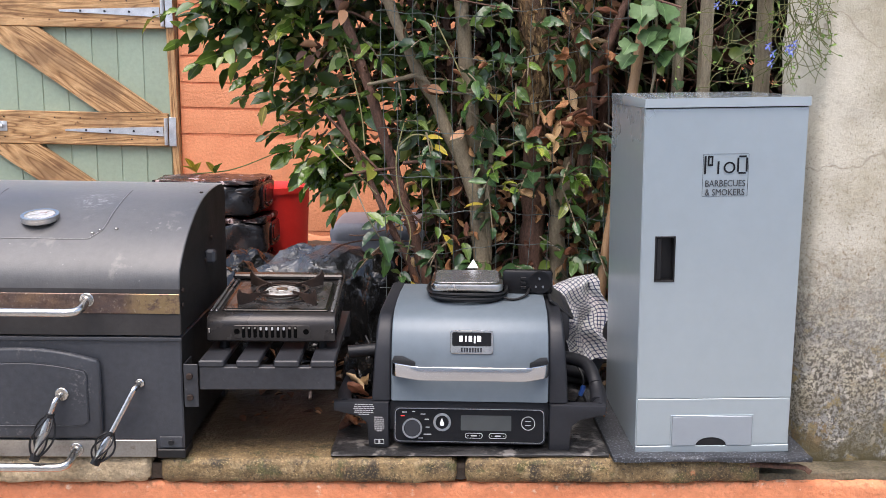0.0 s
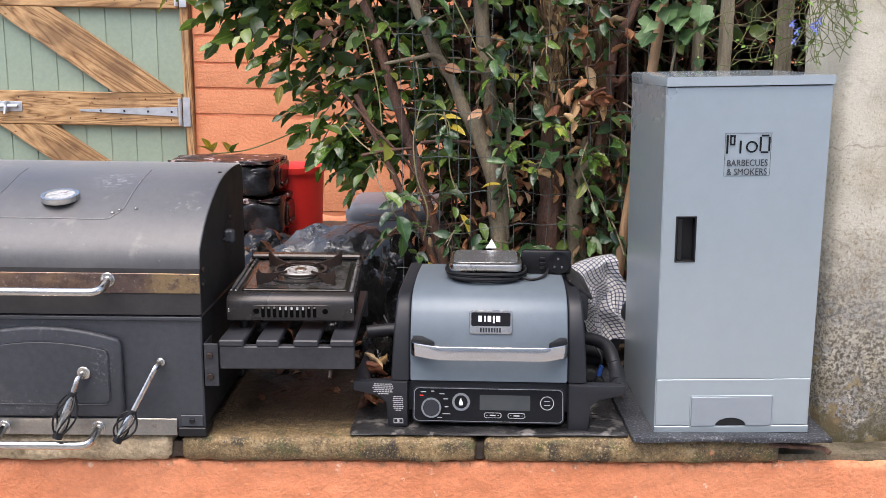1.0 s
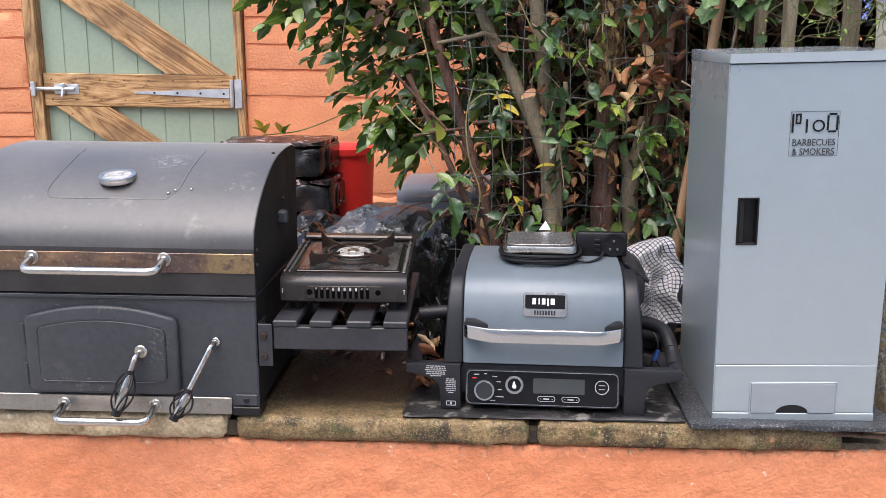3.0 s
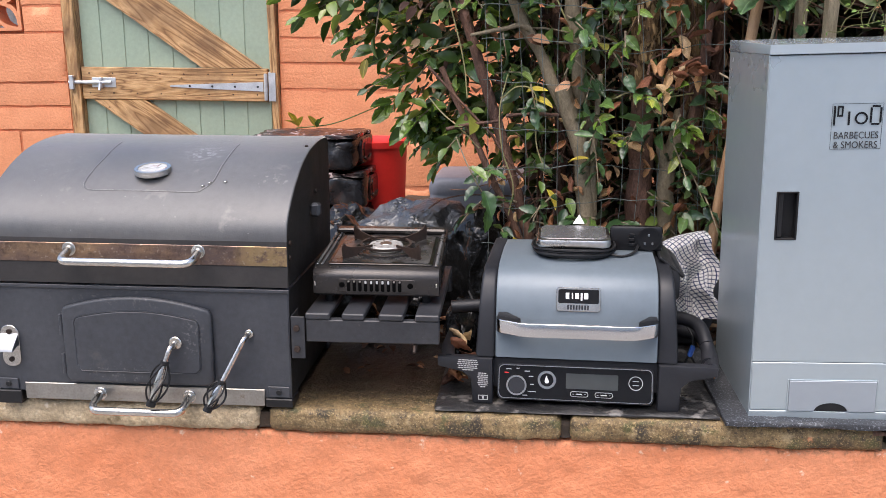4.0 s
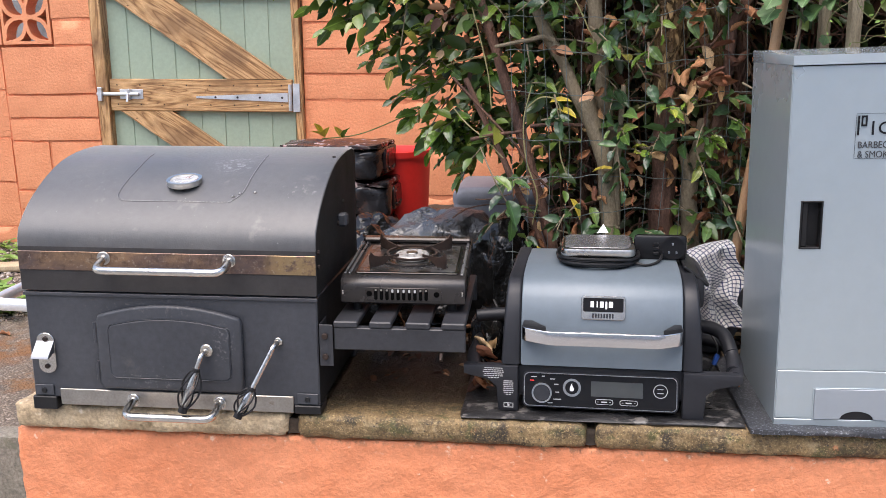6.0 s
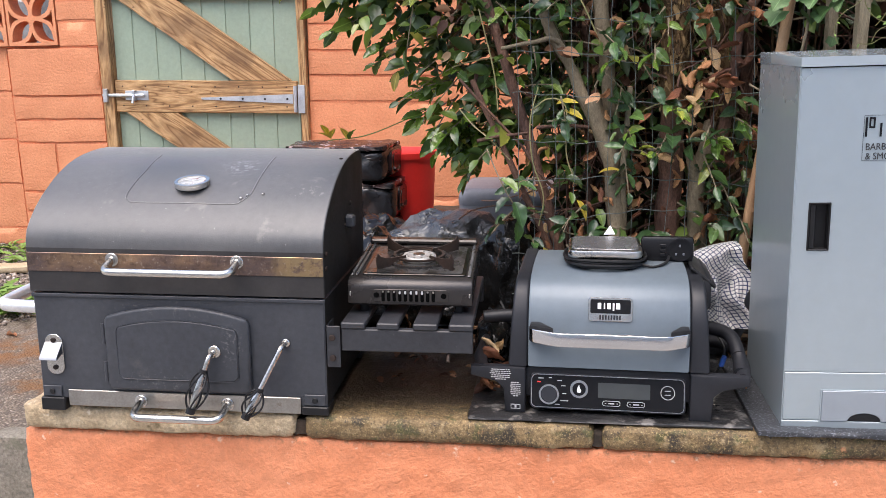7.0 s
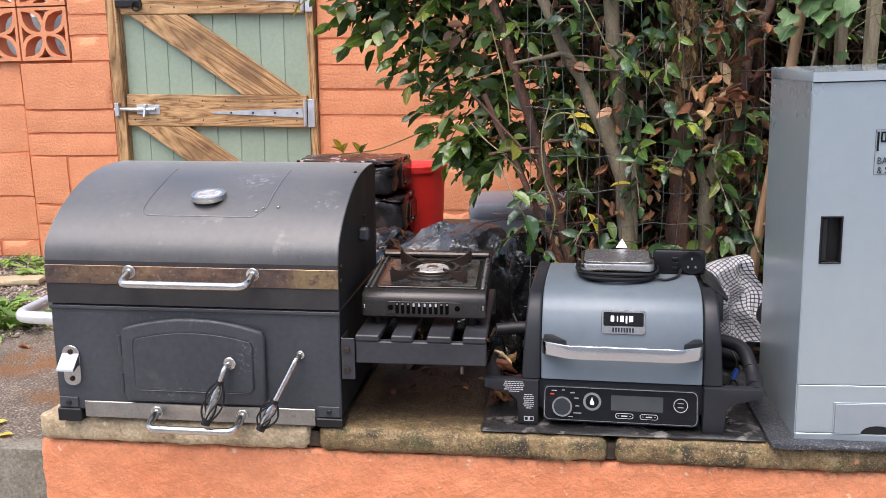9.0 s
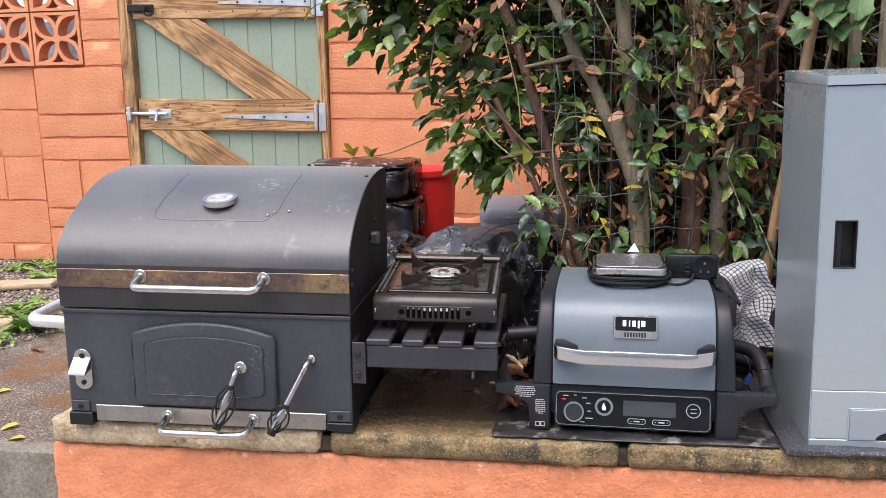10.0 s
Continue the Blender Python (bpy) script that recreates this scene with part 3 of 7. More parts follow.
# unseen paving; its pale grey is set to bounce light upward
PATIO = mat("unseen_patio_paving", (0.23, 0.218, 0.20), (0.31, 0.297, 0.275), 4, (0.6, 0.85), bump=1.0, bscale=80, fine=0.3)
bm = bmesh.new()
for ys, z in (((-60.0, 0.40), LOW), ((0.40, 60.0), G)):
    xs = [-60, -4, -2, -1, 0, 2, 60]
    yy = [ys[0]] + [q for q in (-3, -1, 0.9, 1.6, 2.4, 3.5) if ys[0] < q < ys[1]] + [ys[1]]
    vs = [[bm.verts.new((x, y, z)) for x in xs] for y in yy]
    for i in range(len(yy) - 1):
        for j in range(len(xs) - 1):
            bm.faces.new((vs[i][j], vs[i][j + 1], vs[i + 1][j + 1], vs[i + 1][j]))
for f in bm.faces:
    f.material_index = 1 if f.calc_center_median().y < 0.40 else 0
ground = part("ground", bm, [PATH_STONE, PATIO], smooth=None)
tagged(ground, "damp gravelly concrete path beside the raised bed", "ground", kind="structure")

bm = rough_block(-4.0, -0.66, 0.385, 0.46, LOW - 0.05, G + 0.004, 0.02, 0.006, 14, 0.006)
tagged(part("step", bm, LOW_STONE, smooth=60), "worn pale concrete step edge of the path", "step", kind="structure")

bm = rough_block(-0.655, 1.80, 0.003, 0.24, LOW - 0.02, -0.056, 0.0115, 0.0042, 26, 0.005)
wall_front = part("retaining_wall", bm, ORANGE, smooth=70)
tagged(wall_front, "low rendered retaining wall painted bright orange", "wall", kind="structure")
bm = rough_block(-0.652, -0.45, 0.24, 2.90, LOW - 0.02, -0.052, 0.05, 0.004, 20, 0.004)
tagged(part("retaining_wall_side", bm, ORANGE, smooth=70), "orange rendered side of the raised bed", "wall", kind="structure")

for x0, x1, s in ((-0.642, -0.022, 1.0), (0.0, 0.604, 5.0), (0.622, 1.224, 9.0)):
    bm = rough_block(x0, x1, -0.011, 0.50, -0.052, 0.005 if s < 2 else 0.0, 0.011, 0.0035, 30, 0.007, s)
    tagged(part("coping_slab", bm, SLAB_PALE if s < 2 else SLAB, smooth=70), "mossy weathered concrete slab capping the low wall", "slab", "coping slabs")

for x0, x1 in ((-0.026, 0.004), (0.600, 0.626)):
    tagged(part("joint", rough_block(x0, x1, 0.006, 0.45, -0.05, -0.014, 0.009, 0.004, 40, 0.002), SOIL, smooth=60), "dark mossy joint between the slabs", "joint", kind="structure")

bm = bmesh.new()
nx, ny = 60, 70
grid = [[bm.verts.new((-0.46 + 2.1 * i / nx, 0.10 + 2.83 * j / ny,
                       -0.03 - 0.02 * (j < 12) + 0.012 * noise.fractal(Vector((i * 0.3, j * 0.3, 0)), 1, 2, 4))) for i in range(nx + 1)] for j in range(ny + 1)]
for j in range(ny):
    for i in range(nx):
        bm.faces.new((grid[j][i], grid[j][i + 1], grid[j + 1][i + 1], grid[j + 1][i]))
tagged(part("soil", bm, SOIL, smooth=180), "damp dark soil of the raised bed", "soil", kind="structure")

bm = rough_block(1.226, 1.80, 0.016, 0.32, -0.2, -0.040, 0.014, 0.005, 16, 0.005)
tagged(part("ledge", bm, LEDGE, smooth=70), "mossy old concrete ledge at the foot of the plaster wall", "ledge", kind="structure")

# end of an old plastered wall beside the cabinet
bm = rough_block(1.289, 1.80, 0.078, 0.215, -0.06, 2.05, 0.02, 0.006, 7, 0.010, 3.0)
for v in bm.verts:     # its corner is slanted so the end face catches more front light
    s = max(0.0, 0.044 * (1 - (v.co.y - 0.078) / 0.137))
    if v.co.x < 1.37:
        v.co.x += s * min(1.0, (1.37 - v.co.x) / 0.08)
tagged(part("wall_plaster", bm, PLASTER, smooth=60), "old lime-rendered wall with peeling, lichen-spotted whitewash", "wall", kind="structure")
tagged(part("wall_plaster_far", rough_block(1.801, 3.4, 0.078, 0.30, -0.06, 2.05, 0.08, 0.006, 6, 0.004), PLASTER, smooth=60), "old lime-rendered wall going on", "wall", kind="structure")
tagged(part("retaining_wall_end", rough_block(1.801, 3.4, 0.003, 0.24, LOW - 0.02, -0.05, 0.05, 0.004, 20, 0.004), ORANGE, smooth=70), "orange rendered retaining wall going on", "wall", kind="structure")

# added out of view behind the camera to shape reflections and block low sky
BOUNCE_WHITE = mat("unseen_white_wall", (0.76, 0.76, 0.75), (0.84, 0.84, 0.83), 2, (0.8, 0.95), bump=0.5, bscale=60, fine=0.2)
tagged(part("wall_house", box(-8.0, 9.0, -6.3, -6.0, LOW, 3.2, 0), BOUNCE_WHITE, smooth=None), "plain white wall added out of view to shape light and reflections", "wall", kind="structure")


# ---- the orange block wall with its gate ----
WY = 2.95
block_wall = part("wall_blocks", box(-6.0, -1.985, WY + 0.004, WY + 0.2, G - 0.05, 0.861, 0), MORTAR, smooth=None)
box_right = box(-0.813, 4.0, WY + 0.003, WY + 0.2, G - 0.05, 2.6, 0)
block_wall_right = part("wall_blocks_right", box_right, MORTAR, smooth=None)
tagged(block_wall, "garden wall of rough concrete blocks painted orange", "wall", kind="structure")
tagged(block_wall_right, "house-side wall of rough concrete blocks painted orange", "wall", kind="structure")


def block_mesh(w, h, d, seed):
    bm = rough_block(0, w, 0, d, 0, h, 0.045, 0.0035, 14, 0.006, seed)
    finish(bm, 70)
    me = bpy.data.meshes.new("block")
    bm.to_mesh(me)
    bm.free()
    me.materials.append(ORANGE_BLOCK)
    return me


blocks_made = {}


def lay(x0, x1, z0, z1, parent, proud=0.0):
    key = (round(x1 - x0, 3), round(z1 - z0, 3), random.randrange(3))
    if key not in blocks_made:
        blocks_made[key] = block_mesh(key[0], key[1], 0.06, key[2] * 3.7 + key[0] * 11)
    ob = new("block", blocks_made[key])
    ob.parent = parent
    ob.location = (x0, WY - 0.004 - proud + random.uniform(-0.003, 0.003), z0)
    return ob


J = 0.008
part("pier_core", box(-2.213, -1.987, WY - 0.024, WY + 0.2, 0.846, 1.6, 0), MORTAR, block_wall)
part("pier_face", box(-2.529, -1.987, WY - 0.024, WY + 0.004, G, 0.845, 0), MORTAR, block_wall)
# left of the gate: pier courses and the panel that stands a little back
pier = [(G, -0.068), (-0.068, 0.046), (0.046, 0.325), (0.325, 0.455), (0.455, 0.585), (0.585, 0.850)]
for i, (a, b) in enumerate(pier):
    cuts = [-2.53, -2.30, -1.985] if i == 2 else [-2.53, -1.985]
    for x0, x1 in zip(cuts, cuts[1:]):
        lay(x0 + J / 2, x1 - J / 2, a + J / 2, b - J / 2, block_wall, 0.03)
for a, b in ((0.85, 0.99), (0.99, 1.10), (1.10, 1.22), (1.22, 1.34), (1.34, 1.46), (1.46, 1.60)):
    lay(-2.215, -1.985, a + J / 2, b - J / 2, block_wall, 0.03)
for i, (a, b) in enumerate([(G, -0.169), (-0.169, 0.089), (0.089, 0.345), (0.345, 0.615), (0.615, 0.86)]):
    off = (i % 2) * 0.2
    x = -2.545
    first = True
    while x > -4.6:
        w = 0.25 + off if first else 0.45
        lay(x - w + J / 2, x - J / 2, a + J / 2, b - J / 2, block_wall)
        x -= w
        first = False
# right of the gate
courses = [G, -0.20, 0.05, 0.305, 0.560, 0.697, 0.829, 0.965, 1.22, 1.47, 1.72, 1.97, 2.22]
for i, (a, b) in enumerate(zip(courses, courses[1:])):
    x = -0.815
    first = True
    while x < 2.0:
        w = 1.35 if not (first and i % 2) else 1.8
        lay(x + J / 2, x + w - J / 2, a + J / 2, b - J / 2, block_wall_right)
        x += w
        first = False


def screen_block(x0, z0, s=0.288):
    """A pierced block: a square frame with four leaf-shaped openings."""
    bm = bmesh.new()
    n, t = 72, 0.09
    cx, cz = x0 + s / 2, z0 + s / 2

    def solid(u, v):
        au, av = abs(u), abs(v)
        if max(au, av) > 0.88:
            return True
        # petals along the diagonals, a rib round each, open curved gaps between
        p, q = (au + av) / 1.4142, abs(au - av) / 1.4142
        w = 0.36 * math.sin(math.pi * min(1.0, p / 1.30))
        if q < w - 0.075:
            return p < 0.16
        return q < w + 0.075
    on = [[solid(-1 + 2 * (i + 0.5) / n, -1 + 2 * (j + 0.5) / n) for i in range(n)] for j in range(n)]
    vert = {}

    def vt(i, j, k):
        if (i, j, k) not in vert:
            vert[i, j, k] = bm.verts.new((x0 + s * i / n, WY - 0.03 + k * t, z0 + s * j / n))
        return vert[i, j, k]
    for j in range(n):
        for i in range(n):
            if not on[j][i]:
                continue
            for k in (0, 1):
                bm.faces.new([vt(i, j, k), vt(i + 1, j, k), vt(i + 1, j + 1, k), vt(i, j + 1, k)])
            for di, dj, e in ((-1, 0, ((0, 0), (0, 1))), (1, 0, ((1, 0), (1, 1))), (0, -1, ((0, 0), (1, 0))), (0, 1, ((0, 1), (1, 1)))):
                ii, jj = i + di, j + dj
                if not (0 <= ii < n and 0 <= jj < n and on[jj][ii]):
                    (a, b), (c, d) = e
                    bm.faces.new([vt(i + a, j + b, 0), vt(i + c, j + d, 0), vt(i + c, j + d, 1), vt(i + a, j + b, 1)])
    return part("screen_block", bm, ORANGE_BLOCK, block_wall, "pierced concrete screen block with a leaf pattern", smooth=None)


for k in range(5):
    for r in range(2):
        screen_block(-2.512 - 0.296 * k, 0.862 + 0.296 * r) if k else screen_block(-2.510, 0.862 + 0.296 * r)

FAR_WALL = mat("mottled_grey_render", (0.10, 0.10, 0.105), (0.30, 0.30, 0.30), 2.2, (0.7, 0.9), fine=0.3, spots=[((0.62, 0.62, 0.60), 2.6, 0.58, 0.04)])
tagged(part("wall_far", box(-9.0, -1.0, 4.6, 4.8, G, 1.32, 0.01), FAR_WALL), "mottled grey wall beyond the pierced blocks", "wall", kind="structure")
# the wall and gate beyond the pier hang a little down towards the house
SAG = Matrix.Translation((-1.98, 0, 0.60)) @ Matrix.Rotation(radians(1.15), 4, "Y") @ Matrix.Translation((1.98, 0, -0.60))
block_wall_right.matrix_basis = SAG
# gate posts
tagged(part("gate_post", box(-1.978, -1.915, WY - 0.05, WY + 0.08, G, 1.9, 0.004), WOOD_UP), "brown treated timber gate post against the orange wall", "post", "gate posts")
tagged(part("gate_post", box(-0.858, -0.817, WY - 0.030, WY + 0.08, G, 1.9, 0.004), WOOD_UP), "brown treated timber gate post against the orange wall", "post", "gate posts")

gate = empty("garden_gate", "closed garden gate, sage green boards with bare timber braces", "gate", SAG)
GX0, GX1 = -1.931, -0.863
nb = 8
bw = (GX1 - GX0) / nb
for k in range(nb):
    part("board", box(max(-1.911, GX0 + k * bw + 0.002), GX0 + (k + 1) * bw - 0.002, WY + 0.0, WY + 0.018, G + 0.06, 1.75, 0.003), GREEN_PAINT, gate)
part("backing", box(-1.905, GX1 - 0.01, WY + 0.0045, WY + 0.02, G + 0.07, 1.74, 0), GREEN_PAINT, gate)
RY0, RY1 = WY - 0.034, WY - 0.001
for z0, z1 in ((1.098, 1.27), (0.495, 0.668), (-0.12, 0.05)):
    part("rail", box(-1.909, -0.872, RY0, RY1, z0, z1, 0.004), WOOD, gate, "bare pine rail")


def brace(xa, xb, zt, zb, w):
    ol = [(xa, zt), (xa + w, zt), (xb, zb), (xb - w, zb)]
    dx, dz = xb - w - xa, zb - zt
    ang = math.atan2(dz, dx)
    bm = bmesh.new()
    lo = [bm.verts.new(((x - xa) * math.cos(ang) + (z - zt) * math.sin(ang), 0, -(x - xa) * math.sin(ang) + (z - zt) * math.cos(ang))) for x, z in ol]
    hi = [bm.verts.new((v.co.x, RY1 - RY0, v.co.z)) for v in lo]
    bm.faces.new(lo)
    bm.faces.new(hi[::-1])
    for i in range(4):
        bm.faces.new((lo[i], hi[i], hi[(i + 1) % 4], lo[(i + 1) % 4]))
    ob = part("brace", bm, WOOD, gate, "slanting pine brace")
    ob.matrix_basis = Matrix.Translation((xa, RY0, zt)) @ Matrix.Rotation(-ang, 4, "Y")
    return ob


brace(-1.856, -0.905, 1.096, 0.670, 0.325)
brace(-1.850, -0.900, 0.493, 0.052, 0.295)
for hz in (0.572, 1.18):
    hinge = part("hinge", prism([(-1.41, hz + 0.005), (-1.41, hz - 0.005), (-0.895, hz - 0.024), (-0.895, hz + 0.026)], "y", RY0 - 0.005, RY0 - 0.001), GALV, gate, "long galvanised tee hinge")
    part("plate", box(-0.866, -0.828, WY - 0.039, WY - 0.0345, hz - 0.075, hz + 0.075, 0.001), GALV, hinge)
    part("knuckle", tube([(-0.880, RY0 - 0.006, hz - 0.07), (-0.880, RY0 - 0.006, hz + 0.07)], 0.010, 10), GALV, hinge)
    for q in range(4):
        part("screw", disc((-1.30 + q * 0.125, RY0 - 0.006, hz), 0.006, "y", 0.004, 10), DARK_PLASTIC, hinge)
bolt = part("bolt", box(-1.85, -1.715, RY0 - 0.004, RY0 - 0.001, 0.560, 0.612, 0.001), GALV, gate, "galvanised sliding bolt")
part("bar", tube([(-1.975, RY0 - 0.014, 0.586), (-1.735, RY0 - 0.014, 0.586)], 0.010, 10), GALV, bolt)
part("keeper", box(-1.965, -1.94, WY - 0.07, WY - 0.051, 0.548, 0.622, 0.002), GALV, bolt)
part("staple", box(-1.80, -1.785, RY0 - 0.024, RY0 - 0.004, 0.556, 0.614, 0.002), GALV, bolt)
part("knob", tube([(-1.795, RY0 - 0.02, 0.59), (-1.795, RY0 - 0.035, 0.545)], 0.007, 8), GALV, bolt)
for k in range(nb):
    for z in (0.53, 0.635, 1.135, 1.235):
        part("nail", disc((GX0 + (k + 0.5) * bw, RY0 - 0.001, z), 0.004, "y", 0.002, 8), RUST, gate)
latch = part("latch", box(-1.93, -1.78, RY0 - 0.02, RY0 - 0.001, 1.135, 1.175, 0.004), BLACK_PLASTIC, gate, "black iron ring latch")
part("ring", ring((-1.80, RY0 - 0.03, 1.14), 0.03, 0.022, "y", 0.008), BLACK_PLASTIC, latch)


# ---- things on the wall: mat, slab, smoker cabinet ----
bm = rough_block(0.346, 0.916, -0.004, 0.47, 0.001, 0.009, 0.016, 0.0022, 18, 0.004, 2.0)
tagged(part("slate_mat", bm, SLATE, smooth=60), "thin wet black mat under the electric grill, edges frayed", "mat")
bm = rough_block(0.918, 1.319, -0.03, 0.40, 0.001, 0.013, 0.012, 0.0015, 30, 0.002, 4.0)
tagged(part("granite_slab", bm, GRANITE, smooth=60), "speckled dark slab under the smoker cabinet", "slab")
bm = tube(smooth_line([(1.20, -0.008, -0.012), (1.27, -0.01, -0.014), (1.31, -0.004, -0.020), (1.322, -0.014, -0.026)], 4), 0.0055, 7, wobble=0.15)
tagged(part("stick", bm, BARK_RED), "short dark stick under the slab", "stick")

CX0, CX1, CD, CZ0, CZ1 = 0.968, 1.2785, 0.33, 0.0, 0.7125
cab = empty("smoker_cabinet", "tall silver-blue steel smoker cabinet with one door and an ash drawer", "smoker cabinet", pose(CX0, 0, 0.0093, 0.95, -0.8, -0.21))
W = CX1 - CX0
bm = bmesh.new()
box(0, 0.002, 0.003, CD, CZ0, CZ1 - 0.017, 0.0006, bm=bm)
box(W - 0.002, W, 0.003, CD, CZ0, CZ1 - 0.017, 0.0006, bm=bm)
box(0.0021, W - 0.0021, CD - 0.004, CD, CZ0, CZ1 - 0.02, 0, bm=bm)
box(0.0021, W - 0.0021, 0.032, CD - 0.0045, CZ0 + 0.002, CZ1 - 0.028, 0, bm=bm)
part("body", bm, CABINET, cab, smooth=None)
part("cap", prism([(-0.004, CZ1 - 0.0170), (-0.004, CZ1), (CD + 0.003, CZ1 + 0.0065), (CD + 0.003, CZ1 - 0.0170)], "x", -0.001, W + 0.0015, 0.0014, seg=2), CAP_PAINT, cab, "folded steel top")
# door with an opening for the sunk pull
dx0, dx1, dz0, dz1 = 0.0015, W - 0.0015, 0.1172, 0.6930
hx0, hx1, hz0, hz1 = 0.0270, 0.0668, 0.3575, 0.4487
bm = bmesh.new()
for x0, x1, z0, z1 in ((dx0, hx0, dz0, dz1), (hx1, dx1, dz0, dz1), (hx0, hx1, dz0, hz0), (hx0, hx1, hz1, dz1)):
    box(x0, x1, 0.0, 0.010, z0, z1, 0, bm=bm)
door = part("door", bm, CABINET, cab)
lip = part("pull", ring((0, 0, 0), 0.01, 0.008, "y", 0.001, 8), BLACK_PLASTIC, door, "sunk black plastic door pull")
bm = bmesh.new()
box(hx0, hx1, 0.018, 0.02, hz0, hz1, 0, bm=bm)
box(hx0, hx0 + 0.003, -0.002, 0.018, hz0, hz1, 0.0008, bm=bm)
box(hx1 - 0.003, hx1, -0.002, 0.018, hz0, hz1, 0.0008, bm=bm)
box(hx0 + 0.003, hx1 - 0.003, -0.002, 0.018, hz1 - 0.003, hz1, 0.0008, bm=bm)
box(hx0 + 0.003, hx1 - 0.003, -0.002, 0.018, hz0, hz0 + 0.003, 0.0008, bm=bm)
box(hx0 + 0.003, hx0 + 0.015, 0.002, 0.018, hz0 + 0.003, hz1 - 0.003, 0.002, bm=bm)
finish(bm, 30)
bm.to_mesh(lip.data)
bm.free()
part("lower_panel", box(0.002, W - 0.002, 0.0, 0.01, 0.0165, 0.1155, 0.0012), CABINET, cab)
part("plinth", box(0.0, W, -0.001, 0.01, CZ0, 0.0155, 0.001), CABINET, cab)
dw0, dw1, dzb = 0.073, 0.234, 0.0165
ol = [(dw0, dzb), (dw0 + 0.048, dzb)]
for k in range(13):
    t = math.pi * (1 - k / 12)
    ol.append((dw0 + 0.0795 + 0.031 * math.cos(t), dzb + 0.0175 * math.sin(t)))
ol += [(dw1, dzb), (dw1, 0.0785), (dw0, 0.0785)]
part("drawer", prism(ol, "y", -0.0035, -0.0005, 0.0006), mat("drawer_front_steel", (0.30, 0.335, 0.37), (0.32, 0.36, 0.395), 2, (0.28, 0.36), 0.3, fine=0.04), cab, "ash drawer front with a half-moon finger hole")
part("drawer_hole", prism(ol[1:16] + [(dw0 + 0.113, dzb)], "y", -0.0012, -0.0002), BLACK_PLASTIC, cab)
bm = bmesh.new()
for x0, x1, z0, z1 in ((dw0 - 0.003, dw0 - 0.0005, 0.0160, 0.0810), (dw1 + 0.0005, dw1 + 0.0025, 0.0160, 0.0810), (dw0, dw1, 0.0790, 0.0810)):
    box(x0, x1, -0.0025, -0.0003, z0, z1, 0.0004, bm=bm)
part("drawer_frame", bm, CABINET, cab)
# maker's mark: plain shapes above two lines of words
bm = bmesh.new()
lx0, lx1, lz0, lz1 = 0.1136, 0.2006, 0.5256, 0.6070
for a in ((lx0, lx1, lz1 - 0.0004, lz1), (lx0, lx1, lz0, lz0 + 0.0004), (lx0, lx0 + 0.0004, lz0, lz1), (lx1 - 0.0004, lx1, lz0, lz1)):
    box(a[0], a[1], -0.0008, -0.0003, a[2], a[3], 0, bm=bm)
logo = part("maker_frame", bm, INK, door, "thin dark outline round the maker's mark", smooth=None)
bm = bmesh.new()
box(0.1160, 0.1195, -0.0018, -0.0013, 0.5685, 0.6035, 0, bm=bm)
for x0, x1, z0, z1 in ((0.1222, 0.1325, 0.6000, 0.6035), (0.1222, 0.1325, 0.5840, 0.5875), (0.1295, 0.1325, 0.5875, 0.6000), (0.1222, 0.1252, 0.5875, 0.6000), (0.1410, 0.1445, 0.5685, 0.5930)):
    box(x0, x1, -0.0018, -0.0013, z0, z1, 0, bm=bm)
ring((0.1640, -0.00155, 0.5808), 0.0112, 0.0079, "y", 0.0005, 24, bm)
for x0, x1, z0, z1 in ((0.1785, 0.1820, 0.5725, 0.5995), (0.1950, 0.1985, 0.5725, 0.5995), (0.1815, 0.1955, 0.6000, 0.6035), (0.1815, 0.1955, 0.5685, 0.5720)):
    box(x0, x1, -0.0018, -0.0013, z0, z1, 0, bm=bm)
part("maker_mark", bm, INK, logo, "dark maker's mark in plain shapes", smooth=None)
FRONT = Matrix.Rotation(radians(90), 4, "X")
FINE_INK = mat("thin_dark_print", (0.045, 0.048, 0.053), (0.060, 0.063, 0.068), 5, (0.7, 0.8), fine=0.03, spec=0.15)
words("BARBECUES", 0.0178, FINE_INK, Matrix.Translation((0.1570, -0.0014, 0.5446)) @ FRONT, logo, width=0.83)
words("& SMOKERS", 0.0178, FINE_INK, Matrix.Translation((0.1570, -0.0014, 0.5275)) @ FRONT, logo, width=0.83)

# ---- electric woodfire grill ----
NJ = empty("electric_grill", "slate grey electric grill with dark sides and steel handle", "grill", pose(0.634, 0.018, 0.0085, 0, 0, -2.5))
# lid: a section in (y, z), pushed sideways
lid_sec = [(0.004, 0.103), (0.010, 0.150), (0.021, 0.200), (0.034, 0.238), (0.048, 0.257), (0.070, 0.270), (0.10, 0.278), (0.15, 0.283), (0.22, 0.285), (0.32, 0.280), (0.36, 0.27), (0.37, 0.25), (0.37, 0.098)]
lid = part("lid", prism(lid_sec, "x", -0.165, 0.157, 0.004, seg=2), GREY_LID, NJ, "slate grey domed lid", smooth=40)


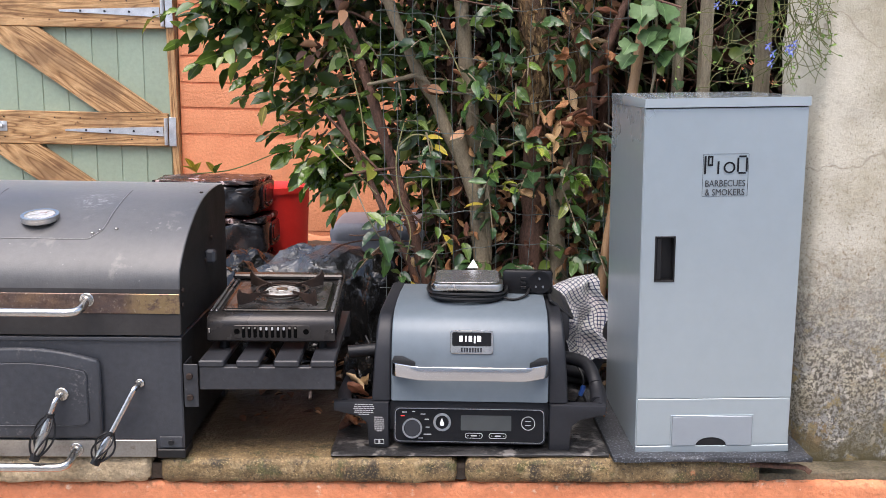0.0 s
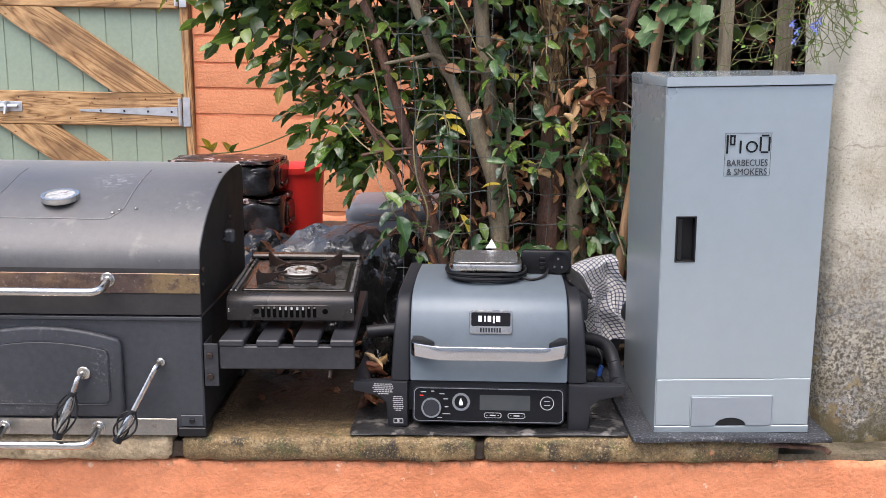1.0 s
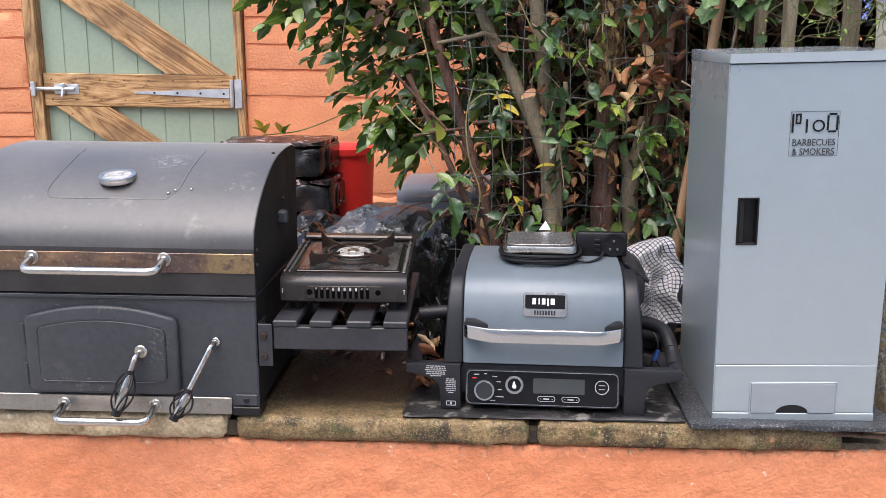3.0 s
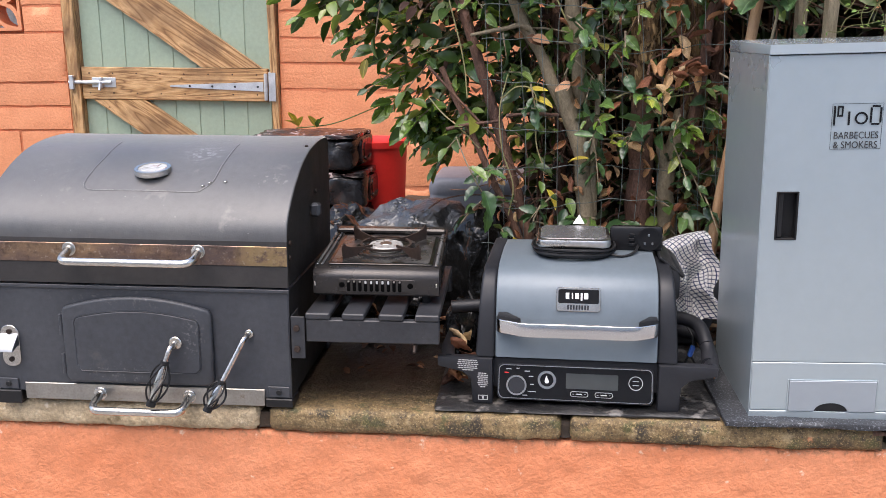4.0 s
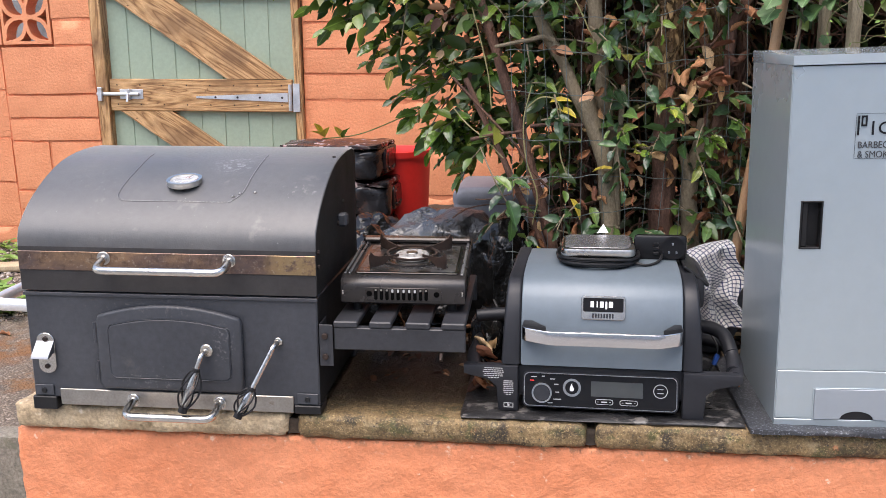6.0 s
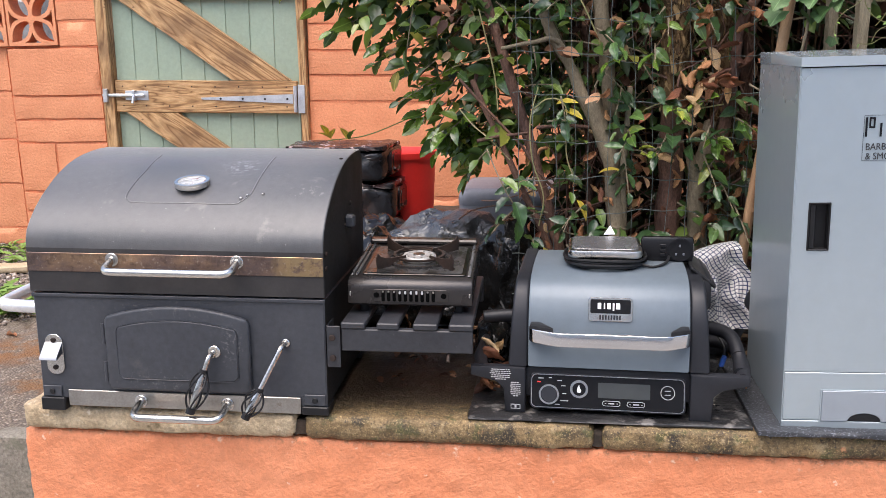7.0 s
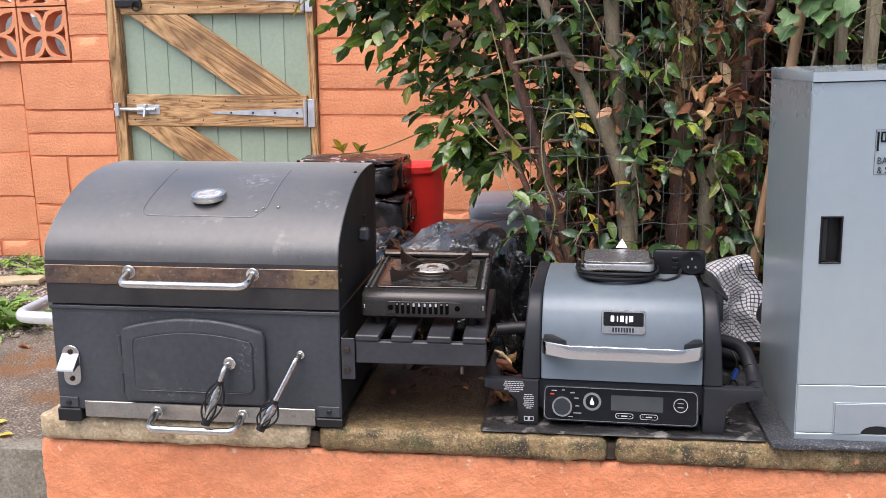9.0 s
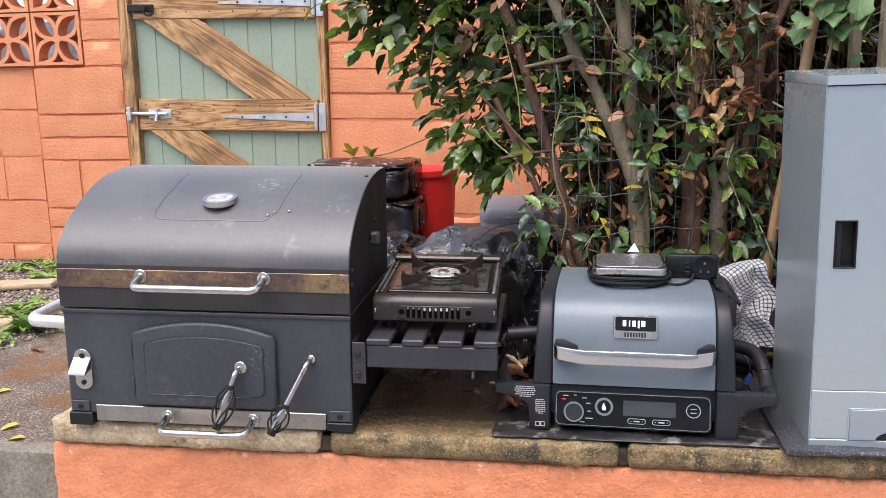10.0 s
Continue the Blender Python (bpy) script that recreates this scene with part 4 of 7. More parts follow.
for sx, inner in ((-1, 0.1655), (1, 0.1575)):
    sec = [(0.012, 0.100), (0.018, 0.150), (0.028, 0.200), (0.044, 0.240), (0.060, 0.258), (0.10, 0.272), (0.36, 0.274), (0.375, 0.25), (0.375, 0.100)]
    bm = prism(sec, "x", sx * inner, sx * (inner + 0.030), 0.006, seg=3)
    for v in bm.verts:
        if abs(v.co.x) > inner + 0.012:
            v.co.x += sx * 0.011 * (1 - (v.co.z - 0.098) / 0.18)
    part("side_panel", bm, DARK_PLASTIC, NJ, "dark moulded side of the lid", smooth=40)
# wood chip box on one side with its flap
sb = part("chip_box", box(0.187, 0.210, 0.14, 0.34, 0.195, 0.262, 0.006, 2), DARK_PLASTIC, NJ, "dark pellet box on the side of the lid")
part("flap", box(-0.030, 0.036, -0.095, 0.105, -0.004, 0.004, 0.003, 1, m=Matrix.Translation((0.190, 0.235, 0.266)) @ Matrix.Rotation(radians(38), 4, "Y")), BLACK_PLASTIC, sb)
# handle bar
front = [(q.x, q.y) for q in bent([(-0.163, 0.012, 0), (-0.161, -0.010, 0), (-0.106, -0.036, 0), (0.110, -0.036, 0), (0.155, -0.010, 0), (0.157, 0.012, 0)], 0.014, 6)]
rear = [(q.x, q.y) for q in bent([(0.151, 0.012, 0), (0.149, -0.004, 0), (0.107, -0.028, 0), (-0.103, -0.028, 0), (-0.155, -0.004, 0), (-0.157, 0.012, 0)], 0.010, 6)]
hb = part("handle", prism(front + rear, "z", 0.1595, 0.1875, 0.0015, seg=2), CHROME_BAR, NJ, "bent stainless handle bar", smooth=50)
for x0, x1 in ((-0.160, -0.112), (0.154, 0.116)):
    bm = prism([(x0, 0.020), (x0, -0.004), (x1, -0.026), (x1, -0.020), (x0 + (x1 - x0) * 0.4, 0.020)], "z", 0.182, 0.1945, 0.003, seg=2)
    part("bracket", bm, BLACK_PLASTIC, hb)
# badge
bd = part("badge", prism(rounded(-0.044, 0.044, 0.198, 0.246, 0.006), "y", -0.003, 0.001, 0.001), STEEL, NJ, "small silver and black badge plate")
part("badge_face", prism(rounded(-0.040, 0.040, 0.214, 0.242, 0.003), "y", -0.0036, -0.0030), GLOSS, bd)
bm = bmesh.new()
for x, w, h in ((-0.022, 0.007, 0.012), (-0.012, 0.0025, 0.012), (-0.003, 0.007, 0.012), (0.006, 0.0035, 0.015), (0.015, 0.008, 0.012)):
    box(x - w / 2, x + w / 2, -0.0042, -0.0036, 0.235 - h, 0.235, 0, bm=bm)
part("badge_marks", bm, WHITE, bd, "white maker's mark in plain shapes")
bm = bmesh.new()
for k in range(8):
    box(-0.022 + k * 0.0056, -0.0185 + k * 0.0056, -0.0036, -0.003, 0.2015, 0.2105, 0, bm=bm)
part("badge_bars", bm, DARK_PLASTIC, bd)
bd.matrix_basis = Matrix.Translation((0, 0.027, 0.222)) @ Matrix.Rotation(radians(-16), 4, "X") @ Matrix.Translation((0, 0, -0.222))
# base with its control panel
part("base", box(-0.182, 0.182, 0.022, 0.375, 0.030, 0.096, 0.006, 2), DARK_PLASTIC, NJ)
tilt = Matrix.Translation((0, 0.008, 0.011)) @ Matrix.Rotation(radians(-14), 4, "X")
cp = part("control_panel", prism(rounded(-0.161, 0.153, 0.0, 0.0745, 0.012), "y", -0.006, 0.02, 0.003, seg=2), DARK_PLASTIC, NJ, "black control panel with a dial and display")
cp.matrix_basis = tilt
part("panel_rim", prism(rounded(-0.158, 0.150, 0.003, 0.0715, 0.011), "y", -0.0068, -0.0062), STEEL, cp)
part("panel_face", prism(rounded(-0.1566, 0.1486, 0.0044, 0.0701, 0.0100), "y", -0.0078, -0.0069), GLOSS, cp)
dial = part("dial", ring((-0.1205, -0.016, 0.0325), 0.0205, 0.0168, "y", 0.020, 32), STEEL, cp, "chrome-ringed dial")
part("dial_face", disc((-0.1205, -0.0165, 0.0325), 0.0168, "y", 0.018, 28, 0.001), DIAL_GREY, dial)
btn = part("flame_button", ring((-0.060, -0.0085, 0.0435), 0.0185, 0.0135, "y", 0.0012, 32), STEEL, cp, "round flame button")
part("button_face", disc((-0.060, -0.0083, 0.0435), 0.012, "y", 0.001, 24), GLOSS, btn)
part("flame", prism([(-0.0045, -0.003), (-0.003, -0.007), (0.003, -0.007), (0.0045, -0.003), (0.001, 0.004), (0, 0.009), (-0.003, 0.003)], "y", -0.0006, 0.0), WHITE, btn).matrix_basis = Matrix.Translation((-0.060, -0.0089, 0.0435))
part("display", prism(rounded(-0.0215, 0.0825, 0.0275, 0.0585, 0.002), "y", -0.0084, -0.0079), SCREEN, cp, "unlit display window")
for x in (0.0055, 0.0545):
    bm = prism(rounded(x - 0.018, x + 0.018, 0.0115, 0.0225, 0.005), "y", -0.0083, -0.0079)
    rim = part("key", bm, PRINT_GREY, cp)
    part("key_face", prism(rounded(x - 0.0170, x + 0.0170, 0.0125, 0.0215, 0.0045), "y", -0.0088, -0.0084), GLOSS, rim)
    bm = bmesh.new()
    box(x - 0.006, x + 0.006, -0.0093, -0.0089, 0.0158, 0.0182, 0, bm=bm)
    for q in (-0.012, 0.012):
        box(x + q - 0.0014, x + q + 0.0014, -0.0093, -0.0089, 0.0165, 0.0174, 0, bm=bm)
    part("key_mark", bm, PRINT_GREY, rim)
sk = part("start_key", ring((0.117, -0.0083, 0.0435), 0.0142, 0.0128, "y", 0.0008, 28), PRINT_GREY, cp)
bm = bmesh.new()
for z in (0.0475, 0.0395):
    box(0.111, 0.123, -0.0085, -0.0079, z - 0.0007, z + 0.0007, 0, bm=bm)
part("start_mark", bm, PRINT_GREY, sk)
bm = bmesh.new()
for x, z, w in ((-0.138, 0.063, 0.011), (-0.119, 0.0645, 0.006), (-0.100, 0.0595, 0.010), (-0.092, 0.049, 0.009), (-0.090, 0.033, 0.008), (-0.090, 0.0185, 0.016), (-0.104, 0.0105, 0.010)):
    box(x - w / 2, x + w / 2, -0.0083, -0.0079, z - 0.0009, z + 0.0009, 0, bm=bm)
part("dial_marks", bm, PRINT_GREY, cp)
part("red_mark", box(-0.146, -0.138, -0.0083, -0.0079, 0.0545, 0.0565, 0), RED, cp)
# carrying arms that come down as feet
for sx in (-1, 1):
    ol = [(0.160, 0.098), (0.160, 0.0), (0.202, 0.0), (0.206, 0.052), (0.222, 0.066), (0.274, 0.078), (0.274, 0.098)]
    ol = [(sx * a - (0.010 if sx < 0 else 0), b) for a, b in ol]
    arm = part("arm", prism(ol, "y", 0.004 if sx < 0 else 0.002, 0.030, 0.005, seg=2), DARK_PLASTIC, NJ, "dark carrying arm and foot")
    lx = 0.262 if sx > 0 else 0.238
    loop = bent([(sx * lx, 0.050, 0.088), (sx * (lx + 0.006), 0.09, 0.095), (sx * (lx + 0.002), 0.12, 0.118), (sx * (lx - 0.006), 0.17, 0.136), (sx * 0.215, 0.20, 0.140), (sx * 0.180, 0.20, 0.140)], 0.025)
    if sx < 0:
        loop = [(-0.276, 0.16, 0.158), (-0.23, 0.17, 0.160), (-0.182, 0.18, 0.160)]
    part("loop", tube(loop, 0.0145, 12), DARK_PLASTIC, arm)
    low = bent([(sx * 0.262, 0.018, 0.086), (sx * 0.276, 0.10, 0.085), (sx * 0.276, 0.24, 0.085), (sx * 0.18, 0.30, 0.085)], 0.03)
    part("lower_bar", tube(low, 0.0145, 12), DARK_PLASTIC, arm)
    part("rear_foot", box(sx * 0.160, sx * 0.200, 0.30, 0.34, 0.0, 0.095, 0.006), DARK_PLASTIC, arm)
    if sx < 0:
        bm = bmesh.new()
        for x, z, half, lines in ((-0.221, 0.0925, 0.022, 6), (-0.190, 0.0655, 0.011, 8)):
            for k in range(lines):
                a = x - half * (1 if k < lines - 1 else 0.5) * (0.85 + 0.15 * (k * 7 % 3) / 2)
                end = 2 * x - a
                while a < end - 0.002:
                    w = 0.0035 + 0.0035 * ((k * 5 + int(a * 2000)) % 4) / 3
                    box(a, min(a + w, end), 0.0033, 0.0039, z - k * 0.0042, z - k * 0.0042 + 0.0017, 0, bm=bm)
                    a += w + 0.0012
        for x0, x1, z0, z1 in ((-0.200, -0.180, 0.0085, 0.0098), (-0.200, -0.180, 0.0175, 0.0188), (-0.200, -0.1987, 0.0085, 0.0188), (-0.1813, -0.180, 0.0085, 0.0188), (-0.192, -0.188, 0.0110, 0.0165)):
            box(x0, x1, 0.0033, 0.0039, z0, z1, 0, bm=bm)
        part("notice", bm, PRINT_GREY, arm, "small white printed notice, too small to read", smooth=None)

# on the lid: a steel-topped unit with its lead wound round it, and a plug
unit = empty("steel_topped_unit", "flat steel-topped unit with wound black lead on the grill", "unit", pose(0.630, 0.215, 0.2940, 0, 0, -2))
part("base", prism(rounded(-0.076, 0.076, -0.075, 0.075, 0.025), "z", 0.006, 0.020, 0.003), BLACK_PLASTIC, unit)
part("top", prism(rounded(-0.078, 0.078, -0.078, 0.078, 0.022), "z", 0.020, 0.038, 0.005, seg=2), STEEL, unit, "brushed steel top")
part("inset", prism(rounded(-0.070, 0.070, -0.070, 0.070, 0.018), "z", 0.0383, 0.040, 0.001), PLATE, unit)
bm = bmesh.new()
for k in range(4):
    pts = []
    for s in range(40):
        t = 2 * math.pi * s / 39
        rr = 0.083 + 0.004 * (k % 2) + 0.002 * math.sin(3 * t + k)
        pts.append((rr * math.copysign(abs(math.cos(t)) ** 0.7, math.cos(t)), rr * math.copysign(abs(math.sin(t)) ** 0.7, math.sin(t)), 0.003 + 0.0045 * k + 0.001 * math.sin(2 * t)))
    tube(pts, 0.003, 6, bm)
tube(smooth_line([(0.07, -0.05, 0.006), (0.10, -0.055, 0.0), (0.128, -0.03, 0.0035), (0.140, 0.01, 0.012)], 5), 0.003, 6, bm)
part("lead", bm, BLACK_PLASTIC, unit, "wound black lead")
plug = empty("plug_adaptor", "black plastic plug lying on edge on the grill lid", "plug", pose(0.765, 0.225, 0.290, -8, 0, -4))
part("shell", box(-0.056, 0.056, -0.012, 0.012, 0.001, 0.056, 0.008, 2), GLOSS, plug)
part("ring", ring((0.027, -0.014, 0.028), 0.025, 0.021, "y", 0.006, 28), GLOSS, plug)
part("socket_face", disc((0.027, -0.0125, 0.028), 0.021, "y", 0.002, 24), GLOSS, plug)
for x, z in ((0.026, 0.036), (0.018, 0.018), (0.034, 0.018)):
    part("pin", box(x - 0.002, x + 0.002, -0.018, -0.012, z - 0.0025, z + 0.0025, 0.0006), SATIN, plug)
for z in (0.012, 0.022, 0.032):
    part("clip", box(-0.016, -0.003, -0.017, -0.011, z, z + 0.007, 0.001), GLOSS, plug)
bm = bmesh.new()
vs = [bm.verts.new(q) for q in ((-0.013, 0, 0), (0.013, 0.002, 0), (0.002, 0.012, 0.019), (-0.013, 0.001, -0.001), (0.013, 0.003, -0.001), (0.002, 0.013, 0.018))]
for f in ((0, 1, 2), (5, 4, 3), (0, 3, 4, 1), (1, 4, 5, 2), (2, 5, 3, 0)):
    bm.faces.new([vs[q] for q in f])
card = part("card_corner", bm, WHITE, smooth=None)
card.location = (0.645, 0.30, 0.335)
tagged(card, "corner of a white card standing behind the steel-topped unit", "card")


# a lead hanging beside the grill, and a blue plug under its handle
pts = smooth_line([(0.400, 0.24, 0.190), (0.412, 0.225, 0.168), (0.420, 0.22, 0.135), (0.413, 0.22, 0.093), (0.408, 0.22, 0.059), (0.402, 0.225, 0.016)], 10)
lead = empty("hanging_lead", "black lead with a coiled end hanging beside the grill", "lead", pose(0, 0, 0))
part("cable", tube(pts, 0.0028, 8), BLACK_PLASTIC, lead)
coil = [(p.x + 0.006 * math.cos(k * 0.9), p.y + 0.006 * math.sin(k * 0.9), p.z) for k, p in enumerate(pts[12:44])]
part("coil", tube(coil, 0.0016, 6), GLOSS, lead)
part("tag", box(0.386, 0.398, 0.2330, 0.2345, 0.150, 0.166, 0), mat("yellow_tag", (0.50, 0.38, 0.06), (0.58, 0.44, 0.08), 20, (0.5, 0.6)), lead, "small yellow tag")
pts = smooth_line([(0.868, 0.205, 0.012), (0.876, 0.20, 0.045), (0.889, 0.20, 0.074), (0.893, 0.21, 0.100), (0.880, 0.24, 0.125)], 6)
bp = empty("blue_plug", "small blue plug on a dark lead beside the grill", "plug", pose(0, 0, 0))
part("lead", tube(pts, 0.0025, 8), BLACK_PLASTIC, bp)
part("body", box(-0.005, 0.005, -0.005, 0.005, -0.013, 0.013, 0.002, m=Matrix.Translation((0.889, 0.198, 0.074)) @ Matrix.Rotation(radians(18), 4, "Y")), mat("blue_plastic", (0.02, 0.09, 0.40), (0.03, 0.12, 0.48), 20, (0.35, 0.45)), bp)


# ---- barrel barbecue with its side shelf ----
BQ = empty("charcoal_barbecue", "large black steel charcoal barbecue with a curved lid, closed", "barbecue", pose(0.052, -0.008, 0.004, 0, 1.0, 1.8))
BW = -0.6285
LID = [(0.418, 0.2565), (-0.005, 0.2565), (-0.005, 0.350), (-0.003, 0.366), (0.004, 0.386), (0.022, 0.407), (0.045, 0.428), (0.072, 0.447), (0.100, 0.4635), (0.130, 0.479),
       (0.160, 0.4915), (0.190, 0.5020), (0.225, 0.5105), (0.260, 0.5160), (0.300, 0.5200), (0.340, 0.5220), (0.385, 0.5215), (0.408, 0.515), (0.418, 0.500), (0.418, 0.40)]


def lid_z(y):
    for (a, za), (b, zb) in zip(LID[3:], LID[4:]):
        if a <= y <= b:
            return za + (zb - za) * (y - a) / (b - a)
    return 0.52


bm = box(BW, 0, 0.0, 0.412, 0.016, 0.2525, 0.003)
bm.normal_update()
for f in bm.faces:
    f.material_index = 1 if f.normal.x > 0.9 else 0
part("firebox", bm, [BBQ_BLACK, END_BLACK], BQ)
bm = prism(LID, "x", BW - 0.002, 0.002, 0.002)
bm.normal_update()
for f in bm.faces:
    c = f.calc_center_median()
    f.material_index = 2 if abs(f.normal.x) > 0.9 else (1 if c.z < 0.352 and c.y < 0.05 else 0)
part("lid", bm, [LID_BLACK, SKIRT, END_BLACK], BQ, "curved lid, scuffed black paint", smooth=24)
part("seam_flange", box(BW - 0.001, 0.002, -0.004, -0.0003, 0.2440, 0.2515, 0.001), BBQ_BLACK, BQ)
part("band", box(BW - 0.001, 0.0015, -0.0075, -0.0052, 0.3005, 0.3405, 0.0008), BURNT, BQ, "heat-stained steel band")


def pull(x0, x1, z, y0, out, drop, r, label):
    h = part("handle", tube(bent([(x0, y0, z), (x0, y0 - out, z - drop), (x1, y0 - out, z - drop), (x1, y0, z)], 0.022, 6), r, 14), BRIGHT_TUBE, BQ, label)
    for x in (x0, x1):
        part("flange", disc((x, y0 - 0.002, z), r * 1.65, "y", 0.005, 20, 0.001), STEEL, h)


pull(-0.443, -0.177, 0.328, -0.006, 0.050, 0.0145, 0.0085, "stainless tube handle")
pull(-0.404, -0.214, 0.0185, -0.005, 0.054, 0.0155, 0.0085, "stainless tube handle of the ash tray")
part("ash_strip", box(-0.567, -0.0555, -0.0055, -0.0008, 0.0020, 0.0380, 0.001), DULL_STEEL, BQ, "plain stainless strip")
# loop handle at the far side
# paler than the other handles: bright sky reflection put into the colour
part("side_handle", tube(bent([(BW + 0.004, 0.022, 0.213), (BW - 0.098, 0.030, 0.213), (BW - 0.098, 0.175, 0.216), (BW + 0.004, 0.185, 0.216)], 0.035, 6), 0.0142, 14), mat("sky_bright_steel_tube", (0.76, 0.75, 0.74), (0.84, 0.83, 0.82), 10, (0.34, 0.42), 0.8, 0.05, 300, 0.1), BQ, "stainless loop handle")
# thermometer
slope = math.atan2(lid_z(0.13) - lid_z(0.09), 0.04)
th = part("thermometer", disc((0, 0, 0.001), 0.037, "z", 0.010, 32, 0.002), STEEL, BQ, "round thermometer with a bright rim")
th.matrix_basis = Matrix.Translation((-0.307, 0.109, lid_z(0.109) + 0.003)) @ Matrix.Rotation(slope * 0.42, 4, "X")
part("rim", ring((0, 0, 0.0065), 0.037, 0.0300, "z", 0.004, 32), STEEL, th)
part("dial", disc((0, 0, 0.0064), 0.0298, "z", 0.001, 28), mat("clouded_dial", (0.22, 0.21, 0.19), (0.60, 0.59, 0.56), 55, (0.1, 0.2), spots=[((0.20, 0.07, 0.05), 60, 0.60, 0.05), ((0.10, 0.09, 0.08), 45, 0.60, 0.08)]), th, "clouded, faded dial")
bm = bmesh.new()
for k in range(9):
    t = radians(-30 + 30 * k)
    box(-0.0007, 0.0007, 0.020, 0.023, 0, 0.0004, 0, bm=bm, m=Matrix.Translation((0, 0, 0.0070)) @ Matrix.Rotation(t, 4, "Z"))
box(-0.001, 0.001, -0.004, 0.019, 0, 0.0007, 0, bm=bm, m=Matrix.Translation((0, 0, 0.0071)) @ Matrix.Rotation(radians(70), 4, "Z"))
part("marks", bm, PRINT_GREY, th)
# pressed outline on the lid
pts = []
for x, y in ((-0.436, 0.255), (-0.433, 0.168), (-0.438, 0.118), (-0.441, 0.078), (-0.430, 0.062), (-0.405, 0.059), (-0.301, 0.059), (-0.205, 0.058), (-0.186, 0.066), (-0.171, 0.086), (-0.167, 0.131), (-0.164, 0.186), (-0.164, 0.252)):
    pts.append((x, y, 0))
pts = [(q.x, q.y, lid_z(q.y) - 0.0011) for q in smooth_line(pts, 5)]
part("pressed_line", tube(pts, 0.0022, 8), LID_BLACK, BQ)
for x, y in ((-0.145, 0.084), (-0.177, 0.080), (-0.189, 0.072), (-0.010, 0.240)):
    part("rivet", disc((x, y, lid_z(y) + 0.001), 0.0042, "z", 0.004, 10, 0.001), STEEL if y < 0.2 else RUST, BQ)


# ash door with an arched top
def arch(x0, x1, z0, z1, rise, r=0.010):
    out = [(x0 + r, z0), (x1 - r, z0), (x1, z0 + r)]
    n = 16
    out.append((x1, z1 - r))
    for k in range(n + 1):
        t = k / n
        out.append((x1 - r * 0.5 - (x1 - x0 - r) * t, z1 + rise * (1 - (2 * t - 1) ** 2)))
    out += [(x0, z1 - r), (x0, z0 + r)]
    return out


dr = part("door", prism(arch(-0.470, -0.158, 0.045, 0.2070, 0.024), "y", -0.015, -0.0008, 0.006, seg=3), BBQ_BLACK, BQ, "arched ash door with a pressed inner panel")
part("inner_panel", prism(arch(-0.443, -0.1815, 0.072, 0.1870, 0.0165), "y", -0.0185, -0.0152, 0.003), BBQ_BLACK, dr)
for z in (0.168, 0.084):
    part("hinge", tube([(-0.4745, -0.008, z - 0.022), (-0.4745, -0.008, z + 0.022)], 0.0044, 8), BBQ_BLACK, dr)


def poker(x, z, y0, tip, grip):
    """A rod on a round rose with a wire-coil grip."""
    tip = Vector(tip)
    a = Vector((x, y0, z))
    elbow = a + Vector((-0.004, -0.024, -0.004))
    g0 = elbow + (tip - elbow) * grip
    rod = part("lever", tube(bent([a, elbow, tip], 0.010, 4), 0.0055, 10), BRIGHT_TUBE, BQ, "steel lever with a wire spiral grip")
    part("rose", disc((x, y0 - 0.002, z), 0.0135 if grip < 0.4 else 0.009, "y", 0.006, 20, 0.0015), BRIGHT_TUBE, rod)
    d = (tip - g0)
    ln = d.length
    u = d.normalized()
    p = u.cross(Vector((0, 0, 1))).normalized()
    q = u.cross(p)
    for k in range(5):
        pts = []
        for s in range(15):
            t = s / 14
            rr = 0.005 + 0.016 * math.sin(math.pi * t) ** 0.8
            ang = 2 * math.pi * k / 5 + 1.3 * t
            pts.append(g0 + u * (ln * t) + (p * math.cos(ang) + q * math.sin(ang)) * rr)
        part("wire", tube(pts, 0.0020, 6), BLACK_PLASTIC, rod)
    part("core", tube([g0, g0 + u * ln * 0.35, g0 + u * ln * 0.7, tip], 0.005, 10, radii=[0.005, 0.008, 0.008, 0.005]), STEEL, rod)
    part("collar", tube([g0 - u * 0.004, g0 + u * 0.004], 0.0085, 12), BLACK_PLASTIC, rod)
    part("end_cap", tube([tip - u * 0.006, tip + u * 0.006], 0.0095, 12), BLACK_PLASTIC, rod)


poker(-0.231, 0.1395, -0.0185, (-0.2706, -0.066, 0.0265), 0.27)
poker(-0.0835, 0.1575, -0.001, (-0.1540, -0.066, 0.0190), 0.62)
# bottle opener
op = part("bottle_opener", prism(rounded(-0.610, -0.571, 0.0715, 0.1615, 0.018, 6), "y", -0.004, -0.0008, 0.0008), STEEL, BQ, "steel bottle opener plate")
bm = prism([(-0.004, 0.144), (-0.030, 0.119), (-0.033, 0.113), (-0.030, 0.112), (-0.006, 0.120), (-0.004, 0.116)], "x", -0.610, -0.571, 0.0006)
part("lip", bm, SATIN, op)
for z in (0.148, 0.0875):
    part("screw", disc((-0.5905, -0.005, z), 0.0055, "y", 0.004, 12, 0.001), RUST, op)
# corner feet
for x0, x1 in ((BW - 0.002, BW + 0.052), (-0.054, 0.003)):
    ft = part("foot", box(x0, x1, -0.0065, 0.05, -0.0105 if x0 < -0.3 else 0.0002, 0.019, 0.002), BLACK_PLASTIC, BQ)
    part("tab", box(x0 + 0.006, x1 - 0.006, -0.0040, -0.0006, 0.0215, 0.045, 0.001), BBQ_BLACK, ft)
    part("screw", disc(((x0 + x1) / 2, -0.005, 0.033), 0.006, "y", 0.004, 12, 0.001), BLACK_PLASTIC, ft)
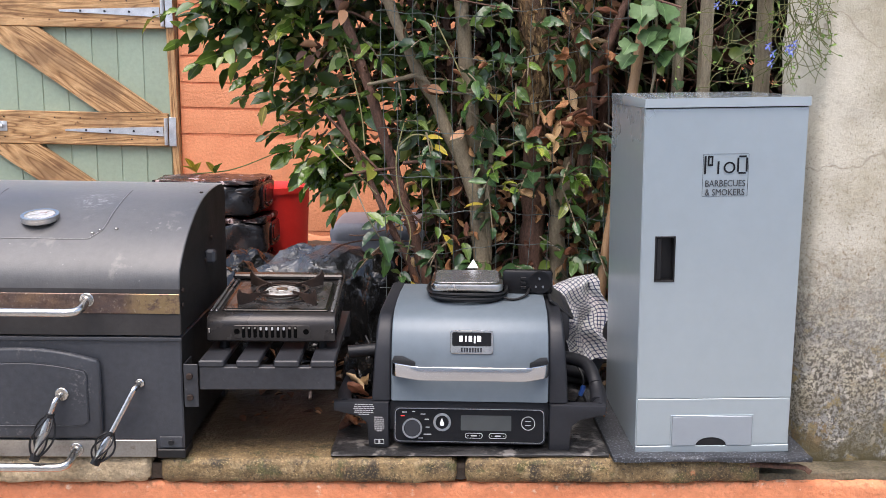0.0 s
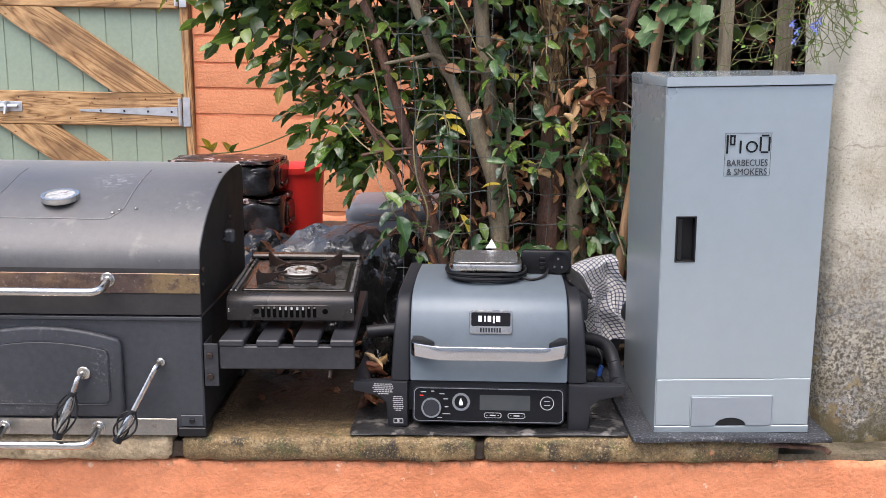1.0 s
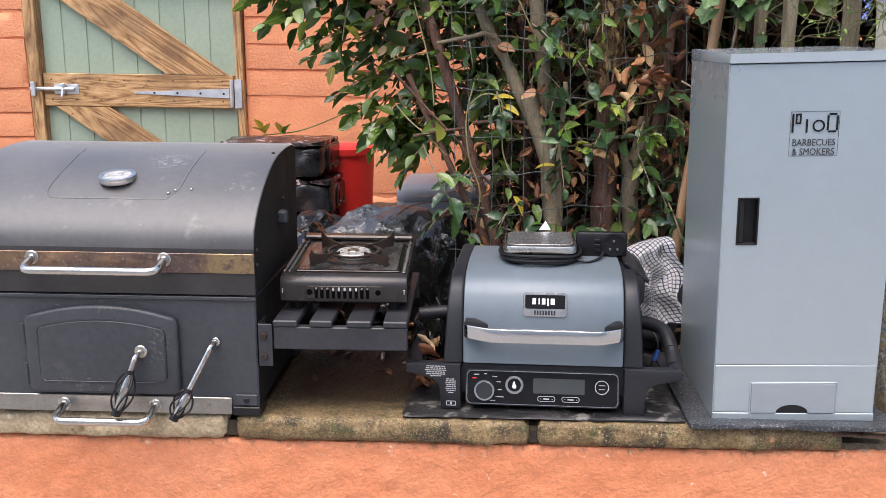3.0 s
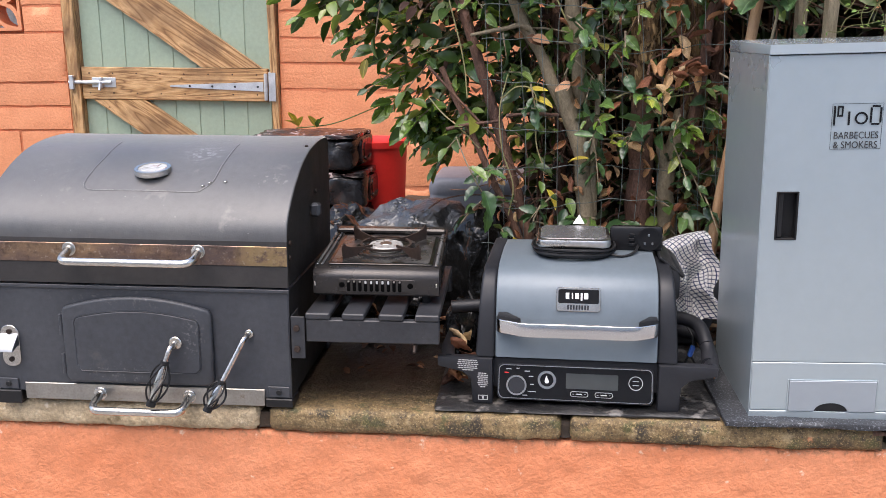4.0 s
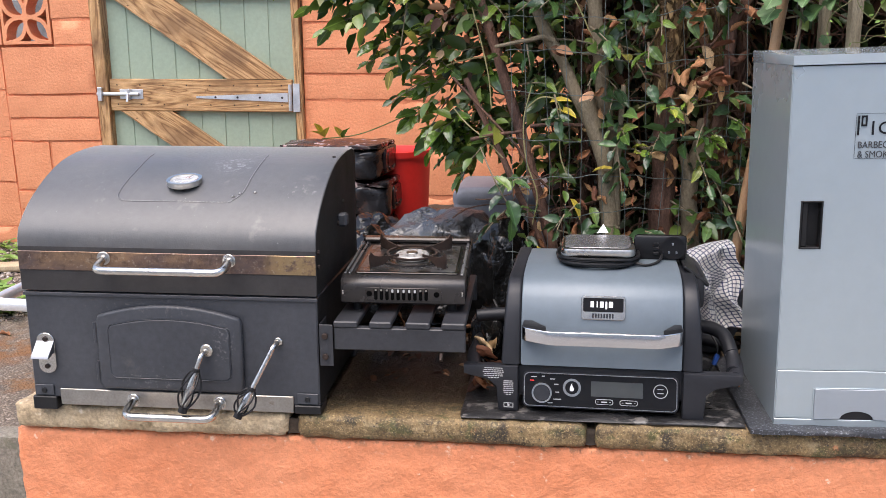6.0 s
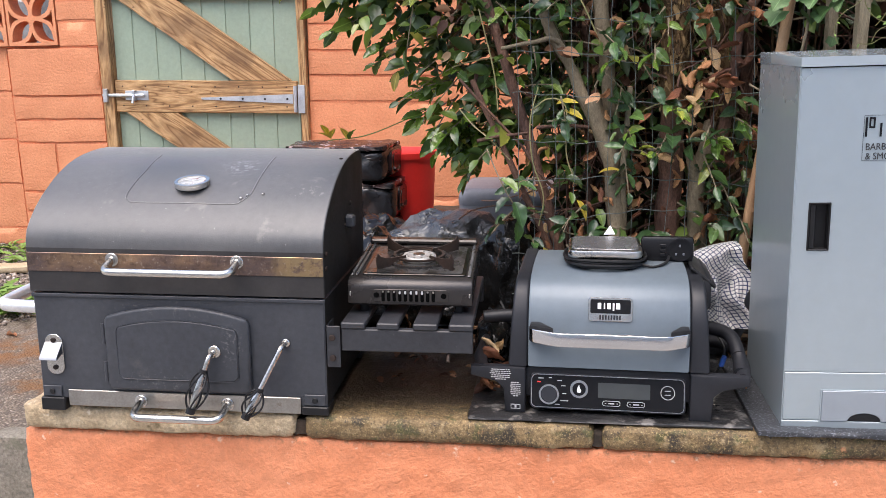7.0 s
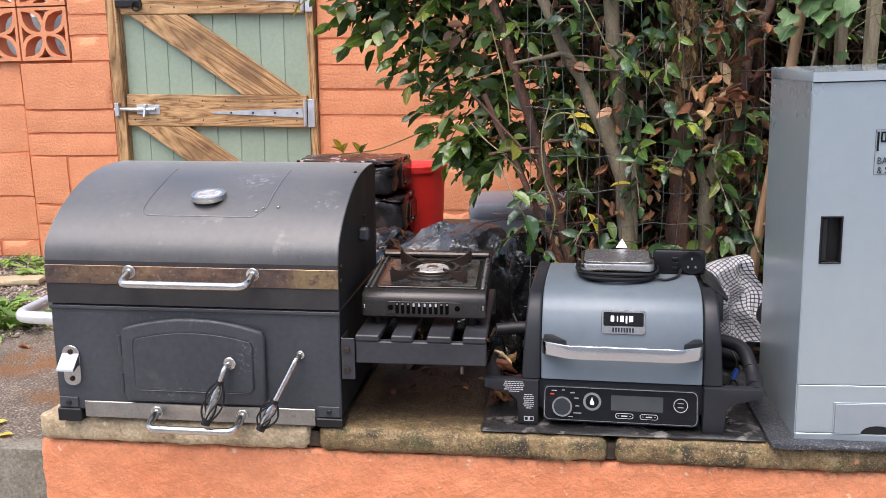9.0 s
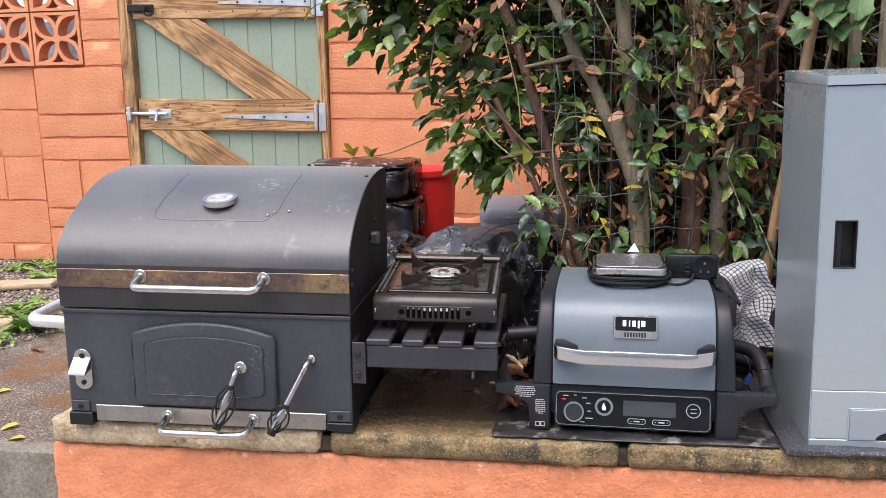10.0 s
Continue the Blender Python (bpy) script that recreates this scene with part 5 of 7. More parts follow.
part("foot", box(BW - 0.002, BW + 0.052, 0.36, 0.412, -0.0105, 0.021, 0.002), BBQ_BLACK, BQ)
part("foot", box(-0.054, 0.003, 0.36, 0.412, 0.0, 0.021, 0.002), BBQ_BLACK, BQ)
for y, z in ((0.006, 0.315), (0.008, 0.345), (0.20, 0.37), (0.26, 0.41)):
    part("side_bolt", disc((0.004, y + 0.004, z), 0.005, "x", 0.005, 10, 0.001), RUST, BQ)
part("side_knob", box(0.002, 0.024, 0.200, 0.225, 0.362, 0.392, 0.005), BBQ_BLACK, BQ)
# side shelf of black slats
shelf = part("side_shelf", box(0.033, 0.305, 0.004, 0.024, 0.1415, 0.1890, 0.002), SHELF_BLACK, BQ, "black slatted side shelf")
shelf.matrix_basis = Matrix.Rotation(radians(-0.3), 4, "Y")
for a, b in ((0.0, 0.185), (0.275, 0.442), (0.55, 0.734), (0.82, 1.0)):
    part("slat", box(0.033 + 0.272 * a, 0.033 + 0.272 * b, 0.0015, 0.42, 0.1895, 0.203, 0.0025), SHELF_BLACK, shelf)
part("rear_bar", box(0.033, 0.305, 0.40, 0.42, 0.1415, 0.189, 0.002), SHELF_BLACK, shelf)
part("bracket", box(0.004, 0.032, -0.001, 0.003, 0.107, 0.196, 0.001), SHELF_BLACK, shelf)
part("bracket_side", box(0.0025, 0.0055, 0.003, 0.06, 0.107, 0.196, 0.001), SHELF_BLACK, shelf)
for z in (0.172, 0.128):
    part("bolt", disc((0.016, -0.004, z), 0.0065, "y", 0.006, 12, 0.001), RUST, shelf)
part("knob", tube([(0.255, -0.002, 0.125), (0.255, 0.012, 0.138)], 0.004, 8), RUST, shelf)

# ---- portable gas stove on the shelf ----
ST = empty("gas_stove", "portable gas stove, glossy black enamel with greasy stains", "gas stove", pose(0.0885, 0.060, 0.2265, 3.8, 1.0, 2.6))
SW, SD, SH = 0.264, 0.335, 0.056
ol = [(0, 0.004), (0.004, 0), (SD, 0), (SD, SH), (0.022, SH), (0.010, SH - 0.004), (0.003, SH - 0.012), (0, SH - 0.022)]
CASE = mat("dark_brown_enamelled_steel", (0.030, 0.027, 0.026), (0.046, 0.041, 0.039), 9, (0.22, 0.34), 0.35, bump=0.1, bscale=200, fine=0.2)
part("case", prism(ol, "x", 0, SW, 0.003, seg=2), CASE, ST, smooth=30)
part("front_recess", prism(rounded(0.054, 0.214, 0.010, 0.037, 0.006), "y", -0.0018, -0.0003, 0.0006), CASE, ST)
# flat dark slots; pale slips painted in for light showing through them
for k in range(10):
    part("slot", prism(rounded(0.0724 + k * 0.0118, 0.0796 + k * 0.0118, 0.0105, 0.0360, 0.003), "y", -0.0026, -0.0019), mat("slot_dark", (0.002, 0.002, 0.002), (0.003, 0.003, 0.003), 10, (0.8, 0.9), spec=0.05) if k == 0 else bpy.data.materials["slot_dark"], ST)
    part("gleam", prism(rounded(0.0738 + k * 0.0118, 0.0782 + k * 0.0118, 0.0270 if 2 < k < 8 else 0.0300, 0.0345, 0.0018), "y", -0.0031, -0.0027), PRINT_GREY if 2 < k < 8 else DULL_STEEL, ST)
for x in (0.062, 0.204):
    part("hole", disc((x, -0.0022, 0.024), 0.006, "y", 0.001, 16), bpy.data.materials["slot_dark"], ST)
for x in (0.006, 0.258):
    part("clip", box(x - 0.0015, x + 0.0015, -0.0025, -0.0004, 0.021, 0.030, 0.0004), STEEL, ST)
part("top_plate", prism(rounded(0.026, 0.248, 0.032, 0.252, 0.006), "z", SH + 0.0004, SH + 0.004, 0.001), ENAMEL, ST, "greasy enamel drip tray")
part("tray_inset", prism(rounded(0.034, 0.240, 0.040, 0.244, 0.006), "z", SH + 0.0042, SH + 0.005), mat("grease_stained_enamel", (0.045, 0.043, 0.041), (0.17, 0.165, 0.16), 14, (0.20, 0.36), 0.6, bump=0.2, bscale=60, fine=0.4, spots=[((0.014, 0.011, 0.009), 20, 0.54, 0.10)]), ST)
part("well", ring((0.137, 0.142, SH + 0.007), 0.075, 0.066, "z", 0.004, 36), CASE, ST)
part("support_ring", ring((0.137, 0.142, SH + 0.0165), 0.058, 0.052, "z", 0.004, 36), RUST, ST, "rusty ring that joins the pan supports")
bn = part("burner", disc((0.137, 0.142, SH + 0.010), 0.038, "z", 0.012, 28, 0.003), mat("aluminium_burner", (0.34, 0.33, 0.31), (0.48, 0.47, 0.45), 30, (0.45, 0.6), 0.45), ST, "round aluminium burner head")
for k in range(10):
    t = 2 * math.pi * k / 10
    part("jet", disc((0.137 + 0.027 * math.cos(t), 0.142 + 0.027 * math.sin(t), SH + 0.0160), 0.0028, "z", 0.002, 8), DULL_STEEL, bn)
part("cap", disc((0.137, 0.142, SH + 0.0170), 0.013, "z", 0.003, 18, 0.001), DULL_STEEL, bn)
for k in range(4):
    t = radians(45 + 90 * k)
    m = Matrix.Translation((0.137, 0.142, SH + 0.004)) @ Matrix.Rotation(t, 4, "Z")
    sp = part("pan_support", prism([(0.038, 0.012), (0.062, 0.012), (0.078, 0.004), (0.084, 0.0), (0.116, 0.0), (0.118, 0.024), (0.113, 0.036), (0.106, 0.027), (0.092, 0.022), (0.060, 0.018), (0.038, 0.018)], "y", -0.0015, 0.0015), RUST, ST, "rusty pan support prong")
    sp.matrix_basis = m
part("rear_rail", box(0.004, SW - 0.002, 0.272, 0.300, SH + 0.001, SH + 0.014, 0.004), CASE, ST)
bm = bmesh.new()
box(0.165, 0.205, 0.2712, 0.2718, SH + 0.004, SH + 0.010, 0, bm=bm)
part("maker_mark", bm, STEEL, ST)
WORN_RAIL = mat("worn_grey_enamel", (0.05, 0.05, 0.052), (0.14, 0.14, 0.14), 26, (0.2, 0.4), fine=0.4)
for x0, x1 in ((0.003, 0.009), (0.013, 0.019), (SW - 0.012, SW - 0.005)):
    part("side_rail", box(x0, x1, 0.026, 0.272, SH + 0.0006, SH + 0.005, 0.002), WORN_RAIL, ST)
for x in (0.03, 0.234):
    for y in (0.03, 0.30):
        part("foot", tube([(x, y, 0.002), (x, y, -0.021 - 0.066 * y)], 0.010, 10), BLACK_PLASTIC, ST)


# ---- behind the barbecue ----
def crumple(c, r, detail, steep, freq, seed, power=2.0):
    """Crumpled sheet over a rounded form: folds run straight through it in several directions and meet in sharp creases."""
    rr = random.Random(int(seed * 10))
    folds = []
    for k in range(3):
        d = Vector((rr.uniform(-1, 1), rr.uniform(-1, 1), rr.uniform(-0.7, 0.7))).normalized()
        f = freq * 1.7 ** k
        folds.append((d * f, rr.uniform(0, 2), steep / f * (0.85 ** k)))
    off = Vector((seed, seed * 1.7, seed * 0.3))
    bm = bmesh.new()
    bmesh.ops.create_icosphere(bm, subdivisions=detail, radius=1.0)
    for v in bm.verts:
        d = v.co.normalized()
        e = d / (abs(d.x) ** power + abs(d.y) ** power + abs(d.z) ** power) ** (1 / power)
        q = Vector((e.x * r[0], e.y * r[1], e.z * r[2]))
        w = q + Vector((noise.noise(q * 9 + off), noise.noise(q * 9 - off), noise.noise(q * 9 + off * 2))) * 0.035
        h = 0.0
        for d_f, ph, a in folds:
            s = (w.dot(d_f) + ph) % 2.0
            h += a * (1 - abs(s - 1) * 2)
        q += d * h
        if c[2] + q.z < 0.004:
            q.z = 0.004 - c[2]
        v.co = q
    bmesh.ops.translate(bm, vec=c, verts=bm.verts)
    return bm


def creased(c, r, seed, coarse=0.15):
    """Plastic film over a heap: broad facets that meet in soft creases, with finer crinkles over them."""
    rr = random.Random(seed)
    bm = bmesh.new()
    bmesh.ops.create_icosphere(bm, subdivisions=3, radius=1.0)
    for v in bm.verts:
        side = Vector((rr.uniform(-1, 1), rr.uniform(-1, 1), rr.uniform(-1, 1))) * 0.09
        v.co = v.co * (1 + coarse * rr.uniform(-1, 0.7)) + side
    for amp, soft in ((0.035, 0.35), (0.014, 0.25), (0.005, 0.0)):
        bmesh.ops.subdivide_edges(bm, edges=bm.edges[:], cuts=1, use_grid_fill=True)
        for v in bm.verts:
            v.co *= 1 + amp * rr.uniform(-1, 1)
        if soft:
            bmesh.ops.smooth_vert(bm, verts=bm.verts[:], factor=soft, use_axis_x=True, use_axis_y=True, use_axis_z=True)
    for v in bm.verts:
        q = Vector((v.co.x * r[0], v.co.y * r[1], v.co.z * r[2])) + Vector(c)
        q.z = max(q.z, 0.004)
        v.co = q
    return bm


for c, r, s, what in (((0.185, 1.02, 0.080), (0.250, 0.17, 0.190), 3, "crumpled shiny black polythene bag behind the gas stove"), ((0.400, 0.70, 0.130), (0.110, 0.14, 0.178), 8, "crumpled black polythene heap beside the larger bag"),
                      ((0.010, 0.62, 0.130), (0.105, 0.13, 0.155), 15, "black polythene gathered beside the barbecue"), ((0.385, 0.36, 0.060), (0.055, 0.17, 0.075), 22, "black polythene tucked between stove and grill"),
                      ((-0.06, 1.10, 0.080), (0.130, 0.15, 0.165), 41, "black polythene sagging against the stacked trays"), ((0.20, 0.74, 0.050), (0.150, 0.13, 0.120), 57, "flattened black polythene lying behind the stove")):
    tagged(part("rubbish_bag", creased(c, r, s), DUSTY_BAG if s == 3 else BAG, smooth=48), what, "bag", "black bags")

FILM = mat("red_printed_film", (0.014, 0.009, 0.010), (0.055, 0.026, 0.026), 16, (0.12, 0.3), bump=0.6, bscale=45, fine=0.4, depth=0.006, spots=[((0.5, 0.38, 0.37), 34, 0.585, 0.04), ((0.02, 0.02, 0.022), 24, 0.56, 0.04)])
GLOSSY_BLACK = mat("shiny_black_tray_plastic", (0.010, 0.010, 0.012), (0.02, 0.02, 0.022), 12, (0.12, 0.24), bump=0.5, bscale=40, depth=0.005)
for k, (z, dx) in enumerate(((0.277, 0.0), (0.130, 0.022), (-0.018, 0.01))):
    cr = empty("plastic_tray", "shiny black plastic tray in a stack, film-lidded", "tray", pose(-0.330 + dx, 1.75, z, 0, 0, -4 + 3 * k) @ Matrix.Scale(1.27, 4), "stacked trays")
    part("shell", crumple((0, 0, 0.051), (0.160, 0.128, 0.049), 5, 0.10, 14, 51.0 + k, 9.0), GLOSSY_BLACK, cr, smooth=25)
    part("film", crumple((0, 0, 0.104), (0.160, 0.128, 0.0075), 5, 0.09, 18, 61.0 + k, 9.0), FILM, cr, "crinkled film lid printed dark red", smooth=25)
    gr = part("grip", prism(rounded(-0.060, 0.060, 0.016, 0.092, 0.022), "x", 0.156, 0.1695, 0.003), FILM, cr, "film-wrapped end with a handle opening")
    part("grip_hole", prism(rounded(-0.036, 0.036, 0.036, 0.080, 0.018), "x", 0.1697, 0.1710), GLOSSY_BLACK, gr)
    part("grip_lip", tube([(0.171, -0.034 + 0.068 * t, 0.036 - 0.012 * math.sin(math.pi * t)) for t in (0, .2, .4, .6, .8, 1)], 0.004, 8), FILM, gr)

bm = bmesh.new()
n = 28
prof = [(0.134, 0.0), (0.140, 0.0), (0.162, 0.39), (0.170, 0.39), (0.172, 0.415), (0.165, 0.415), (0.156, 0.39), (0.134, 0.006)]
rings = []
for r, z in prof:
    rings.append([bm.verts.new((r * math.cos(2 * math.pi * k / n), r * math.sin(2 * math.pi * k / n), z)) for k in range(n)])
for a, b in zip(rings, rings[1:]):
    for k in range(n):
        bm.faces.new((a[k], a[(k + 1) % n], b[(k + 1) % n], b[k]))
bm.faces.new(rings[0][::-1])
bm.faces.new(rings[-1])
bucket = part("bucket", bm, RED, smooth=40)
bucket.location = (-0.155, 1.98, -0.052)
tagged(bucket, "bright red plastic bucket standing on the soil", "bucket")
gb = empty("storage_box", "grey plastic box with rounded edges on the soil", "box", pose(0, 0, 0))
part("tub", box(0.192, 0.543, 1.217, 1.563, -0.03, 0.288, 0.03, 4), GREY_BOX, gb, smooth=50)
part("lid", box(0.189, 0.546, 1.214, 1.566, 0.225, 0.306, 0.036, 5), GREY_BOX, gb, smooth=50)

# ---- checked towel over a dark cover beside the grill ----
cov = part("folded_cover", crumple((0.915, 0.50, 0.125), (0.085, 0.12, 0.135), 5, 0.02, 10, 31.0), mat("dark_grey_fabric", (0.065, 0.066, 0.072), (0.095, 0.096, 0.104), 12, (0.7, 0.9), bump=0.4, bscale=250, fine=0.3), smooth=60)
tagged(cov, "dark grey fabric cover bundled behind the grill", "cover")
CHECK = bpy.data.materials.new("checked_cotton")
CHECK.use_nodes = True
nt = CHECK.node_tree
uvn = nt.nodes.new("ShaderNodeTexCoord").outputs["UV"]
sep = nt.nodes.new("ShaderNodeSeparateXYZ")
nt.links.new(uvn, sep.inputs[0])
lines = []
for ax in (0, 1):
    mul = nt.nodes.new("ShaderNodeMath")
    mul.operation = "MULTIPLY"
    mul.inputs[1].default_value = 1.0
    nt.links.new(sep.outputs[ax], mul.inputs[0])
    fr = nt.nodes.new("ShaderNodeMath")
    fr.operation = "FRACT"
    nt.links.new(mul.outputs[0], fr.inputs[0])
    lt = nt.nodes.new("ShaderNodeMath")
    lt.operation = "LESS_THAN"
    lt.inputs[1].default_value = 0.21
    nt.links.new(fr.outputs[0], lt.inputs[0])
    lines.append(lt.outputs[0])
mx = nt.nodes.new("ShaderNodeMath")
mx.operation = "MAXIMUM"
nt.links.new(lines[0], mx.inputs[0])
nt.links.new(lines[1], mx.inputs[1])
ob_co = nt.nodes.new("ShaderNodeTexCoord").outputs["Object"]
cream = ramp(nt, noise_tex(nt, ob_co, 30), [(0.3, (0.74, 0.73, 0.71)), (0.7, (0.84, 0.83, 0.82))])
colr = blend(nt, mx.outputs[0], cream, (0.045, 0.06, 0.14))
nt.links.new(colr, nt.nodes["Principled BSDF"].inputs["Base Color"])
nt.nodes["Principled BSDF"].inputs["Roughness"].default_value = 0.9
bm = bmesh.new()
uvl = bm.loops.layers.uv.new("uv")
nu, nv = 56, 72
grid = []


def tri(q):
    return 1 - 2 * abs(q % 2.0 - 1)


def along(v, stops):
    for (a, p), (b, q) in zip(stops, stops[1:]):
        if v <= b:
            s = (v - a) / (b - a)
            return p + (q - p) * s * s * (3 - 2 * s)
    return stops[-1][1]


for j in range(nv + 1):
    row = []
    v = j / nv
    for i in range(nu + 1):
        u = i / nu
        xl = along(v, ((0, 0.826), (0.25, 0.835), (0.6, 0.865), (1, 0.880)))
        xr = along(v, ((0, 0.950), (0.22, 0.954), (0.45, 0.978), (0.66, 0.958), (0.86, 0.985), (1, 0.990)))
        top = 0.270 + 0.020 * u - 0.03 * (1 - u) ** 3
        s = max(0.0, v - 0.16) / 0.84
        y = 0.47 - 0.09 * min(1, v / 0.16) - 0.02 * s
        z = top + 0.006 * math.sin(math.pi * min(1, v / 0.16)) - s * (0.150 + 0.060 * u + 0.020 * tri(2.0 * u + 0.4))
        k = min(1, v * 2.5)
        ph = 1.9 * u + 1.1 * v + 0.2
        fold = 0.022 * tri(ph) + 0.010 * tri(4.3 * u - 1.5 * v + 0.8) + 0.010 * noise.noise(Vector((u * 4, v * 5, 2)))
        su, sv = 0.15 * u / 0.0112, 0.30 * v / 0.0112
        a = 0.30 + 0.45 * (1 if ph % 2.0 > 1 else 0) * min(1, max(0, v - 0.35) * 3)
        row.append((bm.verts.new((xl + (xr - xl) * u + 0.3 * fold * k, y - fold * k - 0.012, z)), (su * math.cos(a) - sv * math.sin(a), su * math.sin(a) + sv * math.cos(a))))
    grid.append(row)
for j in range(nv):
    for i in range(nu):
        q = [grid[j][i], grid[j][i + 1], grid[j + 1][i + 1], grid[j + 1][i]]
        f = bm.faces.new([p[0] for p in q])
        for lp, p in zip(f.loops, q):
            lp[uvl].uv = p[1]
bmesh.ops.solidify(bm, geom=bm.faces[:], thickness=0.0015)
tagged(part("tea_towel", bm, CHECK, smooth=180), "white and navy checked tea towel draped over the cover", "towel")


# ---- planting ----
def leaf_mat(name, tones, rough=0.34, island=True, trans=0.18, vein=0.5, ribs=False):
    """A leaf: tones picked leaf by leaf, veined, a little light coming through."""
    m = bpy.data.materials.new(name)
    m.use_nodes = True
    nt = m.node_tree
    b = nt.nodes["Principled BSDF"]
    rnd = nt.nodes.new("ShaderNodeNewGeometry").outputs["Random Per Island"] if island else nt.nodes.new("ShaderNodeObjectInfo").outputs["Random"]
    col = ramp(nt, rnd, tones)
    co = nt.nodes.new("ShaderNodeTexCoord").outputs["Object"]
    blot = ramp(nt, noise_tex(nt, co, 3.5 if ribs else 45, 4), [(0.3, grey(0.62)), (0.7, grey(1.3))])
    col = blend(nt, vein, col, blend(nt, 1.0, col, blot, "MULTIPLY"))
    high = noise_tex(nt, co, 7 if ribs else 110, 3)
    if ribs:
        sep = nt.nodes.new("ShaderNodeSeparateXYZ")
        nt.links.new(co, sep.inputs[0])
        ab = nt.nodes.new("ShaderNodeMath")
        ab.operation = "ABSOLUTE"
        nt.links.new(sep.outputs[0], ab.inputs[0])
        mid = ramp(nt, ab.outputs[0], [(0.010, grey(1)), (0.028, grey(0))])
        sl = nt.nodes.new("ShaderNodeMath")
        sl.operation = "MULTIPLY_ADD"
        sl.inputs[1].default_value = -0.9
        nt.links.new(ab.outputs[0], sl.inputs[0])
        nt.links.new(sep.outputs[1], sl.inputs[2])
        fr = nt.nodes.new("ShaderNodeMath")
        fr.operation = "MULTIPLY"
        fr.inputs[1].default_value = 8.0
        nt.links.new(sl.outputs[0], fr.inputs[0])
        pp = nt.nodes.new("ShaderNodeMath")
        pp.operation = "PINGPONG"
        pp.inputs[1].default_value = 0.5
        nt.links.new(fr.outputs[0], pp.inputs[0])
        side = ramp(nt, pp.outputs[0], [(0.0, grey(0.03)), (0.12, grey(0))])
        lines = blend(nt, 1.0, mid, side, "LIGHTEN")
        col = blend(nt, blend(nt, 0.5, (0.0, 0.0, 0.0), lines), col, blend(nt, 1.0, col, grey(2.2), "MULTIPLY"))
    nt.links.new(col, b.inputs["Base Color"])
    b.inputs["Roughness"].default_value = rough
    b.inputs["Specular IOR Level"].default_value = 0.75 if rough < 0.5 else 0.4
    tr = nt.nodes.new("ShaderNodeBsdfTranslucent")
    nt.links.new(col, tr.inputs["Color"])
    mixs = nt.nodes.new("ShaderNodeMixShader")
    mixs.inputs[0].default_value = trans
    nt.links.new(b.outputs[0], mixs.inputs[1])
    nt.links.new(tr.outputs[0], mixs.inputs[2])
    nt.links.new(mixs.outputs[0], nt.nodes["Material Output"].inputs["Surface"])
    bp = nt.nodes.new("ShaderNodeBump")
    bp.inputs["Strength"].default_value = 0.5
    bp.inputs["Distance"].default_value = 0.002
    nt.links.new(high, bp.inputs["Height"])
    nt.links.new(bp.outputs[0], b.inputs["Normal"])
    return m


GREENS = [(0.0, (0.020, 0.040, 0.011)), (0.35, (0.044, 0.088, 0.017)), (0.7, (0.085, 0.152, 0.027)), (0.92, (0.16, 0.23, 0.04)), (1.0, (0.30, 0.28, 0.05))]
BROWNS = [(0.0, (0.035, 0.014, 0.010)), (0.35, (0.090, 0.038, 0.018)), (0.65, (0.21, 0.095, 0.042)), (0.85, (0.36, 0.19, 0.10)), (1.0, (0.46, 0.31, 0.18))]
LEAF = leaf_mat("laurel_leaf", [(0.0, (0.055, 0.105, 0.02)), (0.4, (0.12, 0.205, 0.03)), (0.8, (0.20, 0.295, 0.05)), (1.0, (0.33, 0.34, 0.06))], 0.24, False, ribs=True)
# shaded copy of LEAF: less light among the stems, put into its greens
LEAF_SHADE = leaf_mat("laurel_leaf_painted_shade", [(0.0, (0.018, 0.045, 0.016)), (0.5, (0.04, 0.095, 0.028)), (0.9, (0.075, 0.15, 0.035)), (1.0, (0.15, 0.22, 0.05))], 0.34, False, ribs=True)
LEAF_MASS = leaf_mat("laurel_leaf_mass", GREENS, 0.36)
LEAF_DRY = leaf_mat("dry_leaf", [(0.0, (0.09, 0.036, 0.020)), (0.3, (0.24, 0.085, 0.040)), (0.6, (0.38, 0.170, 0.075)), (0.85, (0.48, 0.29, 0.130)), (1.0, (0.60, 0.43, 0.25))], 0.6, False, 0.1, 0.95)
# brown and green mixed; the crown's inner shade is put into these tones
LEAF_INNER = leaf_mat("mixed_leaf_painted_shade", [(0.0, (0.026, 0.012, 0.007)), (0.45, (0.075, 0.030, 0.015)), (0.58, (0.022, 0.036, 0.012)), (0.85, (0.035, 0.070, 0.018)), (1.0, (0.085, 0.085, 0.025))], 0.5)
LEAF_DRY_MASS = leaf_mat("dry_leaf_litter", BROWNS, 0.7, True, 0.05)
LEAF_PALE = leaf_mat("pale_green_leaf", [(0.0, (0.070, 0.140, 0.048)), (0.5, (0.105, 0.195, 0.075)), (1.0, (0.16, 0.255, 0.115))], 0.5, False, ribs=True)
LEAF_YELLOW = leaf_mat("yellow_leaf", [(0.0, (0.42, 0.34, 0.03)), (1.0, (0.55, 0.42, 0.06))], 0.45, False, ribs=True)
WEED = leaf_mat("weed_leaf", [(0.0, (0.09, 0.18, 0.035)), (1.0, (0.24, 0.37, 0.075))], 0.5)


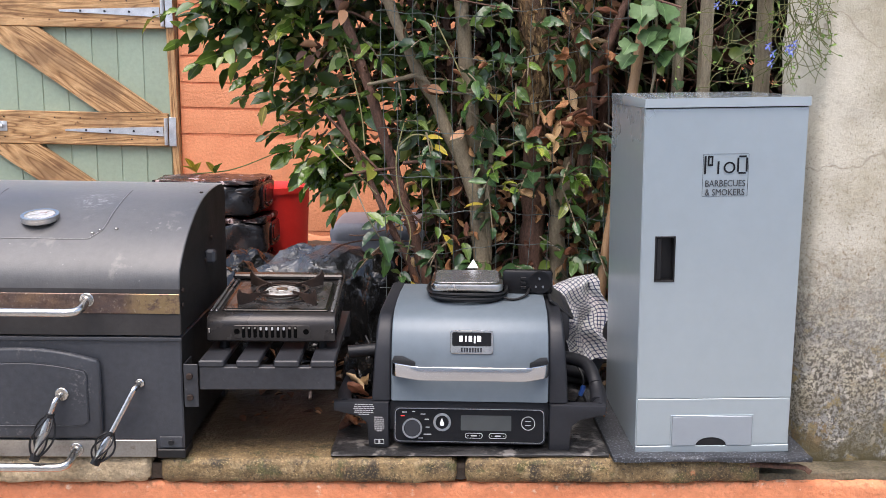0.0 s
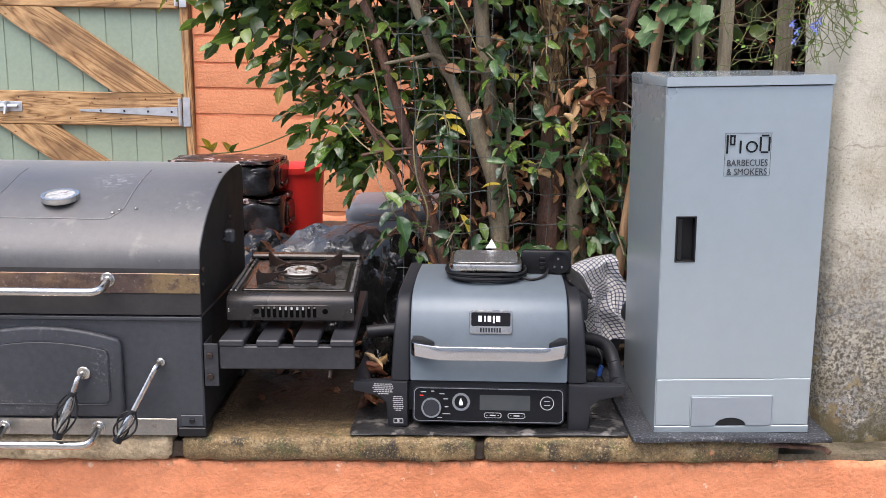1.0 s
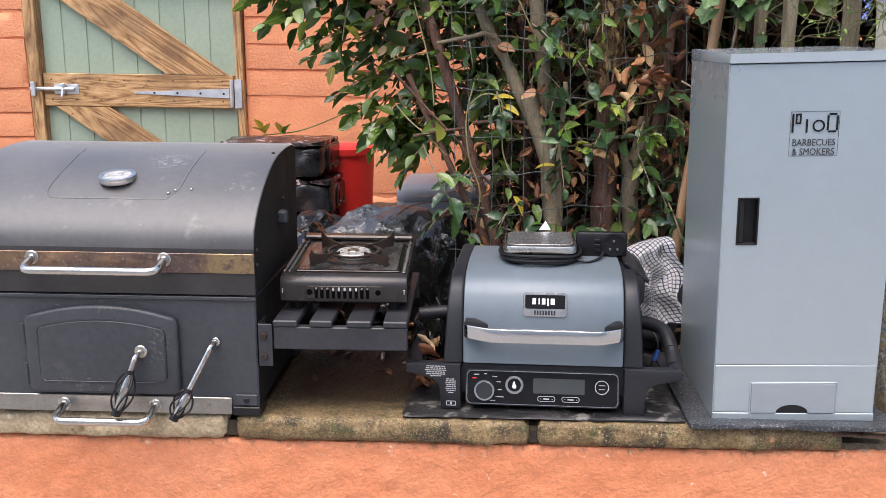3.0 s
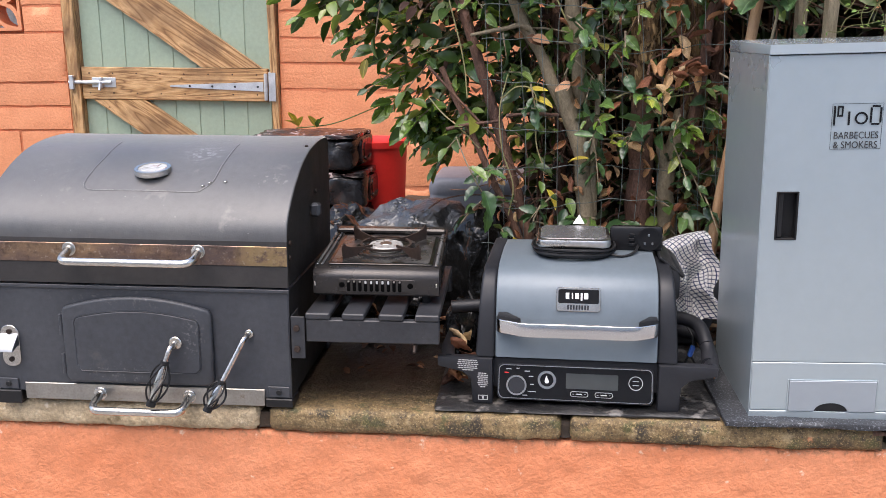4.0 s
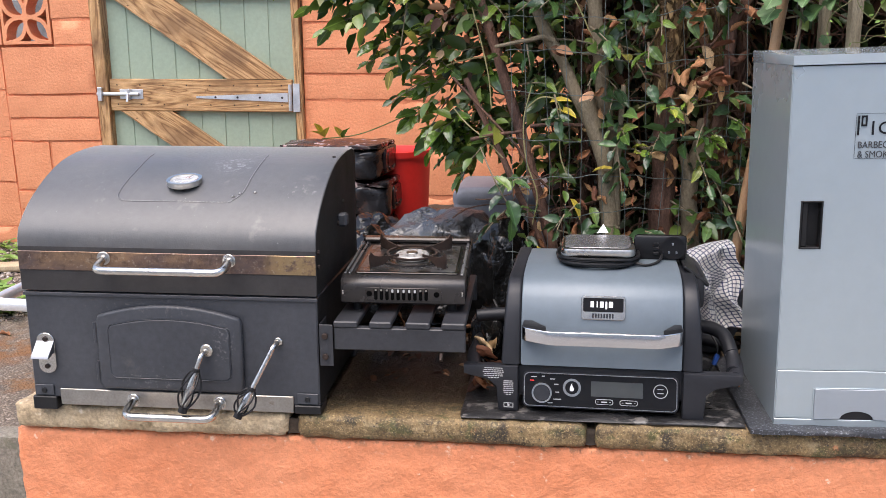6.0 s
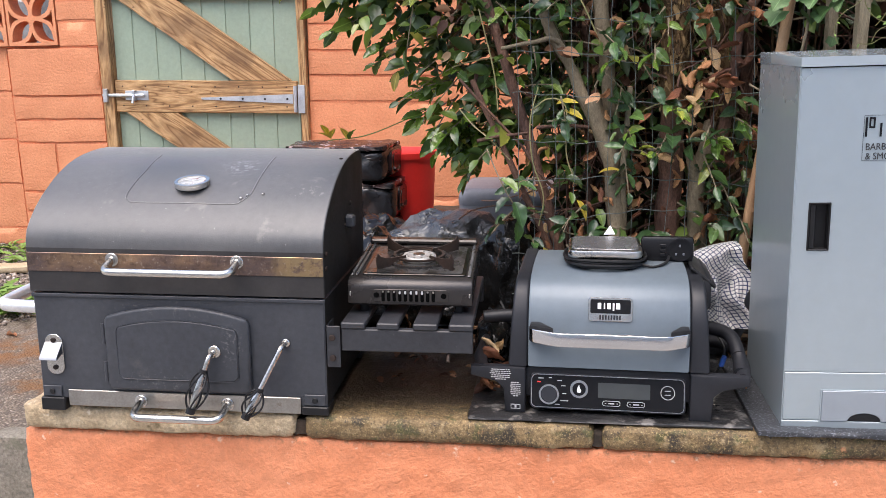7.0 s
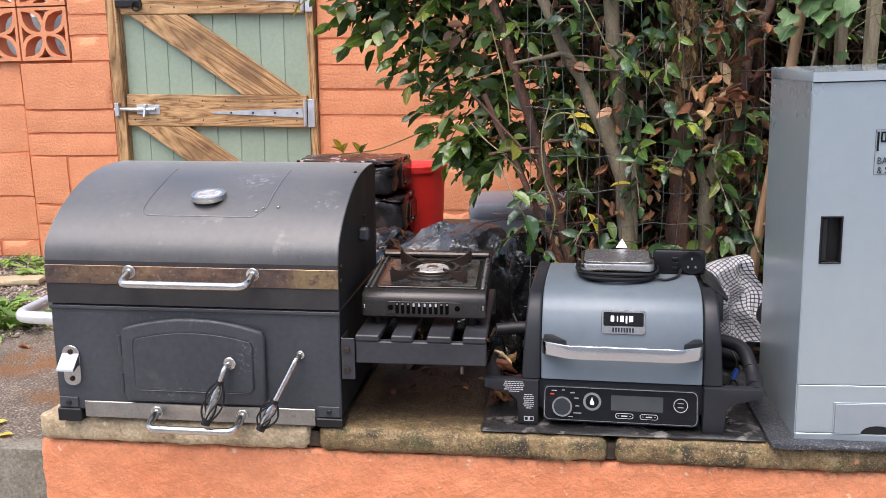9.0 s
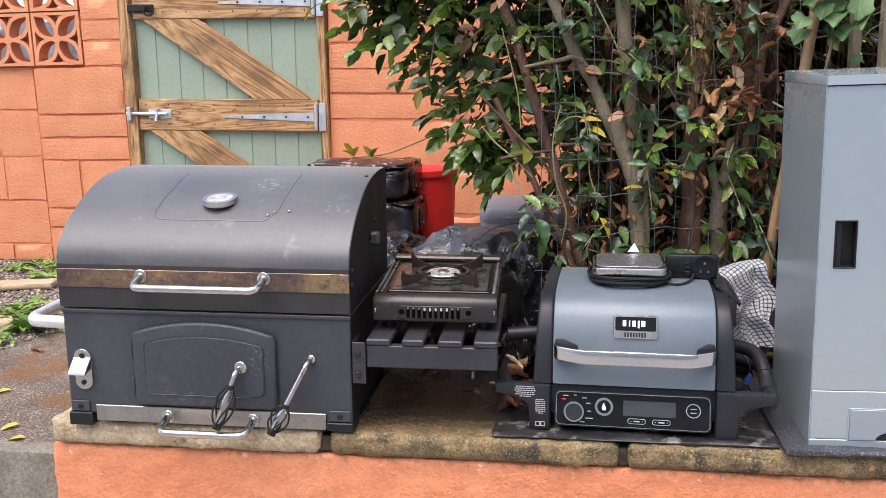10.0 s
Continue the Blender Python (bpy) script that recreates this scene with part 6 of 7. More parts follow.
def leaf_shape(n=5, width=0.36, fold=0.22, droop=0.25, wave=0.0, seed=0, tooth=0.05):
    """A leaf of unit length along y, as arrays: a pointed oval folded on its midrib and drooping to its tip."""
    rng = random.Random(seed)
    vs, fs = [(0, 0, 0)], []
    for i in range(1, n):
        t = i / n
        w = width * 0.5 * (math.sin(math.pi * t ** 0.88) ** 0.72)
        z = -droop * t * t
        w *= 1 + (tooth if i % 2 else -tooth) * (n > 8)
        k = fold * w * 2
        a, b = wave * rng.uniform(-1, 1), wave * rng.uniform(-1, 1)
        vs += [(-w, t, z + k + a), (0, t, z), (w, t, z + k + b)]
    vs.append((0, 1, -droop))
    fs += [(0, 2, 1), (0, 3, 2)]
    for i in range(n - 2):
        o = 1 + 3 * i
        fs += [(o, o + 1, o + 4, o + 3), (o + 1, o + 2, o + 5, o + 4)]
    o = 1 + 3 * (n - 2)
    last = len(vs) - 1
    fs += [(o, o + 1, last), (o + 1, o + 2, last)]
    return np.array(vs), fs


def leaf_data(name, material, **kw):
    vs, fs = leaf_shape(**kw)
    me = bpy.data.meshes.new(name)
    me.from_pydata([tuple(v) for v in vs], [], fs)
    me.materials.append(material)
    for p in me.polygons:
        p.use_smooth = True
    return me


def aim(d, roll):
    """A turn that takes y to d with the leaf's face rolled from upright."""
    d = Vector(d).normalized()
    side = d.cross(Vector((0, 0, 1)))
    if side.length < 1e-3:
        side = Vector((1, 0, 0))
    side.normalize()
    upv = side.cross(d)
    m = Matrix((side, d, upv)).transposed()
    return m.to_4x4() @ Matrix.Rotation(roll, 4, "Y")


class Heap:
    """Many leaves gathered into one mesh."""

    def __init__(self):
        self.vs, self.fs, self.n = [], [], 0

    def add(self, shape, m):
        vs, fs = shape
        a = np.array(m)
        self.vs.append(vs @ a[:3, :3].T + a[:3, 3])
        self.fs += [tuple(q + self.n for q in f) for f in fs]
        self.n += len(vs)

    def make(self, name, material, parent=None, label=""):
        me = bpy.data.meshes.new(name)
        me.from_pydata(np.concatenate(self.vs).tolist(), [], self.fs)
        me.materials.append(material)
        me.polygons.foreach_set("use_smooth", [True] * len(me.polygons))
        ob = new(name, me)
        ob.parent = parent
        ob["kind"] = "stuff"
        if label:
            ob["label"] = label
        return ob


tree = empty("laurel_tree", "bushy laurel with several stems and glossy green leaves", "tree", pose(0, 0, 0))


def stem(points, r0, r1, material, name="stem", sides=12, label="", wob=0.05):
    rough_bark = material is BARK_ROUGH
    line = smooth_line(points, 16 if rough_bark else 7)
    sides = 22 if rough_bark else sides
    wob = 0.13 if rough_bark else wob
    n = len(line)
    line = [p + Vector((noise.noise(p * 9), noise.noise(p * 9 + Vector((5, 0, 0))), 0)) * r0 * 0.35 for p in line]
    rad = [r0 + (r1 - r0) * i / (n - 1) for i in range(n)]
    rad = [r * (1 + 0.14 * noise.noise(p * 22)) for r, p in zip(rad, line)]
    return part(name, tube(line, r0, sides, radii=rad, wobble=wob), material, tree, label, smooth=60)


stem([(0.705, 0.62, -0.05), (0.694, 0.61, 0.14), (0.686, 0.60, 0.259), (0.672, 0.60, 0.371), (0.663, 0.60, 0.466), (0.636, 0.60, 0.552), (0.615, 0.595, 0.622)], 0.023, 0.022, BARK, label="sawn-off grey stem")
bm = disc((0, 0, 0), 0.0225, "z", 0.003, 18, 0.0006)
cutf = part("cut_face", bm, CUT_WOOD, tree, "pale fresh saw cut")
cutf.matrix_basis = Matrix.Translation((0.6135, 0.593, 0.626)) @ Matrix.Rotation(radians(-38), 4, "Y") @ Matrix.Rotation(radians(30), 4, "X")
stem([(0.668, 0.63, 0.43), (0.648, 0.628, 0.51), (0.618, 0.622, 0.570), (0.595, 0.62, 0.622), (0.561, 0.62, 0.698), (0.512, 0.62, 0.790), (0.479, 0.62, 0.864), (0.43, 0.64, 0.98), (0.33, 0.70, 1.25)], 0.016, 0.014, BARK)
stem([(0.70, 0.66, 0.05), (0.684, 0.65, 0.28), (0.678, 0.64, 0.397), (0.671, 0.64, 0.517), (0.664, 0.64, 0.604), (0.650, 0.64, 0.703), (0.638, 0.64, 0.790), (0.631, 0.64, 0.875), (0.61, 0.66, 1.10), (0.58, 0.7, 1.4)], 0.024, 0.018, BARK)
stem([(0.530, 0.605, 0.770), (0.505, 0.60, 0.780), (0.472, 0.60, 0.773), (0.436, 0.60, 0.768), (0.380, 0.61, 0.758)], 0.0075, 0.0045, BARK, "branch", 8)
stem([(0.56, 0.70, -0.05), (0.540, 0.67, 0.18), (0.514, 0.66, 0.286), (0.482, 0.66, 0.411), (0.461, 0.66, 0.479), (0.438, 0.66, 0.553), (0.410, 0.66, 0.643), (0.371, 0.66, 0.776), (0.336, 0.66, 0.880), (0.28, 0.70, 1.05), (0.22, 0.76, 1.4)], 0.016, 0.012, BARK_RED)
stem([(0.53, 0.66, 0.17), (0.480, 0.64, 0.290), (0.443, 0.64, 0.370), (0.406, 0.64, 0.450), (0.365, 0.64, 0.541), (0.329, 0.64, 0.620), (0.301, 0.64, 0.680)], 0.010, 0.007, BARK_RED)
stem([(0.314, 0.62, 0.521), (0.377, 0.62, 0.533), (0.448, 0.62, 0.541)], 0.005, 0.004, BARK_RED, "branch", 7)
stem([(0.470, 0.605, 0.556), (0.537, 0.60, 0.561), (0.606, 0.60, 0.557)], 0.005, 0.004, BARK_RED, "branch", 7)
stem([(0.83, 0.63, -0.05), (0.822, 0.62, 0.20), (0.817, 0.62, 0.370), (0.814, 0.62, 0.480), (0.817, 0.625, 0.550), (0.817, 0.63, 0.648)], 0.032, 0.029, BARK_RED, label="thick reddish stem")
stem([(0.817, 0.635, 0.60), (0.817, 0.63, 0.700), (0.818, 0.625, 0.747), (0.822, 0.62, 0.817), (0.808, 0.62, 0.913), (0.78, 0.64, 1.2)], 0.031, 0.036, BARK_ROUGH, label="thick stem with rough flaking bark")
stem([(0.895, 0.62, -0.05), (0.888, 0.60, 0.20), (0.882, 0.60, 0.328), (0.879, 0.60, 0.415), (0.884, 0.605, 0.454), (0.901, 0.62, 0.502), (0.915, 0.66, 0.56)], 0.026, 0.015, BARK)
stem([(0.878, 0.60, 0.420), (0.865, 0.60, 0.461), (0.858, 0.605, 0.491)], 0.015, 0.010, BARK, "branch", 10)
stem([(0.97, 0.74, -0.05), (0.965, 0.74, 0.40), (0.955, 0.73, 0.70), (0.95, 0.72, 0.95), (0.97, 0.74, 1.25)], 0.030, 0.028, BARK_ROUGH, label="thick stem with rough flaking bark")
stem([(0.925, 0.60, 0.45), (0.945, 0.585, 0.606), (0.957, 0.585, 0.690), (0.961, 0.585, 0.760), (0.968, 0.585, 0.813), (0.999, 0.585, 0.868), (1.021, 0.59, 0.921), (1.10, 0.65, 1.08)], 0.014, 0.010, BARK_RED)
stem([(1.02, 0.84, -0.05), (1.03, 0.82, 0.5), (1.05, 0.82, 1.2)], 0.020, 0.016, BARK_RED)
stub = stem([(0.700, 0.60, 0.30), (0.691, 0.585, 0.449), (0.696, 0.585, 0.495), (0.700, 0.585, 0.579), (0.704, 0.585, 0.656)], 0.0085, 0.0065, BARK, "cut_shoot", 10)
part("cut_end", disc((0.704, 0.585, 0.6575), 0.0062, "z", 0.002, 14), CUT_WOOD, stub)
stem([(0.60, 0.84, -0.05), (0.62, 0.82, 0.4), (0.60, 0.84, 0.8), (0.55, 0.88, 1.2)], 0.016, 0.012, BARK_RED)
stem([(0.739, 0.575, 0.520), (0.760, 0.57, 0.500), (0.782, 0.565, 0.506), (0.806, 0.565, 0.516), (0.838, 0.56, 0.522)], 0.005, 0.0035, BARK, "branch", 7)
# pale runners that wander over the stems
RUNNER = mat("pale_green_runner", (0.20, 0.21, 0.08), (0.33, 0.27, 0.13), 14, (0.5, 0.65), fine=0.15)
for line in (((0.475, 0.585, 0.66), (0.455, 0.58, 0.57), (0.462, 0.58, 0.47), (0.490, 0.58, 0.38), (0.478, 0.585, 0.30)), ((0.46, 0.585, 0.60), (0.50, 0.575, 0.63), (0.545, 0.57, 0.61), (0.548, 0.57, 0.49), (0.575, 0.575, 0.41)),
             ((0.26, 0.70, 0.60), (0.30, 0.66, 0.56), (0.35, 0.64, 0.52), (0.40, 0.63, 0.47)), ((0.32, 0.64, 0.86), (0.36, 0.62, 0.70), (0.37, 0.62, 0.60)), ((0.05, 0.84, 0.60), (0.14, 0.80, 0.66), (0.26, 0.74, 0.72), (0.40, 0.66, 0.74)),
             ((0.55, 0.60, 0.93), (0.60, 0.585, 0.83), (0.63, 0.58, 0.76)), ((0.20, 0.78, 0.92), (0.31, 0.70, 0.86), (0.42, 0.64, 0.83)), ((0.74, 0.57, 0.60), (0.78, 0.56, 0.615), (0.84, 0.56, 0.60), (0.93, 0.56, 0.612))):
    part("runner", tube(smooth_line(line, 7), 0.0019, 6), RUNNER, tree)

rng = random.Random(11)
shapes = [leaf_shape(4, w, f, d, 0.01, s) for s, (w, f, d) in enumerate(((0.52, 0.25, 0.22), (0.58, 0.18, 0.35), (0.48, 0.32, 0.12), (0.54, 0.12, 0.45)))]
near = [leaf_data("leaf", LEAF, n=13, width=w, fold=f, droop=d, wave=0.04, seed=s) for s, (w, f, d) in enumerate(((0.44, 0.30, 0.15), (0.52, 0.20, 0.38), (0.40, 0.40, -0.10), (0.48, 0.12, 0.55), (0.50, 0.30, 0.25), (0.46, 0.22, 0.05)))]


def curled(seed):
    """A dead leaf of unit length: rolled in at its sides, bent along, crinkled."""
    r = random.Random(seed)
    nt_, nu_ = 12, 7
    wide = r.uniform(0.20, 0.34)
    roll, bend, twist = r.uniform(0.5, 1.9), r.uniform(-1.3, 1.3), r.uniform(-2.0, 2.0)
    vs, fs = [], []
    p, a = Vector((0, 0)), 0.0
    for i in range(nt_ + 1):
        t = i / nt_
        w = wide * (math.sin(math.pi * (0.03 + 0.94 * t) ** 0.9) ** 0.8) + 0.005
        for j in range(nu_ + 1):
            u = -1 + 2 * j / nu_
            ang = roll * u
            x = math.sin(ang) / roll * w
            z = (1 - math.cos(ang)) / roll * w
            c = 0.09 * noise.noise(Vector((u * 1.8, t * 4, seed * 3.1))) + 0.07 * noise.noise(Vector((u * 4, t * 9, seed * 5.1)))
            x2 = x * math.cos(twist * t) - z * math.sin(twist * t)
            z2 = x * math.sin(twist * t) + z * math.cos(twist * t) + c
            vs.append((x2, p.x - z2 * math.sin(a), p.y + z2 * math.cos(a)))
        a += bend / nt_
        p = p + Vector((math.cos(a), math.sin(a))) / nt_
    for i in range(nt_):
        for j in range(nu_):
            o = i * (nu_ + 1) + j
            fs.append((o, o + 1, o + nu_ + 2, o + nu_ + 1))
    me = bpy.data.meshes.new("dry_leaf")
    me.from_pydata(vs, [], fs)
    me.materials.append(LEAF_DRY)
    for q in me.polygons:
        q.use_smooth = True
    return me


dry = [curled(q) for q in range(8)]
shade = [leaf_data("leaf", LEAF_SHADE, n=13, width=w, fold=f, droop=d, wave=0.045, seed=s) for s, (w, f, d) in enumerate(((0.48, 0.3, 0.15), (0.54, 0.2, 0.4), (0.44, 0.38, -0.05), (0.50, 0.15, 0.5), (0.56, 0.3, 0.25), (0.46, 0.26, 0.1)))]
twigs = bmesh.new()


def sprig(p, d, length, count, size, heap=None, twig=True, kinds=None):
    """A twig with leaves set along it by turns."""
    p, d = Vector(p), Vector(d).normalized()
    side = d.cross(Vector((0, 0, 1)))
    side = side.normalized() if side.length > 0.05 else Vector((1, 0, 0))
    sag = rng.uniform(0.05, 0.35)
    line = [p + d * length * t + Vector((0, 0, -sag * length * t * t)) for t in (0, 0.25, 0.5, 0.75, 1.0)]
    if twig:
        tube(line, 0.002, 5, twigs, radii=[0.0028, 0.0024, 0.002, 0.0016, 0.001])
    for k in range(count):
        t = 0.12 + 0.88 * (k + 0.5) / count
        q = p + d * length * t + Vector((0, 0, -sag * length * t * t))
        s = 1 if k % 2 else -1
        out = d * rng.uniform(0.3, 0.8) + side * s * rng.uniform(0.5, 1.1) + Vector((rng.uniform(-.3, .3), rng.uniform(-.7, .3), rng.uniform(-0.8, 0.55)))
        if k == count - 1:
            out = d + Vector((0, 0, -0.3))
        sz = size * rng.uniform(0.55, 1.25)
        m = Matrix.Translation(q) @ aim(out, rng.uniform(-1.3, 1.3)) @ Matrix.Scale(sz, 4)
        if heap:
            heap.add(shapes[rng.randrange(4)], m)
        else:
            ob = new("leaf", (kinds or near)[rng.randrange(6)])
            ob.parent = tree
            ob.matrix_basis = m


# the spray that hangs towards the gate, leaf by leaf
high_sprigs = ((-0.07, 0.9, 0.92, -1, 0.0, -0.1), (-0.02, 0.86, 0.86, -1, -0.2, -0.2), (0.02, 0.92, 0.93, -1, -0.1, 0.0), (0.1, 0.95, 0.78, -0.8, -0.2, -0.3), (0.18, 1.0, 0.72, -1, -0.2, -0.1),
               (0.21, 1.02, 0.66, -1, -0.1, -0.25), (0.22, 0.98, 0.62, -0.9, -0.2, -0.3), (0.21, 0.93, 0.56, -0.7, -0.2, -0.4), (0.24, 0.92, 0.56, -0.6, -0.3, -0.5), (0.28, 0.9, 0.54, -0.4, -0.4, -0.5),
               (0.31, 0.88, 0.53, 0.3, -0.4, -0.4), (0.26, 0.88, 0.5, -0.5, -0.3, -0.3))
low_sprigs = ((0.3, 0.86, 0.49, -0.3, -0.3, -0.3), (0.17, 0.88, 0.6, -0.5, -0.6, -0.2), (0.24, 0.85, 0.66, -0.7, -0.4, 0.1), (0.28, 0.82, 0.58, -0.4, -0.5, -0.2), (0.12, 0.86, 0.8, -0.7, -0.5, 0.0),
              (0.18, 0.84, 0.74, 0.4, -0.5, -0.1), (0.25, 0.8, 0.82, -0.5, -0.5, 0.1), (0.33, 0.76, 0.7, 0.5, -0.5, 0.0), (0.05, 0.9, 1.0, -0.8, -0.3, 0.0), (0.2, 0.82, 0.95, -0.3, -0.6, -0.1),
              (-0.15, 0.95, 0.98, -1, 0.0, 0.0), (0.36, 0.7, 0.88, 0.4, -0.5, -0.3))
wire_sprigs = ((0.44, 0.68, 0.66, 0.5, -0.5, 0.1), (0.5, 0.62, 0.57, 0.3, -0.6, 0.1), (0.47, 0.64, 0.42, -0.6, -0.5, 0.0), (0.42, 0.7, 0.33, -0.5, -0.6, -0.2), (0.4, 0.72, 0.3, 0.1, -0.5, -0.7),
               (0.6, 0.56, 0.36, -0.4, -0.5, -0.1), (0.73, 0.6, 0.72, 0.3, -0.5, -0.5), (0.77, 0.58, 0.64, 0.4, -0.5, -0.4), (0.72, 0.56, 0.55, -0.4, -0.5, -0.4), (0.69, 0.55, 0.5, 0.1, -0.5, -0.7),
               (0.9, 0.56, 0.56, -0.2, -0.6, -0.2))
end_sprigs = ((0.88, 0.55, 0.5, 0.2, -0.6, -0.6), (0.92, 0.57, 0.44, 0.3, -0.5, -0.5), (0.96, 0.54, 0.37, 0.1, -0.6, -0.3), (0.98, 0.52, 0.66, 0.3, -0.5, -0.2), (0.8, 0.55, 0.55, -0.3, -0.6, -0.4),
              (0.62, 0.57, 0.8, 0.3, -0.6, -0.2), (0.55, 0.58, 0.88, -0.4, -0.6, -0.1), (0.86, 0.58, 0.86, 0.2, -0.6, -0.4), (0.68, 0.6, 0.95, 0.3, -0.6, 0.0), (0.75, 0.56, 0.27, 0.2, -0.6, 0.1),
              (0.7, 0.55, 0.3, -0.5, -0.5, 0.2))
for x, y, z, a, b, c in high_sprigs + low_sprigs:
    sprig((x + (0.05 if z < 0.58 else 0.0), y, z + (0.015 if z < 0.58 else 0.0)), (a, b, c), rng.uniform(0.09, 0.15), 7, 0.064)
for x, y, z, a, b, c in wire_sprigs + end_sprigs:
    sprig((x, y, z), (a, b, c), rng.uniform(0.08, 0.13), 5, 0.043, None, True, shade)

# the foremost toothed leaves beside the bag
part("twig", tube(smooth_line([(0.34, 0.62, 0.50), (0.375, 0.52, 0.445), (0.405, 0.50, 0.39), (0.425, 0.50, 0.36)], 4), 0.002, 6), BARK, tree)
for x, z, a, c, roll, s in ((0.384, 0.437, 0.7, -0.5, 0.3, 0.062), (0.408, 0.388, -0.9, -0.6, -0.3, 0.052), (0.418, 0.378, 0.45, -0.9, 0.2, 0.070), (0.426, 0.330, 0.2, -1.0, -0.3, 0.055), (0.430, 0.425, 0.9, 0.1, 0.4, 0.045)):
    ob = new("leaf", shade[int(s * 1000) % 6])
    ob.parent = tree
    ob.matrix_basis = Matrix.Translation((x, 0.50, z)) @ aim((a, -0.45, c), roll) @ Matrix.Scale(s, 4)

# the thick clump at the tip of the hanging spray
for k in range(9):
    sprig((0.25 + 0.012 * k, 0.93 - 0.008 * k, 0.555 - 0.006 * (k % 3)), (rng.uniform(-1, 0.1), rng.uniform(-0.7, 0.0), rng.uniform(-0.7, 0.0)), rng.uniform(0.08, 0.13), 8, 0.058)

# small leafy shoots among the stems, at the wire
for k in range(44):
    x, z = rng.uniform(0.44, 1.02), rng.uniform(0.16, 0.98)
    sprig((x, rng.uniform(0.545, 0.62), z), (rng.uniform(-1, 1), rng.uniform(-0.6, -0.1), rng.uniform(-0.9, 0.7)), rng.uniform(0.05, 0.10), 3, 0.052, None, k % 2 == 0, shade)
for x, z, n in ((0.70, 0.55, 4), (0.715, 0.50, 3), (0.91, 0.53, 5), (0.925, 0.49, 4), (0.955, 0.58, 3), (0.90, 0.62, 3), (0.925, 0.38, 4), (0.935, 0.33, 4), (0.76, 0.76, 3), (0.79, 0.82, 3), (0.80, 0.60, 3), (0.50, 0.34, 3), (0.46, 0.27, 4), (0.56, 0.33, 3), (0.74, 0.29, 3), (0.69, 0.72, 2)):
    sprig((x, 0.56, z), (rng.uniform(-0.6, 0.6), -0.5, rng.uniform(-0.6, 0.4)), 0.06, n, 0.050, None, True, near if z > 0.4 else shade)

# the rest of the crown, gathered
front_heap, back_heap, dry_heap = Heap(), Heap(), Heap()


def left_edge(z):
    """The crown's outline on the gate side."""
    for (za, xa), (zb, xb) in zip(((0.44, 0.24), (0.50, 0.19), (0.60, 0.15), (0.78, 0.13), (0.88, 0.0), (0.97, -0.16), (1.15, -0.12), (1.8, 0.0)), ((0.50, 0.19), (0.60, 0.15), (0.78, 0.13), (0.88, 0.0), (0.97, -0.16), (1.15, -0.12), (1.8, 0.0), (9, 0.1))):
        if za <= z < zb:
            return xa + (xb - xa) * (z - za) / (zb - za)
    return 0.9


for k in range(150):
    z = rng.uniform(0.46, 1.20)
    x = rng.uniform(left_edge(z) + 0.06, 0.62)
    y = rng.uniform(0.74, 1.02)
    sprig((x, y, z), (rng.uniform(-1, 0.4), rng.uniform(-0.9, 0.5), rng.uniform(-0.5, 0.3)), rng.uniform(0.08, 0.18), 7, 0.058, front_heap, k % 2 == 0)
for k in range(150):
    z = rng.uniform(0.86, 1.25)
    x = rng.uniform(left_edge(z) + 0.05, 0.40)
    sprig((x, rng.uniform(0.76, 1.0), z), (rng.uniform(-1, 0.4), rng.uniform(-0.9, 0.5), rng.uniform(-0.5, 0.3)), rng.uniform(0.08, 0.16), 6, 0.060, front_heap, k % 2 == 0)
for k in range(70):
    sprig((rng.uniform(0.28, 0.60), rng.uniform(0.95, 1.15), rng.uniform(0.80, 1.25)), (rng.uniform(-1, 1), rng.uniform(-0.9, 0.5), rng.uniform(-0.5, 0.3)), rng.uniform(0.08, 0.16), 6, 0.060, back_heap, False)
brown_heap = Heap()
for k in range(150):
    x, z = rng.uniform(0.22, 1.20), rng.uniform(0.30, 1.15)
    if x < left_edge(z) + 0.1:
        continue
    sprig((x, rng.uniform(0.62, 1.05), z), (rng.uniform(-1, 1), rng.uniform(-0.9, 0.2), rng.uniform(-0.9, 0.1)), rng.uniform(0.05, 0.12), 4, 0.038, brown_heap, k % 3 == 0)
for k in range(150):
    x, z = rng.uniform(0.50, 1.30), rng.uniform(0.10, 1.0)
    sprig((x, rng.uniform(0.62, 0.9), z), (rng.uniform(-1, 1), rng.uniform(-0.9, 0.2), rng.uniform(-0.6, 0.3)), rng.uniform(0.08, 0.16), 5, 0.050, front_heap, k % 2 == 0)
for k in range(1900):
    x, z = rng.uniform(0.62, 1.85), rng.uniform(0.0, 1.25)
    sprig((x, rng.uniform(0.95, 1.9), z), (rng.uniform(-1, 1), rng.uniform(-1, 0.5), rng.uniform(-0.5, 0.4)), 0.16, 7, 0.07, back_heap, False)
# upper crown out of view, added to block sky light from the inside
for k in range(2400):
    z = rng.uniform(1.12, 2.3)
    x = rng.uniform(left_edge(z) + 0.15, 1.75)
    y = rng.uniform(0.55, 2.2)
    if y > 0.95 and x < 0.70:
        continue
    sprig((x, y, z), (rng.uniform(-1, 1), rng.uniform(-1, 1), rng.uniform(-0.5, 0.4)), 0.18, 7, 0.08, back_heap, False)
brown_heap.make("withered_foliage", LEAF_DRY_MASS, tree)
front_heap.make("foliage", LEAF_MASS, tree)
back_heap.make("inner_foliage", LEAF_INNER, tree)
part("twig_mass", twigs, BARK, tree)["kind"] = "stuff"

# flakes standing off the rough stems
flakes = Heap()
